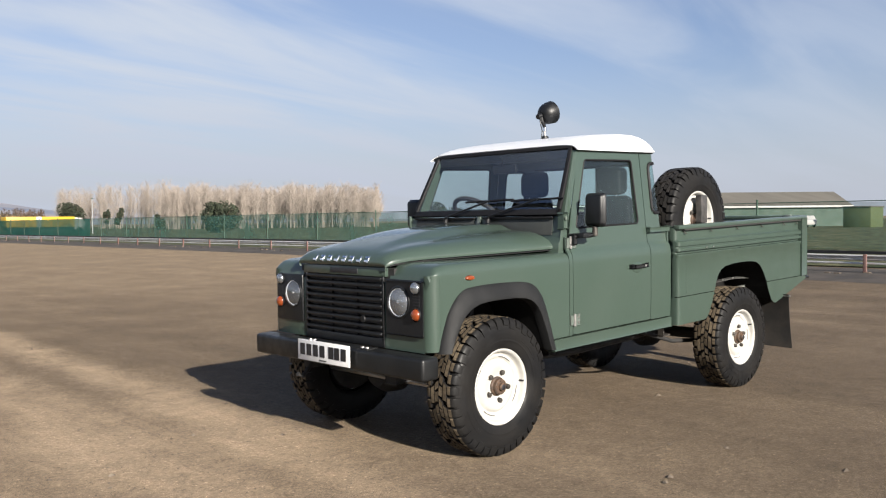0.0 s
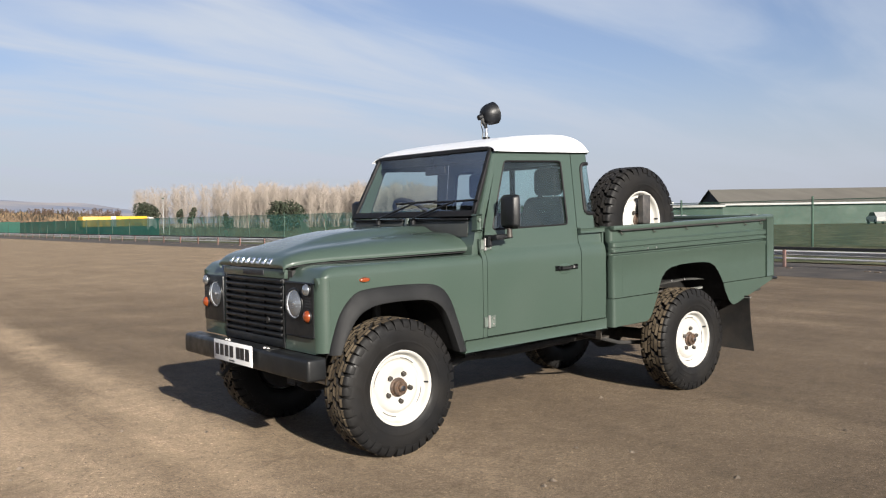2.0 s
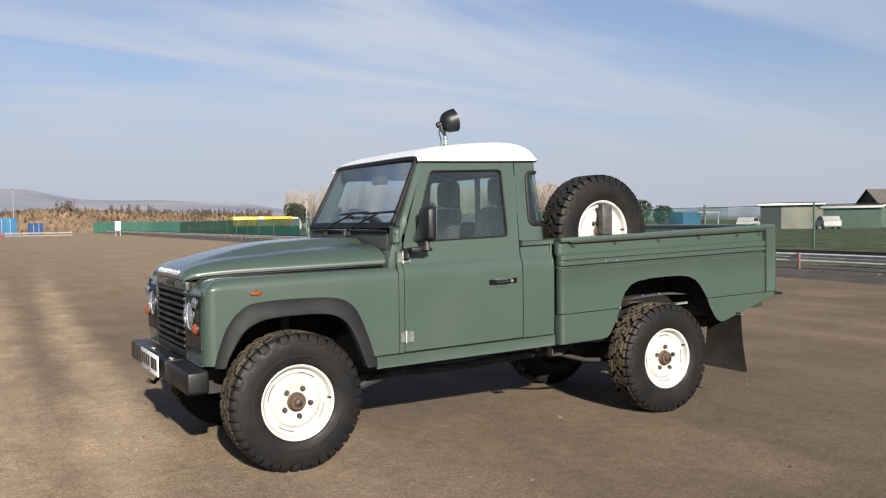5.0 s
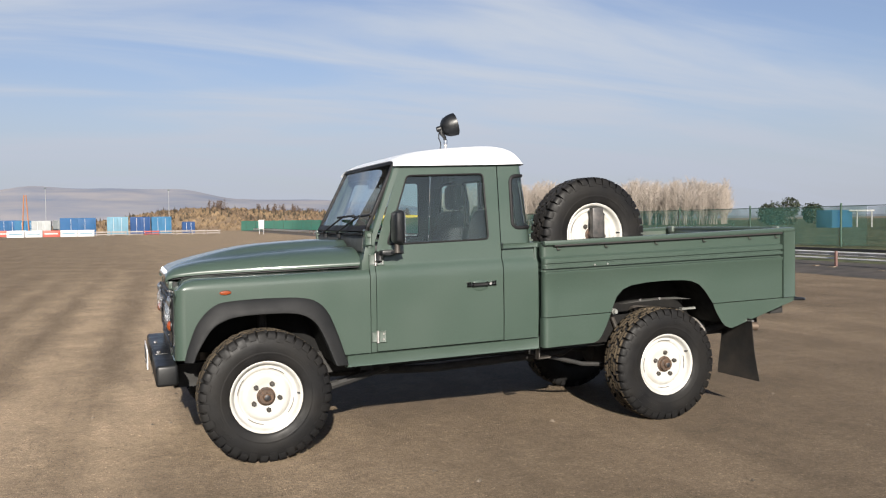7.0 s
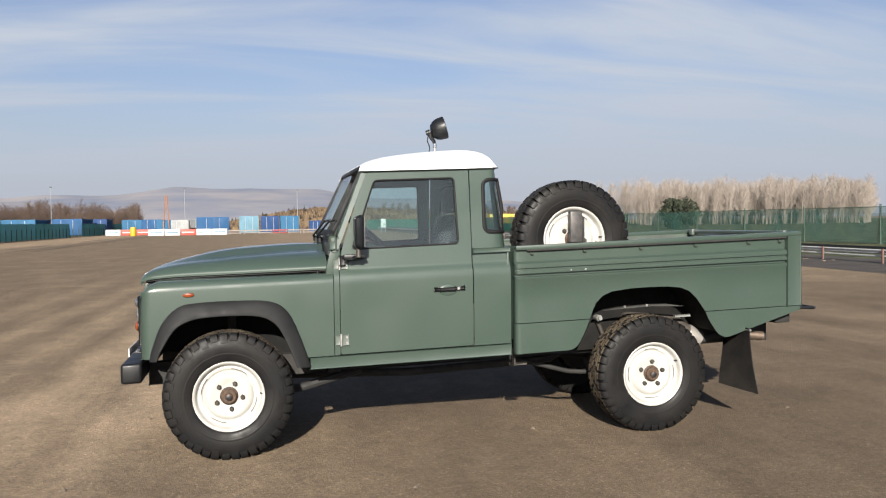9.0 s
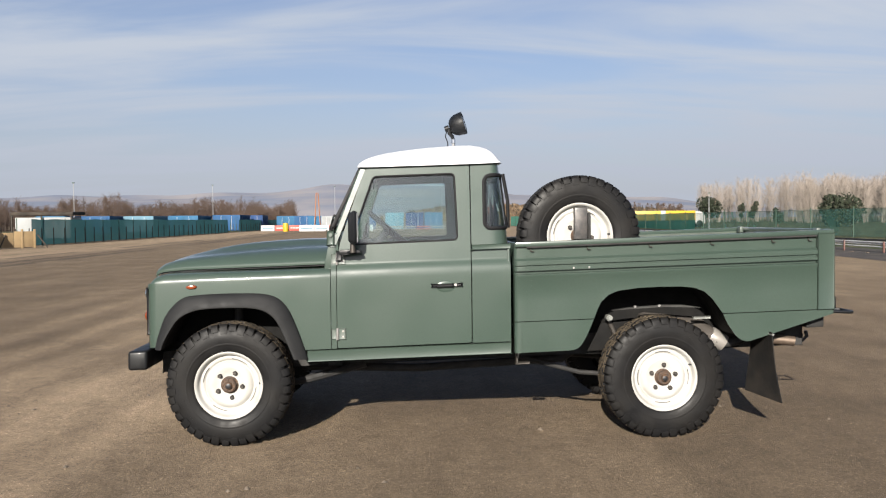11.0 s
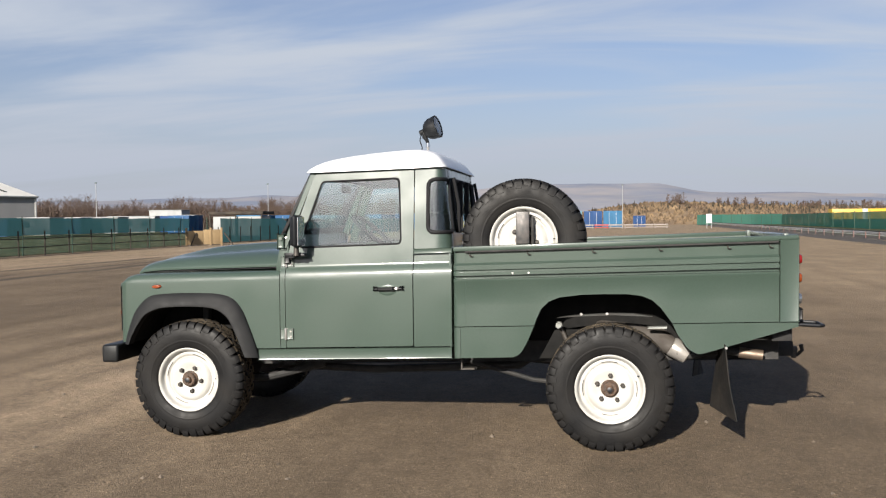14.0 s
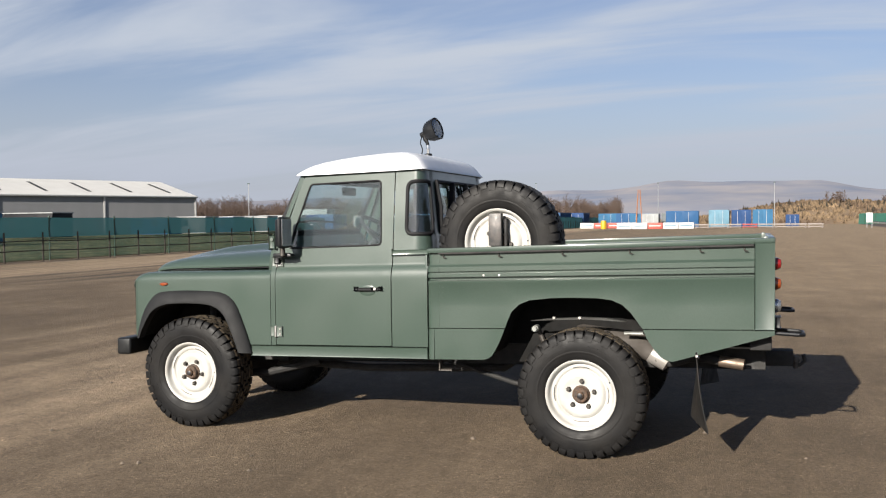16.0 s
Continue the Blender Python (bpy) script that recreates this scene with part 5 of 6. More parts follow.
    amount = mth("MINIMUM", mth("ADD", mth("MULTIPLY", bands, mth("ADD", mth("MULTIPLY", soft, 0.40), 0.50)),
                                mth("ADD", mth("MULTIPLY", mth("MULTIPLY", dust, rng(sepn.outputs[1], 4.5, 0.0, 0.10, 1.0)), mth("ADD", mth("MULTIPLY", scour, 0.18), 0.26)), mth("ADD", mth("MULTIPLY", patch, 0.16), mth("ADD", mth("ADD", mth("MULTIPLY", streaks, 0.07), worn), mth("ADD", verge, plain))))), 1.0)
    dark = mix(rng(tex(0.7, 6.0), 0.35, 0.68), (0.0660, 0.0486, 0.0315), (0.0865, 0.0640, 0.0418))
    base = mix(amount, dark, (0.225, 0.1700, 0.1150))
    # fine dust, sand and grit
    base = mix(1.0, base, rng(tex(160.0, 3.0, None, 0.7), 0.32, 0.68, 0.48, 1.52, False), "MULTIPLY")
    base = mix(1.0, base, rng(tex(38.0, 6.0, None, 0.75), 0.32, 0.68, 0.60, 1.40, False), "MULTIPLY")
    base = mix(1.0, base, rng(tex(9.0, 6.0, None, 0.7), 0.3, 0.7, 0.80, 1.20, False), "MULTIPLY")
    base = mix(1.0, base, rng(tex(1.9, 6.0, mapped((1.4, 0.5, 1.0), 4), 0.65, 0.5), 0.3, 0.7, 0.88, 1.12, False), "MULTIPLY")
    # pebbles pressed into the surface, some pale, some dark
    cells = nt.nodes.new("ShaderNodeTexVoronoi")
    cells.inputs["Scale"].default_value = 75.0
    nt.links.new(geo.outputs["Position"], cells.inputs["Vector"])
    tone = nt.nodes.new("ShaderNodeSeparateColor")
    nt.links.new(cells.outputs["Color"], tone.inputs[0])
    pebble = mth("MULTIPLY", rng(cells.outputs["Distance"], 0.44, 0.26), rng(tone.outputs[0], 0.74, 0.80))
    shade = mix(1.0, base, rng(tone.outputs[1], 0.0, 1.0, 0.35, 2.1, False), "MULTIPLY")
    base = mix(pebble, base, shade)
    # larger stones trodden in, thinly spread
    big = nt.nodes.new("ShaderNodeTexVoronoi")
    big.inputs["Scale"].default_value = 30.0
    nt.links.new(geo.outputs["Position"], big.inputs["Vector"])
    btone = nt.nodes.new("ShaderNodeSeparateColor")
    nt.links.new(big.outputs["Color"], btone.inputs[0])
    cobble = mth("MULTIPLY", rng(big.outputs["Distance"], 0.30, 0.20), rng(btone.outputs[0], 0.88, 0.92))
    base = mix(cobble, base, mix(1.0, base, rng(btone.outputs[1], 0.0, 1.0, 0.40, 2.0, False), "MULTIPLY"))
    # scuffed crusts and bare dark spots
    crust = rng(tex(5.5, 7.0, mapped((1.2, 0.7, 1.0), 15), 0.7, 0.9), 0.60, 0.66)
    base = mix(mth("MULTIPLY", crust, 0.30), base, (0.040, 0.031, 0.022))
    # long wheel-swept lanes beside the truck
    lanes = mth("ADD", mth("MULTIPLY", tex(1.0, 3.0, mapped((2.2, 0.05, 1.0), 2), 0.6, 0.2), 0.7), mth("MULTIPLY", tex(1.0, 3.0, mapped((6.0, 0.12, 1.0), 3), 0.6, 0.2), 0.3))
    swept = mix(1.0, base, rng(lanes, 0.36, 0.62, 0.90, 1.06), "MULTIPLY")
    base = mix(mth("MULTIPLY", rng(across, 1.2, -0.8, 0.15, 1.0), rng(sepn.outputs[1], 12.0, 3.0, 0.25, 1.0)), base, swept)
    damp = rng(tex(0.30, 6.0, mapped((1.0, 0.35, 1.0), 20), 0.6, 0.6), 0.60, 0.72)
    base = mix(mth("MULTIPLY", damp, 0.30), base, (0.080, 0.064, 0.050))
    # dark churned ruts along the west side
    rut = None
    for x0, half in ((-12.7, 0.42), (-13.7, 0.30), (-15.4, 0.35)):
        d = mth("ABSOLUTE", mth("SUBTRACT", across, x0), 0.0)
        one = rng(d, half, half * 0.3)
        rut = one if rut is None else mth("MAXIMUM", rut, one)
    rut = mth("MULTIPLY", mth("MULTIPLY", rut, rng(sepn.outputs[1], 8.0, 14.0)), rng(tex(0.5, 5.0, mapped((1.0, 0.25, 1.0))), 0.36, 0.50))
    base = mix(mth("MULTIPLY", rut, 0.92), base, (0.034, 0.026, 0.020))
    nt.links.new(base, b.inputs["Base Color"])
    h = mth("ADD", mth("ADD", mth("MULTIPLY", tex(70.0, 5.0, None, 0.75), 0.50), mth("MULTIPLY", tex(11.0, 6.0, None, 0.7), 0.42)), mth("ADD", mth("MULTIPLY", lanes, 0.5), mth("MULTIPLY", pebble, 0.14)))
    bp = nt.nodes.new("ShaderNodeBump")
    bp.inputs["Strength"].default_value, bp.inputs["Distance"].default_value = 1.0, 0.026
    nt.links.new(h, bp.inputs["Height"])
    nt.links.new(bp.outputs[0], b.inputs["Normal"])
    return m


def flat_sheet(name, corners, z, mat_, label, category):
    bm_ = bmesh.new()
    bm_.faces.new([bm_.verts.new((x, y, z)) for x, y in corners])
    ob = link_mesh(name, bm_, mat_)
    return tagged(ob, label, category, kind="structure")


GRASS = material("rough_winter_grass", (0.036, 0.046, 0.020), 0.95, second=(0.102, 0.098, 0.056), scale=0.6, amount=1.0, grain=0.65, grain_scale=3, bump=0.6, bump_scale=6, spec=0.1)
bm = bmesh.new()
ring_n = 64
rows = []
for r in (0.0, 6.0, 14.0, 30.0, 70.0, 180.0, 500.0, 1500.0, 4500.0):
    rows.append([(1.4 + r * math.cos(2 * math.pi * k / ring_n), r * math.sin(2 * math.pi * k / ring_n), 0.0) for k in range(ring_n)])
grid(rows, bm, close_u=True)
bmesh.ops.remove_doubles(bm, verts=bm.verts[:], dist=1e-4)
tagged(link_mesh("ground", bm, ground_material()), "brown packed dirt and gravel lot with pale dusty tyre tracks", "ground", kind="structure")

# fields on both sides
flat_sheet("field_east", [(18.6, -60), (420, -60), (420, 420), (26.5, 420), (21.8, 107), (19.9, 40)], 0.03, GRASS, "rough green winter field beyond the barrier", "field")
flat_sheet("field_west", [(-23.4, -60), (-23.4, 158), (-300, 158), (-300, -60)], 0.03, GRASS, "rough grass beyond the netted fence", "field")

# loose stones
STONE = material("loose_stones", (0.085, 0.066, 0.048), 0.9, second=(0.145, 0.118, 0.092), scale=30, per_island=0.45)
rnd = random.Random(11)
bm = bmesh.new()
for k in range(9000):
    x, y = (rnd.uniform(-9, 11), rnd.uniform(-7, 12)) if k % 3 == 0 else (rnd.uniform(-3.5, 6.5), rnd.uniform(-4.5, 1.0))
    s = rnd.uniform(0.002, 0.0065) * (1 + 2.6 * (rnd.random() > 0.988))
    q = [Vector((math.cos(a) * rnd.uniform(0.7, 1.2), math.sin(a) * rnd.uniform(0.7, 1.2), rnd.uniform(0.0, 0.3))) for a in (0.3, 1.6, 2.9, 4.1, 5.3)]
    vs = [bm.verts.new(p * s + Vector((x, y, 0.0))) for p in q]
    top = bm.verts.new(Vector((x, y, s * rnd.uniform(0.6, 1.0))))
    for i in range(5):
        bm.faces.new((vs[i], vs[(i + 1) % 5], top))
tagged(link_mesh("loose_gravel", bm, STONE, sharp=20), "small pale stones scattered over the dirt", "gravel", kind="stuff")

# ---- crash barrier along the east side ----
BARRIER = material("galvanised_white_rail", (0.48, 0.48, 0.48), 0.38, second=(0.34, 0.32, 0.30), scale=2.5, amount=0.7, metal=0.2)
GABLE = material("dark_back_rail", (0.012, 0.012, 0.013), 0.7)
RED_POST = material("faded_red_post", (0.130, 0.085, 0.075), 0.7, second=(0.13, 0.055, 0.045), scale=2, amount=0.9)
EAST = [(14.2, -22.0), (16.2, 0.0), (17.3, 8.0), (18.6, 24.0), (19.2, 45.0), (20.4, 75.0), (21.8, 107.0), (24.5, 170.0)]
ey, ex = [p[1] for p in EAST], [p[0] for p in EAST]
barrier = thing("crash_barrier", "low white two-rail crash barrier with red posts", "barrier", at=(19.0, 40.0, 0))


def along(profile, ys, xf, off=0.0):
    rows_ = []
    for y in ys:
        x = xf(y)
        rows_.append([(x + dx + off, y, z) for dx, z in profile])
    return grid(rows_, close_u=True)[0]


def keep(ob, parent):
    """Hangs a part built in world places under its thing."""
    ob.parent = parent
    ob.matrix_parent_inverse = Matrix.Translation(parent.location).inverted()
    return ob


line_x = lambda y: lerp(y, ey, ex)
ys = np.linspace(-22, 170, 97)
prof = [(-0.03, 0.325), (-0.07, 0.335), (-0.08, 0.355), (-0.035, 0.375), (-0.035, 0.395), (-0.08, 0.410), (-0.085, 0.432), (-0.06, 0.450), (-0.03, 0.455), (-0.02, 0.39)]
keep(link_mesh("upper_rail", along(prof, ys, line_x), BARRIER), barrier)
prof2 = [(0.06, 0.465), (0.06, 0.535), (0.12, 0.535), (0.12, 0.465)]
keep(link_mesh("back_rail", along(prof2, ys, line_x), GABLE), barrier)
keep(link_mesh("lower_rail", along([(-0.075, 0.242), (-0.085, 0.255), (-0.080, 0.280), (-0.055, 0.290), (-0.03, 0.285), (-0.03, 0.242)], ys, line_x), BARRIER), barrier)
post_me = None
for k, y in enumerate(np.arange(-21, 170, 3.05)):
    if post_me is None:
        post = link_mesh("post", box(-0.135, -0.090, -0.038, 0.038, 0, 0.470, 0.004), RED_POST)
        post_me = post.data
    else:
        post = new("post", post_me)
    post.location = (line_x(y), y, 0)
    keep(post, barrier)
KERB = material("kerb_soil", (0.020, 0.0155, 0.012), 0.95, second=(0.055, 0.043, 0.032), scale=1.4, amount=0.8, grain=0.3)
prof = [(-2.3, 0.002), (-1.7, 0.03), (-0.5, 0.05), (0.2, 0.06), (0.9, 0.07), (1.6, 0.045), (1.6, 0.0), (-2.3, 0.0)]
tagged(link_mesh("soil_bank", along(prof, ys, line_x), KERB), "dark soil strip under the crash barrier", "soil bank", kind="structure")
bm = bmesh.new()
for k in range(260):
    y = rnd.uniform(-15, 120)
    x = line_x(y) + rnd.uniform(-0.7, -0.1)
    s = rnd.uniform(0.015, 0.05)
    box(x - s, x + s, y - s * 1.4, y + s * 1.4, 0.02, 0.03 + s, 0, bm)
tagged(link_mesh("bank_stones", bm, STONE), "pale stones along the foot of the crash barrier", "stones", kind="stuff")

# ---- netted fences ----
NET_GREEN = netting("green_shade_net", (0.105, 0.240, 0.190), 0.42, 0.66)
NET_DENSE = netting("dense_green_net", (0.055, 0.190, 0.148), 0.86, 0.96)
NET_THIN = netting("thin_green_net", (0.075, 0.160, 0.125), 0.24, 0.46)
NET_TEAL = netting("teal_shade_net", (0.047, 0.128, 0.138), 0.91, 0.985)
NET_LOW = netting("torn_lower_net", (0.050, 0.105, 0.074), 0.20, 0.50)
POST_DARK = material("dark_green_post", (0.020, 0.050, 0.032), 0.6)
WOOD = material("weathered_post_wood", (0.032, 0.026, 0.020), 0.9, second=(0.052, 0.043, 0.034), scale=6)


def net_panel(name, parent, pts, z0, z1, mat_, sag=0.03):
    bm_ = bmesh.new()
    r2 = random.Random(len(pts) + int(z1 * 100))
    top, bot = [], []
    for i, (x, y) in enumerate(pts):
        d = -sag if i % 2 else 0.0
        wob = r2.uniform(-0.04, 0.04)
        top.append((x + wob, y, z1 + d + r2.uniform(-0.015, 0.015)))
        bot.append((x - wob, y, z0))
    grid([bot, top], bm_)
    return keep(link_mesh(name, bm_, mat_), parent)


def fence(name, label, xf, y0, y1, gap, height, mat_post, at, round_post=0.03):
    f = thing(name, label, "fence", at=at)
    n = int((y1 - y0) / gap)
    me = None
    for k in range(n + 1):
        y = y0 + k * gap
        if me is None:
            p = link_mesh("fence_post", tube([(0, 0, 0), (0, 0, height)], round_post, 8), mat_post)
            me = p.data
        else:
            p = new("fence_post", me)
        p.location = (xf(y), y, 0)
        keep(p, f)
    return f


east_x = lambda y: lerp(y, [-40, 10, 60, 100, 150, 230], [29.2, 30.0, 30.4, 31.5, 35.0, 40.0])
f_east = fence("netting_fence", "green shade net on dark posts along the field", east_x, -30.45, 160, 6.15, 2.02, POST_DARK, (30, 60, 0), 0.045)
yy = np.arange(23.4, 83.3, 2.6)
net_panel("net", f_east, [(east_x(y), y) for y in yy], 0.08, 1.88, NET_GREEN)
yy = np.arange(83.2, 161, 2.6)
net_panel("net", f_east, [(east_x(y), y) for y in yy], 0.08, 1.88, NET_DENSE)
yy = np.arange(-31.2, 23.5, 2.6)
net_panel("net", f_east, [(east_x(y), y) for y in yy], 0.08, 1.86, NET_THIN)
bm = bmesh.new()
tube([(east_x(y), y, 1.88) for y in np.arange(-32, 160, 5.2)], 0.018, 5, bm)
keep(link_mesh("top_wire", bm, POST_DARK), f_east)

west_x = lambda y: -22.8
f_west = fence("netting_fence", "teal shade net on timber posts beside the grass", west_x, 6, 161, 1.9, 1.15, WOOD, (-22.8, 50, 0), 0.034)
me = None
for y in np.arange(6.5, 161, 3.8):
    if me is None:
        p = link_mesh("net_pole", tube([(0, 0, 0), (0, 0, 1.80)], 0.028, 8), POST_DARK)
        me = p.data
    else:
        p = new("net_pole", me)
    p.location = (-22.95, float(y), 0)
    keep(p, f_west)
net_panel("net", f_west, [(-22.95, y) for y in np.arange(2, 45.8, 1.9)], 0.95, 1.74, NET_TEAL)
net_panel("lower_net", f_west, [(-22.95, y) for y in np.arange(2, 46.1, 1.9)], 0.05, 0.94, NET_LOW)
net_panel("net", f_west, [(-22.95, y) for y in np.arange(50.4, 113, 1.9)], 0.05, 1.74, NET_TEAL)
net_panel("net", f_west, [(-22.95, y) for y in np.arange(119, 161.1, 1.9)], 0.05, 1.74, NET_TEAL)
for z in (0.42, 0.80):
    bm = tube([(-22.72, y, z + 0.02 * math.sin(y)) for y in np.arange(2, 46.1, 1.9)], 0.022, 4)
    keep(link_mesh("fence_rail", bm, WOOD), f_west)
BOARD = material("plywood_board", (0.26, 0.18, 0.09), 0.8, second=(0.20, 0.14, 0.08), scale=2)
gate = thing("plywood_hoarding", "tan plywood boards closing a gap in the fence", "hoarding", at=(-22.75, 45.0, 0))
for y0, y1, h in ((0.0, 1.02, 0.93), (1.04, 2.15, 1.0)):
    part("board", box(-0.02, 0.02, y0, y1, 0.05, h, 0.004), BOARD, gate)
for y in (-0.05, 1.50, 2.2):
    part("board_post", box(-0.02, 0.05, y - 0.06, y + 0.06, 0, 1.12, 0.004), BOARD, gate)
for y in (0.55, 2.35):
    part("board_brace", tube([(0.06, y, 0.80), (0.45, y - 0.45 if y < 1 else y + 0.45, 0.02)], 0.04, 6), WOOD, gate)
gate.rotation_euler = (0, 0, radians(-48))

# ---- far side: containers, barriers, masts ----
def blue(name, c):
    return material(name, c, 0.6, spec=0.15, second=[v * 0.75 for v in c], scale=0.8, amount=0.7)


BLUES = [blue("container_blue", (0.020, 0.070, 0.160)), blue("container_light_blue", (0.105, 0.200, 0.260)), blue("container_deep_blue", (0.015, 0.045, 0.125)), blue("container_mid_blue", (0.026, 0.098, 0.185)),
         blue("container_white", (0.27, 0.28, 0.28)), blue("container_grey", (0.121, 0.132, 0.1375)), blue("lorry_black", (0.012, 0.013, 0.015))]
BLUE_WORDS = ["blue", "pale blue", "deep blue", "mid blue", "white", "grey", "black"]


def container(x, y, w, d, h, colour, turn=0.0):
    """A ribbed steel container with its doors towards the lot."""
    c = thing("shipping_container", f"{BLUE_WORDS[colour]} ribbed steel shipping container standing on the lot", "container", at=(x, y, 0), group="containers at the far end")
    m = BLUES[colour]
    bm_ = box(-w / 2, w / 2, -d / 2, d / 2, 0.12, h, 0.02)
    n = max(4, int(d / 0.5))
    for s in (-1, 1):
        for k in range(n):
            yy_ = -d / 2 + 0.25 + k * (d - 0.5) / n
            box(s * (w / 2 - 0.01), s * (w / 2 + 0.035), yy_, yy_ + 0.22, 0.25, h - 0.15, 0, bm_)
    part("body", bm_, m, c)
    for s in (-1, 1):
        dr = part("container_door", box(s * 0.02, s * (w / 2 - 0.06), -d / 2 - 0.05, -d / 2, 0.22, h - 0.14, 0.01), m, c)
        part("lock_bar", tube([(s * w * 0.2, -d / 2 - 0.08, 0.25), (s * w * 0.2, -d / 2 - 0.08, h - 0.18)], 0.025, 6), BARRIER, dr)
    for sx in (-1, 1):
        part("corner_post", box(sx * w / 2 - 0.07, sx * w / 2 + 0.07, -d / 2 - 0.07, -d / 2 + 0.07, 0.0, h, 0.01), m, c)
    c.rotation_euler = (0, 0, radians(turn))
    return c


for x, y, w, d, h, col in ((-6.2, 130, 4.6, 3, 2.55, 0), (-0.9, 130, 2.7, 6, 2.62, 1), (2.2, 131, 2.6, 6, 2.6, 2), (5.1, 130, 2.6, 6, 2.6, 3), (9.3, 134, 1.7, 3, 1.85, 2),
                           (-11.2, 133, 2.4, 3, 2.2, 4), (-8.9, 140, 2.2, 5, 2.3, 5), (-14.2, 146, 3.2, 5, 2.3, 3), (-17.2, 150, 3.0, 5, 2.4, 0), (-20.6, 152, 3.0, 5, 2.4, 3)):
    container(x, y, w, d, h, col)
for x, y, w, d, h, col in ((-26.5, 132, 4.0, 9, 2.5, 0), (-31.5, 126, 4.2, 9, 2.42, 3), (-36.5, 121, 4.0, 8, 2.38, 1), (-41, 117, 3.6, 8, 2.4, 0), (-45, 112, 3.6, 8, 2.42, 3), (-51, 101, 2.8, 3, 2.42, 0), (-24.2, 141, 2.8, 6, 2.5, 2)):
    container(x, y, w, d, h, col)

# shelter with a white wall behind the fence
shelter = thing("site_shelter", "long white site cabin with a flat brown roof", "shelter", at=(-32.5, 76.5, 0))
part("wall", box(-2.5, 2.6, -1.2, 1.2, 0.1, 2.02, 0.02), BLUES[4], shelter)
part("roof", box(-2.8, 2.9, -1.6, 1.5, 2.22, 2.52, 0.03), KERB, shelter)
for dx in (-2.7, 0.0, 2.7):
    part("roof_post", box(dx - 0.06, dx + 0.06, -1.52, -1.40, 0.0, 2.22), WOOD, shelter)

# parked lorries and cabins far beyond the west fence
rnd = random.Random(5)
for az, dist, w, el, col in ((-31.6, 120, 6.0, 0.42, 4), (-29.6, 128, 7.0, 0.45, 4), (-27.6, 132, 5.0, 0.82, 4), (-26.9, 124, 5.0, 0.50, 2), (-33.5, 118, 5.0, 0.40, 2), (-35.0, 110, 4.0, 0.42, 4), (-37.5, 104, 5.0, 0.36, 0), (-44.2, 92, 6.0, 0.72, 6), (-47.6, 66, 2.8, 0.80, 3), (-50.5, 70, 5.0, 0.7, 4)):
    x, y, h = 3.0 + dist * math.sin(radians(az)), -6.1 + dist * math.cos(radians(az)), 1.33 + dist * math.tan(radians(el))
    c = thing("site_cabin", f"{BLUE_WORDS[col]} cabin standing beyond the fence", "cabin", at=(x, y, 0), group="cabins beyond the fence")
    part("wall", box(-w / 2, w / 2, -1.3, 1.3, 0.2, h, 0.03), BLUES[col], c)
    part("roof", box(-w / 2 - 0.08, w / 2 + 0.08, -1.38, 1.38, h, h + 0.10, 0.02), BLUES[4], c)
    for j in range(max(1, int(w / 2.2))):
        wx = -w / 2 + 1.1 + j * 2.2
        part("window", box(wx - 0.4, wx + 0.4, -1.33, -1.29, 1.1, 1.8), INK, c)

# white and red site barriers in front of the containers
BARRIER_WHITE = material("barrier_white_plastic", (0.396, 0.396, 0.385), 0.6, second=(0.33, 0.319, 0.3025))
BARRIER_RED = material("barrier_red_plastic", (0.286, 0.044, 0.0275), 0.6)
RAIL_DULL = material("weathered_barrier_board", (0.23, 0.20, 0.18), 0.8, second=(0.17, 0.145, 0.13), scale=2)
ORANGE = material("orange_mesh", (0.26, 0.10, 0.035), 0.7)
YELLOW = material("yellow_panel", (0.429, 0.275, 0.011), 0.5, second=(0.385, 0.242, 0.0165))


def site_barrier(x, y, red, block):
    """A water-filled plastic block, or an open two-board barrier."""
    c = thing("site_barrier", ("red" if red else "white") + (" moulded plastic block barrier on the lot edge" if block else " two-board plastic barrier on the lot edge"), "barrier", at=(x, y, 0), group="site barriers")
    m = BARRIER_RED if red else BARRIER_WHITE
    if block:
        bm_ = box(-1.02, 1.02, -0.22, 0.22, 0.0, 0.86, 0.04)
        for v in bm_.verts:
            v.co.y *= 1 - 0.6 * v.co.z
        part("block", bm_, m, c)
        part("groove", box(-0.8, 0.8, -0.19, -0.10, 0.36, 0.50, 0.01), BARRIER_WHITE if red else BLUES[1], c)
        return
    m = m if red else RAIL_DULL
    part("board", box(-0.98, 0.98, -0.03, 0.03, 0.44, 0.62, 0.02), m, c)
    part("board", box(-0.98, 0.98, -0.03, 0.03, 0.14, 0.26, 0.02), m, c)
    for s in (-0.8, 0.8):
        part("foot", box(s - 0.06, s + 0.06, -0.3, 0.3, 0.0, 0.10, 0.02), m, c)
        part("upright", box(s - 0.03, s + 0.03, -0.03, 0.03, 0.1, 0.66, 0.01), m, c)


for k in range(13):
    site_barrier(-13.0 + k * 2.05, 116.0 + 0.25 * k, k in (2, 8), k < 5)
for k in range(4):
    site_barrier(-20.0 + k * 2.1, 126.0, k in (1, 2), True)
bin_ = thing("site_drum", "yellow barrel standing by the site barriers", "barrel", at=(-16.2, 118, 0))
part("barrel", lathe([(0.0, 0.0), (0.0, 0.38), (0.4, 0.42), (0.8, 0.42), (1.2, 0.36), (1.22, 0.0)], 18, "z"), YELLOW, bin_)

GALV = material("galvanised_mast", (0.3025, 0.308, 0.3135), 0.5, metal=0.4)


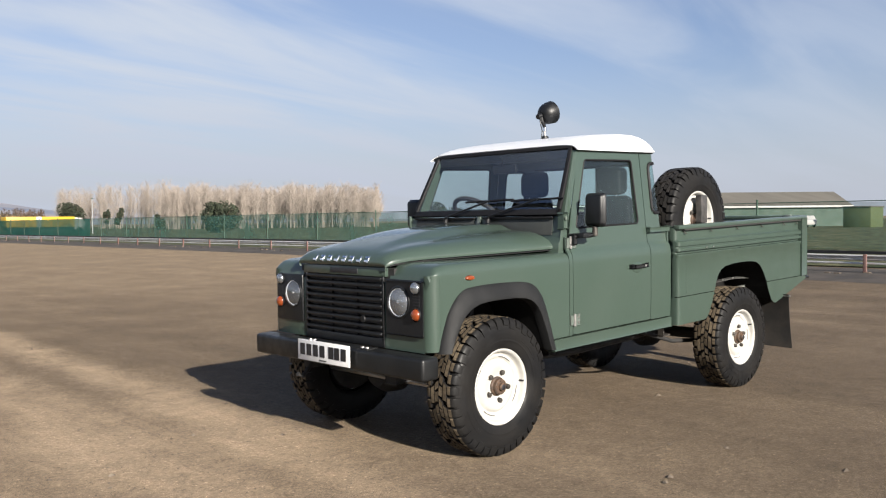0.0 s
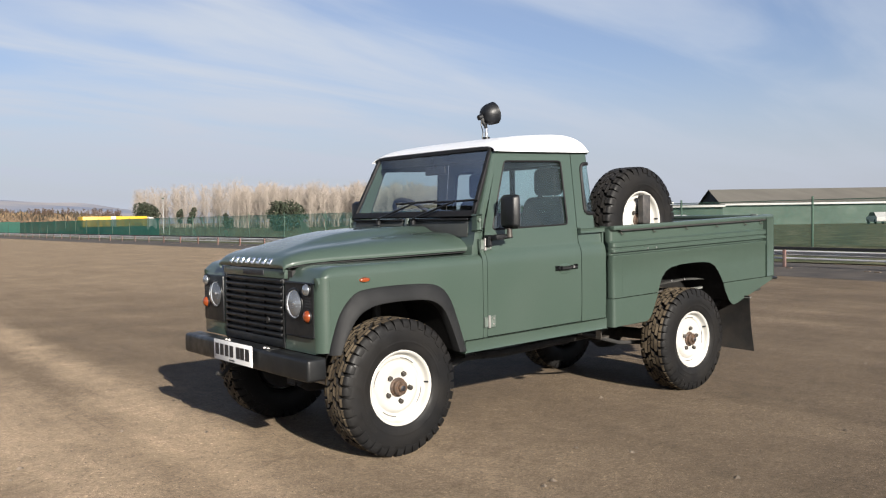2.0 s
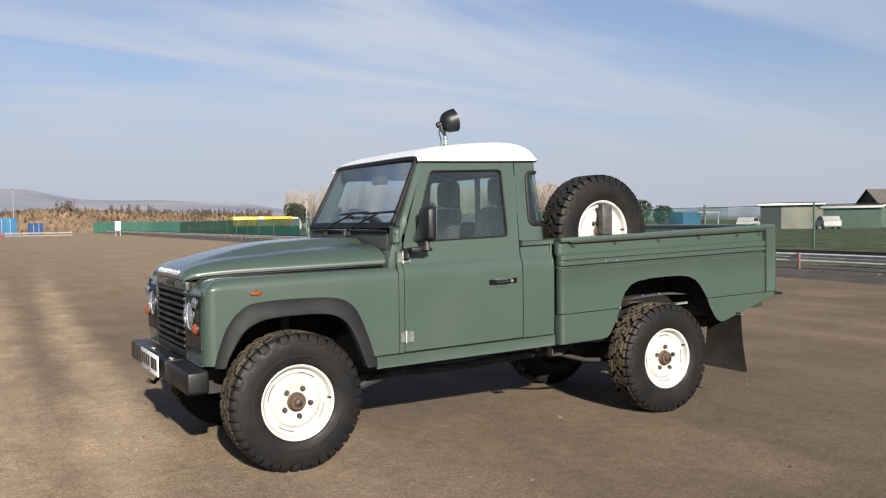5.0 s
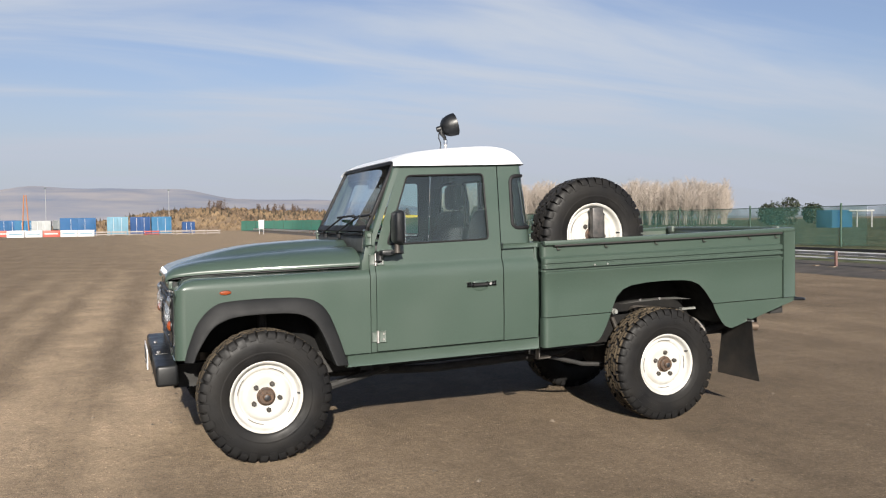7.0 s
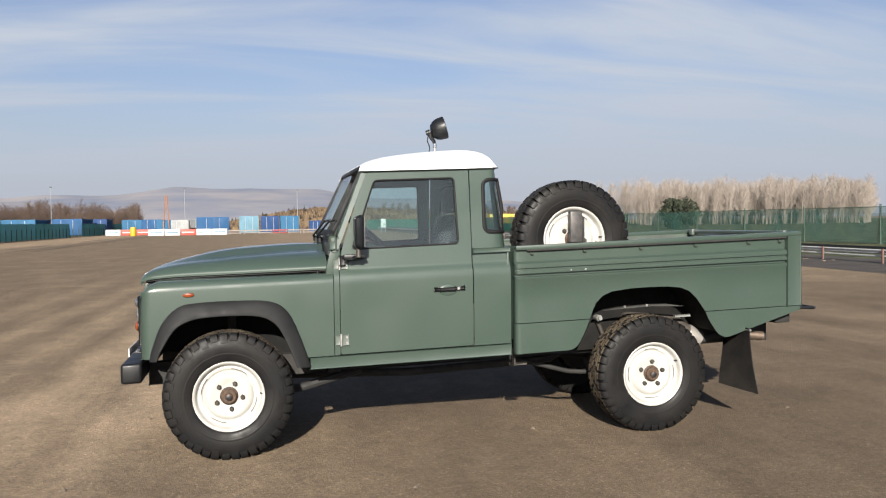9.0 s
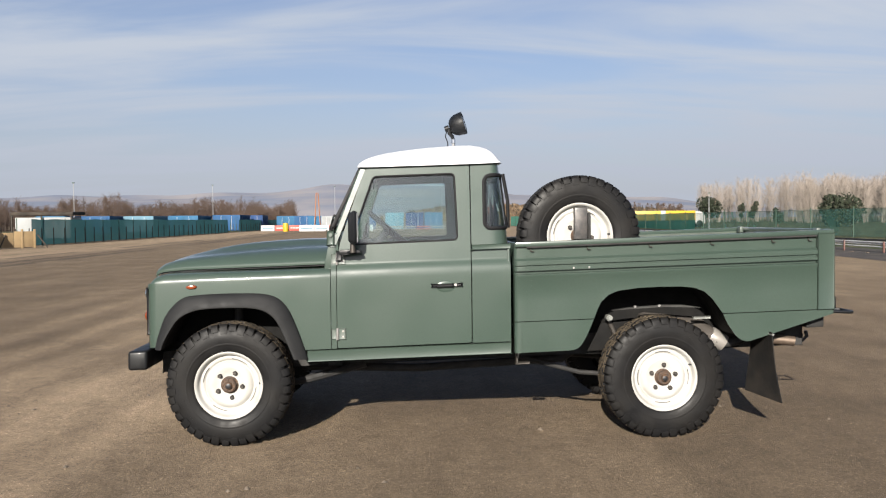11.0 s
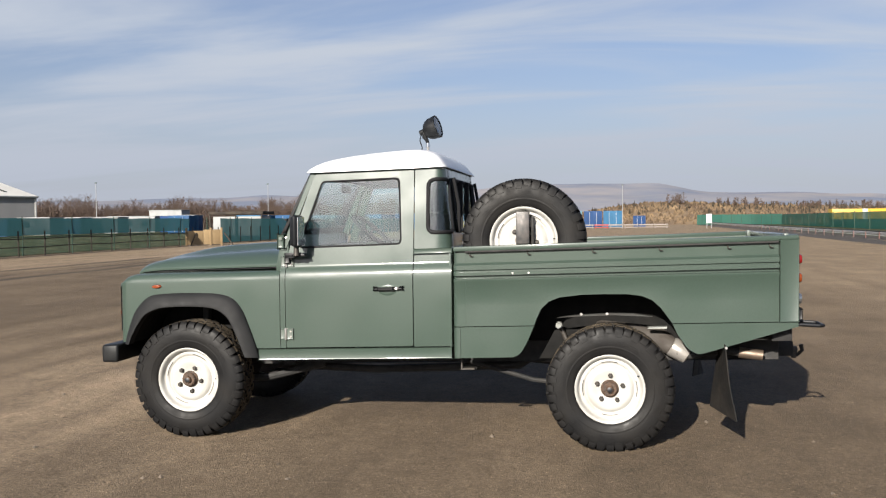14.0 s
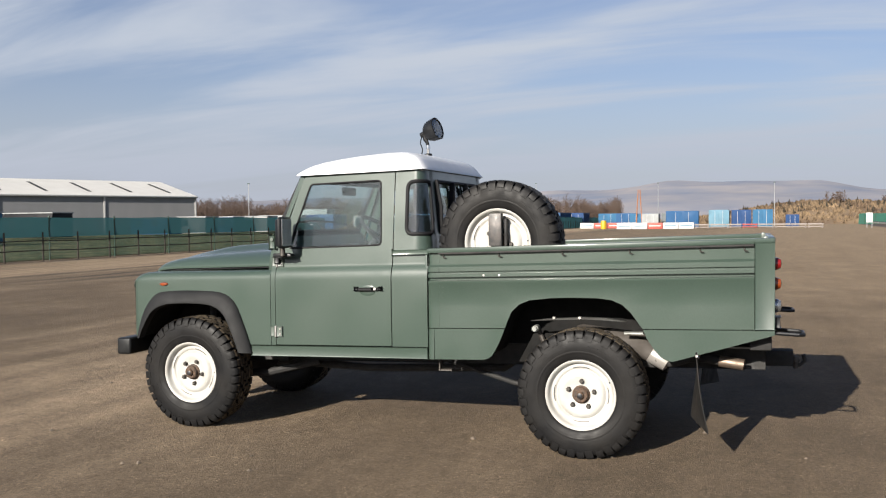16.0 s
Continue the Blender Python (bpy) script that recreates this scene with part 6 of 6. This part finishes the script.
def mast(x, y, h, label="slim grey lamp mast with a small head"):
    c = thing("lamp_mast", label, "mast", at=(x, y, 0), group="lamp masts")
    part("pole", tube([(0, 0, 0), (0, 0, h * 0.5), (0, 0, h)], [0.065, 0.050, 0.036], 8), GALV, c)
    part("lamp_head", box(-0.16, 0.16, -0.08, 0.08, h, h + 0.12, 0.03), POST_DARK, c)


for az, dist, el in ((-12.16, 150, 2.36), (-4.42, 158, 2.26), (3.0, 150, 2.15), (-21.05, 120, 2.45), (-32.2, 130, 2.48)):
    a = radians(az)
    ox = {-12.16: 0.2, -4.42: 0.2, 3.0: -0.8, -21.05: 1.9, -32.2: 3.8}[az]
    mast(ox + dist * math.sin(a), -6 + dist * math.cos(a), 1.4 + dist * math.tan(radians(el)))
mast(41.5, 108.7, 4.6, "short grey lamp mast behind the netted fence")
crane = thing("orange_mast", "two-legged orange site mast", "mast", at=(0.2 + 150 * math.sin(radians(-5.55)), -6 + 150 * math.cos(radians(-5.55)), 0))
for s in (-0.5, 0.5):
    part("leg", tube([(s, 0, 0), (s * 0.3, 0, 6.3)], 0.085, 6), ORANGE, crane)

SIGN_W = material("white_board", (0.429, 0.4345, 0.429), 0.5)
sign_ = thing("white_sign_board", "white board on a stand at the end of the green fence", "sign", at=(17.43, 113.6, 0))
part("board", box(-0.36, 0.36, -0.05, 0.05, 0.70, 1.92, 0.02), SIGN_W, sign_)
for s in (-0.28, 0.28):
    part("leg", box(s - 0.03, s + 0.03, -0.05, 0.05, 0.0, 0.70), GALV, sign_)

# fence at the end of the strip, continuing the east side
f_end = thing("netting_fence", "green shade net across the far end of the lot", "fence", at=(27, 170, 0))
end_pts = [(36.0, 160.5), (32.0, 168.0), (27.0, 172.0), (21.1, 169.6)]
pts_ = []
for (x0, y0), (x1, y1) in zip(end_pts[:-1], end_pts[1:]):
    pts_ += [(x0 + (x1 - x0) * f, y0 + (y1 - y0) * f) for f in np.linspace(0, 1, 7)[:-1]]
net_panel("net", f_end, pts_, 0.05, 2.0, NET_DENSE)
for x, y in pts_[::2]:
    p = link_mesh("fence_post", tube([(x, y, 0), (x, y, 2.1)], 0.04, 6), POST_DARK)
    keep(p, f_end)

# yellow trailer behind the fence
trailer = thing("box_trailer", "long yellow-topped trailer with a white cab end", "trailer", at=(39.3, 119.5, 0))
part("body", box(-5.3, 3.6, -1.2, 1.2, 1.0, 2.42, 0.05), YELLOW, trailer)
part("white_band", box(-1.5, -0.8, -1.22, 1.22, 1.0, 2.425, 0.05), BARRIER_WHITE, trailer)
part("cab", prism(rounded([(3.6, 0.5), (5.0, 0.5), (5.0, 1.6), (4.6, 2.2), (3.6, 2.34)], 0.25), -1.15, 1.15), BARRIER_WHITE, trailer)
part("chassis", box(-5.1, 4.8, -1.0, 1.0, 0.55, 1.0, 0.03), DARK, trailer)
for x in (-4.0, -2.9, 4.2):
    for s in (-1.05, 1.05):
        part("tyre", lathe([(-0.15, 0.0), (-0.15, 0.4), (-0.1, 0.5), (0.1, 0.5), (0.15, 0.4), (0.15, 0.0)], 18, "y", at=(x, s, 0.5)), RUBBER, trailer)

# ---- farm buildings to the east ----
SHEET_ROOF = material("weathered_sheet_roof", (0.100, 0.094, 0.082), 0.9, spec=0.2, second=(0.072, 0.068, 0.060), scale=0.5, stretch=(1, 0.2, 1))
GREEN_SHEET = material("green_sheet_cladding", (0.03025, 0.05775, 0.04125), 0.7, second=(0.044, 0.0715, 0.055), scale=0.6)
GABLE_DARK = material("dark_boarding", (0.0165, 0.0176, 0.0198), 0.85, second=(0.0275, 0.0275, 0.03025), scale=1.2)
YEL_GREEN = material("lime_cladding", (0.0605, 0.07975, 0.03025), 0.7)


def shed(name, label, at, turn, length, width, eave, ridge, wall, roof, gable, bays=6, columns=None, skylights=0):
    s = thing(name, label, "shed", at=at)
    part("wall", box(-length / 2, length / 2, -width / 2, width / 2, 0, eave), wall, s)
    for sx in (-length / 2 - 0.01, length / 2 + 0.01):
        bm_ = bmesh.new()
        bm_.faces.new([bm_.verts.new((sx, y, z)) for y, z in ((-width / 2, eave), (width / 2, eave), (0, ridge))])
        part("gable", solid(bm_, 0.05), gable, s)
    for sy in (-1, 1):
        bm_, _ = grid([[(x, sy * (width / 2 + 0.35) * f, ridge + (eave - ridge) * f - 0.02 + 0.06) for f in (0, 0.5, 1.0)] for x in np.linspace(-length / 2 - 0.3, length / 2 + 0.3, bays + 1)])
        slope = part("roof_slope", solid(bm_, 0.06), roof, s)
        for k in range(skylights):
            x = -length / 2 + (k + 0.5) * length / skylights
            bm_ = bmesh.new()
            q = []
            for f, dx in ((0.22, -0.26), (0.22, 0.26), (0.78, 0.26), (0.78, -0.26)):
                q.append(bm_.verts.new((x + dx, sy * (width / 2 + 0.35) * f, ridge + (eave - ridge) * f + 0.10)))
            bm_.faces.new(q)
            part("roof_light", solid(bm_, 0.03), GABLE_DARK, slope)
    part("eave_gutter", box(-length / 2 - 0.3, length / 2 + 0.3, -width / 2 - 0.45, -width / 2 - 0.25, eave - 0.18, eave + 0.06, 0.02), BARRIER_WHITE, s)
    if columns:
        for k in range(columns + 1):
            x = -length / 2 + k * length / columns
            part("column", box(x - 0.14, x + 0.14, -width / 2 - 0.12, -width / 2, 0, eave, 0.02), BARRIER_WHITE, s)
    s.rotation_euler = (0, 0, radians(turn))
    return s


def polar(ex_, ey_, az, dist):
    return (ex_ + dist * math.sin(radians(az)), ey_ + dist * math.cos(radians(az)))


p = polar(-2.3, -5.1, 56.68, 114)
shed("farm_shed", "low green-clad farm shed with a weathered pitched roof", (p[0] + 0.777 * 13 + 0.629 * 4.5, p[1] - 0.629 * 13 + 0.777 * 4.5, 0), -39, 26, 9, 2.67, 4.6, GREEN_SHEET, SHEET_ROOF, GABLE_DARK, columns=None)
p = polar(-2.3, -5.1, 55.15, 108)
shed("farm_outbuilding", "small green outbuilding with a flat pale roof edge", (p[0], p[1], 0), -55, 5.8, 3, 2.45, 2.6, GREEN_SHEET, SHEET_ROOF, GABLE_DARK)
p = polar(-2.3, -5.1, 52.38, 108)
shed("farm_outbuilding", "pale rendered outbuilding with a low dark roof", (p[0], p[1], 0), -52, 4.4, 3.5, 2.85, 3.0, blue("pale_plaster", (0.198, 0.198, 0.165)), GABLE_DARK, GABLE_DARK)
p = polar(-2.3, -5.1, 50.63, 107)
shed("farm_outbuilding", "dark green timber outbuilding beside the pale one", (p[0], p[1], 0), -50, 2.2, 3.5, 2.85, 2.98, GABLE_DARK, GABLE_DARK, GABLE_DARK)
p = polar(-3.6, -4.0, 69.6, 110)
c = thing("lime_hut", "lime green hut beside the farm shed", "hut", at=(p[0], p[1], 0))
part("wall", box(-1.9, 1.9, -1.5, 1.5, 0, 2.3, 0.03), YEL_GREEN, c)
part("roof", box(-2.0, 2.0, -1.6, 1.6, 2.3, 2.42, 0.03), SHEET_ROOF, c)
p = polar(-0.8, -5.9, 45.2, 120)
c = thing("blue_hut", "blue hut with a white canopy beyond the fence", "hut", at=(p[0], p[1], 0))
part("wall", box(-3.0, 0.2, -1.3, 1.3, 0, 2.2, 0.03), BLUES[3], c)
part("canopy", box(-0.4, 3.6, -1.5, 1.5, 2.0, 2.2, 0.03), BARRIER_WHITE, c)
for dx in (0.9, 3.3):
    part("canopy_leg", box(dx - 0.06, dx + 0.06, -1.4, -1.28, 0, 2.0), BARRIER_WHITE, c)


def far_car(x, y, colour, turn):
    c = thing("parked_car", "pale car parked by the farm buildings", "car", at=(x, y, 0), group="cars by the farm")
    bm_ = prism(rounded([(-2.1, 0.3), (2.1, 0.3), (2.1, 0.8), (1.2, 0.95), (0.6, 1.4), (-1.1, 1.42), (-1.8, 0.95), (-2.1, 0.9)], 0.15), -0.85, 0.85, 0.03)
    part("body", bm_, colour, c)
    part("glasshouse", prism(rounded([(1.05, 0.98), (0.52, 1.34), (-1.0, 1.36), (-1.6, 0.98)], 0.06), -0.865, 0.865), INK, c)
    for wx in (-1.3, 1.3):
        for s in (-0.78, 0.78):
            part("wheel", lathe([(-0.1, 0.0), (-0.1, 0.26), (-0.06, 0.31), (0.06, 0.31), (0.1, 0.26), (0.1, 0.0)], 16, "y", at=(wx, s, 0.31)), RUBBER, c)
    c.rotation_euler = (0, 0, radians(turn))


for az, dist, turn in ((65.6, 112, 40), (49.4, 100, 30), (53.9, 101, 50)):
    p = polar(-2.3, -5.0, az, dist)
    far_car(p[0], p[1], BARRIER_WHITE, turn)

# ---- big shed to the west ----
PALE_ROOF = material("pale_roof_sheet", (0.54, 0.53, 0.49), 0.6, second=(0.48, 0.465, 0.43), scale=0.3)
GREY_WALL = material("grey_wall_sheet", (0.185, 0.187, 0.190), 0.7, second=(0.215, 0.215, 0.216), scale=0.4, stretch=(1, 1, 0.1))
corner_p = polar(3.78, -5.97, -35.5, 150)
turn_ = 64.0
L, Wd = 91.8, 26.0
off = Matrix.Rotation(radians(turn_), 3, "Z") @ Vector((L / 2, -Wd / 2, 0))
shed("warehouse", "long grey warehouse with a pale roof and white columns", (corner_p[0] - off.x, corner_p[1] - off.y, 0), turn_, L, Wd, 5.75, 8.7, GREY_WALL, PALE_ROOF, GREY_WALL, bays=12, columns=6, skylights=14)


# ---- vegetation ----
# pale bark for the poplars, lifted further so the colour carries distance haze
BARK = material("pale_bare_branches", (0.250, 0.215, 0.184), 0.95, second=(0.205, 0.174, 0.148), scale=0.2, per_island=0.12)
BROWN_TWIG = material("brown_bare_twigs", (0.092, 0.062, 0.046), 0.95, second=(0.060, 0.042, 0.033), scale=0.15, per_island=0.3)
SCRUB = material("dry_scrub", (0.150, 0.104, 0.060), 0.95, second=(0.066, 0.043, 0.028), scale=0.13, amount=0.95, per_island=0.35)
SAPLING = material("dark_saplings", (0.0385, 0.03025, 0.01925), 0.95, per_island=0.3)
EVERGREEN = material("dark_evergreen", (0.0165, 0.0231, 0.011), 0.9, second=(0.0275, 0.033, 0.0165), scale=0.8, per_island=0.35)


def twig(verts, faces, a, b, r0, r1, rnd_):
    """A three-sided tapered stick."""
    d = (b - a).normalized()
    u_ = d.cross(Vector((0.3, 0.9, 0.2))).normalized()
    w_ = d.cross(u_)
    i = len(verts)
    for p_, r in ((a, r0), (b, r1)):
        for k in range(3):
            t = 2.1 * k
            verts.append(tuple(p_ + (u_ * math.cos(t) + w_ * math.sin(t)) * r))
    for k in range(3):
        faces.append((i + k, i + (k + 1) % 3, i + 3 + (k + 1) % 3, i + 3 + k))


def blade(verts, faces, a, b, r0, r1, rnd_):
    """A fine twig, one narrow strip."""
    u_ = (b - a).cross(Vector((rnd_.uniform(-1, 1), rnd_.uniform(-1, 1), 0.2))).normalized()
    i = len(verts)
    verts += [tuple(a - u_ * r0), tuple(a + u_ * r0), tuple(b + u_ * r1), tuple(b - u_ * r1)]
    faces.append((i, i + 1, i + 2, i + 3))


def bare_tree(verts, faces, x, y, z, h, spread, n, rnd_, upright=0.8, thick=0.030):
    """Trunk, upright limbs and fine twigs of a leafless tree."""
    base = Vector((x, y, z))
    lean = Vector((rnd_.uniform(-0.04, 0.04), rnd_.uniform(-0.04, 0.04), 1)) * h
    twig(verts, faces, base, base + lean, 0.008 * h + 0.02, 0.015, rnd_)
    for k in range(n):
        f = rnd_.uniform(0.15, 0.97)
        a = base + lean * f
        an = rnd_.uniform(0, 6.28)
        ln = h * rnd_.uniform(0.12, 0.38) * (1.15 - 0.8 * f)
        out_ = Vector((math.cos(an), math.sin(an), 0)) * (1 - upright) * spread
        b = a + (out_ + Vector((0, 0, upright))).normalized() * ln
        twig(verts, faces, a, b, thick, 0.010, rnd_)
        for _ in range(4):
            c_ = a.lerp(b, rnd_.uniform(0.3, 1.0))
            an2 = an + rnd_.uniform(-1.2, 1.2)
            blade(verts, faces, c_, c_ + (Vector((math.cos(an2), math.sin(an2), 0)) * (1 - upright) * spread + Vector((0, 0, upright))).normalized() * ln * 0.6, thick * 0.75, 0.008, rnd_)


def stuff(name, verts, faces, mat_, label, category):
    me_ = bpy.data.meshes.new(name)
    me_.from_pydata(verts, [], faces)
    me_.materials.append(mat_)
    return tagged(new(name, me_), label, category, kind="stuff")


rnd = random.Random(21)
verts, faces = [], []
for k in range(430):
    az = rnd.uniform(25.4, 39.1)
    d = rnd.uniform(190, 228)
    x, y = polar(-2.0, -5, az, d)
    bare_tree(verts, faces, x, y, 0, (8.6 + 0.4 * math.sin(az * 2.1)) * rnd.uniform(0.80, 1.04) * d / 188, 2.4, 64, rnd, 0.76, 0.024)
for k in range(110):
    az = rnd.uniform(19.4, 26.0)
    x, y = polar(-2.0, -5, az, rnd.uniform(252, 282))
    bare_tree(verts, faces, x, y, 0, rnd.uniform(10.6, 13.4) * (0.82 + 0.03 * (az - 19.5)), 2.2, 46, rnd, 0.76, 0.024)
stuff("poplar_wood", verts, faces, BARK, "stand of tall bare pale brown poplars beyond the fence", "trees")

verts, faces = [], []
for k in range(1500):
    az = rnd.uniform(-50, -7.5)
    d = rnd.uniform(190, 240)
    x, y = polar(1.5, -6, az, d)
    h = (5.9 + 0.6 * math.sin(az * 0.9) + 0.5 * math.sin(az * 2.3)) * rnd.uniform(0.8, 1.10)
    bare_tree(verts, faces, x, y, 0, h, 1.3, 34, rnd, 0.64, 0.022)
for k in range(1000):
    x, y = polar(1.5, -6, rnd.uniform(-50, -7.5), rnd.uniform(186, 215))
    bare_tree(verts, faces, x, y, 0, rnd.uniform(3.0, 5.0), 1.6, 28, rnd, 0.58, 0.022)
stuff("bare_hedgerow", verts, faces, BROWN_TWIG, "long row of bare brown trees behind the site", "trees")


# mound with dry scrub and young trees
def mound_z(az):
    return lerp(az, [-6, -4, -2, 0, 2, 4, 7, 9, 12, 15, 18, 19.5], [0.0, 0.6, 1.5, 2.6, 4.0, 4.8, 4.7, 4.2, 3.7, 3.4, 2.7, 0.0])


bm = bmesh.new()
rows = []
for az in np.linspace(-6, 19.5, 70):
    row = []
    for f in np.linspace(0, 1, 12):
        d = 188 + 45 * f
        x, y = polar(0, -6, az, d)
        h = mound_z(az) * math.sin(min(f * 1.5, 1) * math.pi / 2) * (1 if f < 0.75 else 1 - (f - 0.75) * 2)
        row.append((x, y, max(0, h + 0.25 * noise.noise((x * 0.2, y * 0.2, 0))) if f > 0.02 else -0.05))
    rows.append(row)
grid(rows, bm)
tagged(link_mesh("scrub_mound", bm, SCRUB), "long low earth mound covered in dry tan scrub", "mound", kind="structure")
verts, faces = [], []
for k in range(2600):
    az, f = rnd.uniform(-5.5, 19), rnd.uniform(0.02, 0.8)
    x, y = polar(0, -6, az, 188 + 45 * f)
    z = mound_z(az) * math.sin(min(f * 1.5, 1) * math.pi / 2)
    s = rnd.uniform(0.25, 0.75)
    i = len(verts)
    for _ in range(5):
        an = rnd.uniform(0, 6.28)
        verts += [(x + math.cos(an) * s, y + math.sin(an) * s, z - 0.1), (x - math.cos(an) * s, y - math.sin(an) * s, z - 0.1), (x + rnd.uniform(-0.3, 0.3) * s, y + rnd.uniform(-0.3, 0.3) * s, z + s * rnd.uniform(0.6, 1.3))]
        j = len(verts)
        faces.append((j - 3, j - 2, j - 1))
stuff("mound_scrub", verts, faces, SCRUB, "tufts of dry tan grass and bracken on the mound", "scrub")
verts, faces = [], []
for k in range(380):
    az, f = rnd.uniform(-1.5, 18.5) if k % 2 else rnd.triangular(6, 19, 17), rnd.uniform(0.2, 0.8)
    x, y = polar(0, -6, az, 188 + 45 * f)
    z = mound_z(az) * math.sin(min(f * 1.5, 1) * math.pi / 2) - 0.1
    h = rnd.uniform(0.7, 1.6)
    for _ in range(7):
        an = rnd.uniform(0, 6.28)
        w_ = rnd.uniform(0.12, 0.3)
        z0 = z + h * rnd.uniform(0.05, 0.5)
        j = len(verts)
        verts += [(x + math.cos(an) * w_, y + math.sin(an) * w_, z0), (x - math.cos(an) * w_, y - math.sin(an) * w_, z0), (x, y, z + h * rnd.uniform(0.7, 1.1))]
        faces.append((j, j + 1, j + 2))
    twig(verts, faces, Vector((x, y, z)), Vector((x, y, z + h * 0.6)), 0.05, 0.03, rnd)
stuff("mound_saplings", verts, faces, SAPLING, "small dark conifers and saplings dotted over the mound", "saplings")


def bush(name, az, dist, width, height, label, mat_=EVERGREEN, n=3600, bare=False):
    x, y = polar(-2.5, -5, az, dist)
    t_ = thing(name, label, "tree", at=(x, y, 0))
    r3 = random.Random(int(az * 10) + 500)
    v_, f_ = [], []
    twig(v_, f_, Vector((0, 0, 0)), Vector((0, 0, height * 0.6)), 0.12, 0.05, r3)
    for k in range(9):
        an = r3.uniform(0, 6.28)
        twig(v_, f_, Vector((0, 0, height * r3.uniform(0.1, 0.5))), Vector((math.cos(an) * width * 0.35, math.sin(an) * width * 0.35, height * r3.uniform(0.4, 0.85))), 0.06, 0.02, r3)
    me_ = bpy.data.meshes.new("trunk")
    me_.from_pydata(v_, [], f_)
    me_.materials.append(BROWN_TWIG)
    tr = new("trunk", me_)
    tr.parent = t_
    if bare:
        return t_
    v_, f_ = [], []
    lobes = [(r3.uniform(-0.32, 0.32) * width, r3.uniform(-0.3, 0.3) * width, height * r3.uniform(0.25, 0.72), width * r3.uniform(0.16, 0.28)) for _ in range(11)]
    for k in range(n):
        lx, ly, lz, lr = lobes[k % len(lobes)]
        d = Vector((r3.gauss(0, 1), r3.gauss(0, 1), r3.gauss(0, 1))).normalized() * lr * r3.uniform(0.7, 1.08)
        c_ = Vector((lx, ly, max(lz + d.z * 1.1, 0.15))) + Vector((d.x, d.y, 0))
        s = r3.uniform(0.16, 0.40)
        j = len(v_)
        for _ in range(3):
            v_.append(tuple(c_ + Vector((r3.uniform(-1, 1), r3.uniform(-1, 1), r3.uniform(-1, 1))) * s))
        f_.append((j, j + 1, j + 2))
    me_ = bpy.data.meshes.new("crown")
    me_.from_pydata(v_, [], f_)
    me_.materials.append(mat_)
    cr = new("crown", me_)
    cr.parent = t_
    return t_


bush("evergreen_tree", 20.26, 238, 6.6, 8.2, "dark rounded evergreen tree by the poplars")
bush("evergreen_tree", 28.7, 120, 5.0, 4.2, "low dark evergreen clump in front of poplars")
bush("evergreen_tree", 23.0, 222, 2.4, 6.6, "small dark conifer by the poplars", n=1300)
bush("evergreen_tree", 22.3, 222, 1.8, 6.0, "small dark conifer by the poplars", n=900)
bush("evergreen_tree", 25.1, 130, 1.2, 3.2, "small dark shrub behind the fence", n=800)
bush("evergreen_tree", 42.3, 165, 6.0, 4.6, "dark evergreen trees beyond the field")
bush("evergreen_tree", 44.2, 175, 4.5, 4.2, "dark evergreen trees beyond the field", n=2600)
verts, faces = [], []
for az, h in [(5.4, 2.4), (6.1, 2.8), (9.5, 1.8)] + [(rnd.uniform(8, 18.6), rnd.uniform(1.2, 2.4)) for _ in range(16)]:
    for k in range(6):
        x, y = polar(0, -6, az + rnd.uniform(-0.35, 0.35), rnd.uniform(206, 222))
        bare_tree(verts, faces, x, y, mound_z(az) - 0.3, h * rnd.uniform(0.8, 1.1), 1.3, 40, rnd, 0.45)
stuff("mound_shrubs", verts, faces, BROWN_TWIG, "leafless shrubs on top of the mound", "shrubs")

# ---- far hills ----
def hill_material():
    # distance haze is mixed into both hill colours as a pale blue-grey
    m = material("haze_tinted_moorland", (0.162, 0.184, 0.236), 1.0, second=(0.250, 0.240, 0.250), scale=0.0035, amount=1.0, spec=0.0)
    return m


HILL_AZ = [-90, -60, -50, -40, -30, -24, -18, -14, -11, -8, -5, -2, 1, 4, 7, 10, 13, 17, 22, 26, 40, 60]
HILL_EL = [0.8, 1.0, 1.2, 1.4, 1.6, 1.75, 1.9, 1.85, 2.05, 2.2, 2.45, 2.48, 2.45, 2.3, 1.85, 1.75, 1.65, 1.3, 0.8, 0.3, 0.2, 0.2]
bm = bmesh.new()
rows = []
for az in np.linspace(-90, 50, 220):
    el = lerp(az, HILL_AZ, HILL_EL)
    row = []
    for f in np.linspace(0, 1, 12):
        d = 2600 + 1300 * f
        x, y = polar(0, -6, az, d)
        top = 3900 * math.tan(radians(el))
        h = top * (f ** 0.8) * (0.95 + 0.14 * noise.noise((x * 0.004, y * 0.004, 3)))
        row.append((x, y, h - 4 if f > 0 else -4))
    rows.append(row)
grid(rows, bm)
tagged(link_mesh("far_hills", bm, hill_material(), sharp=180), "moorland hills on the horizon, coloured pale with distance haze", "hills", kind="structure")
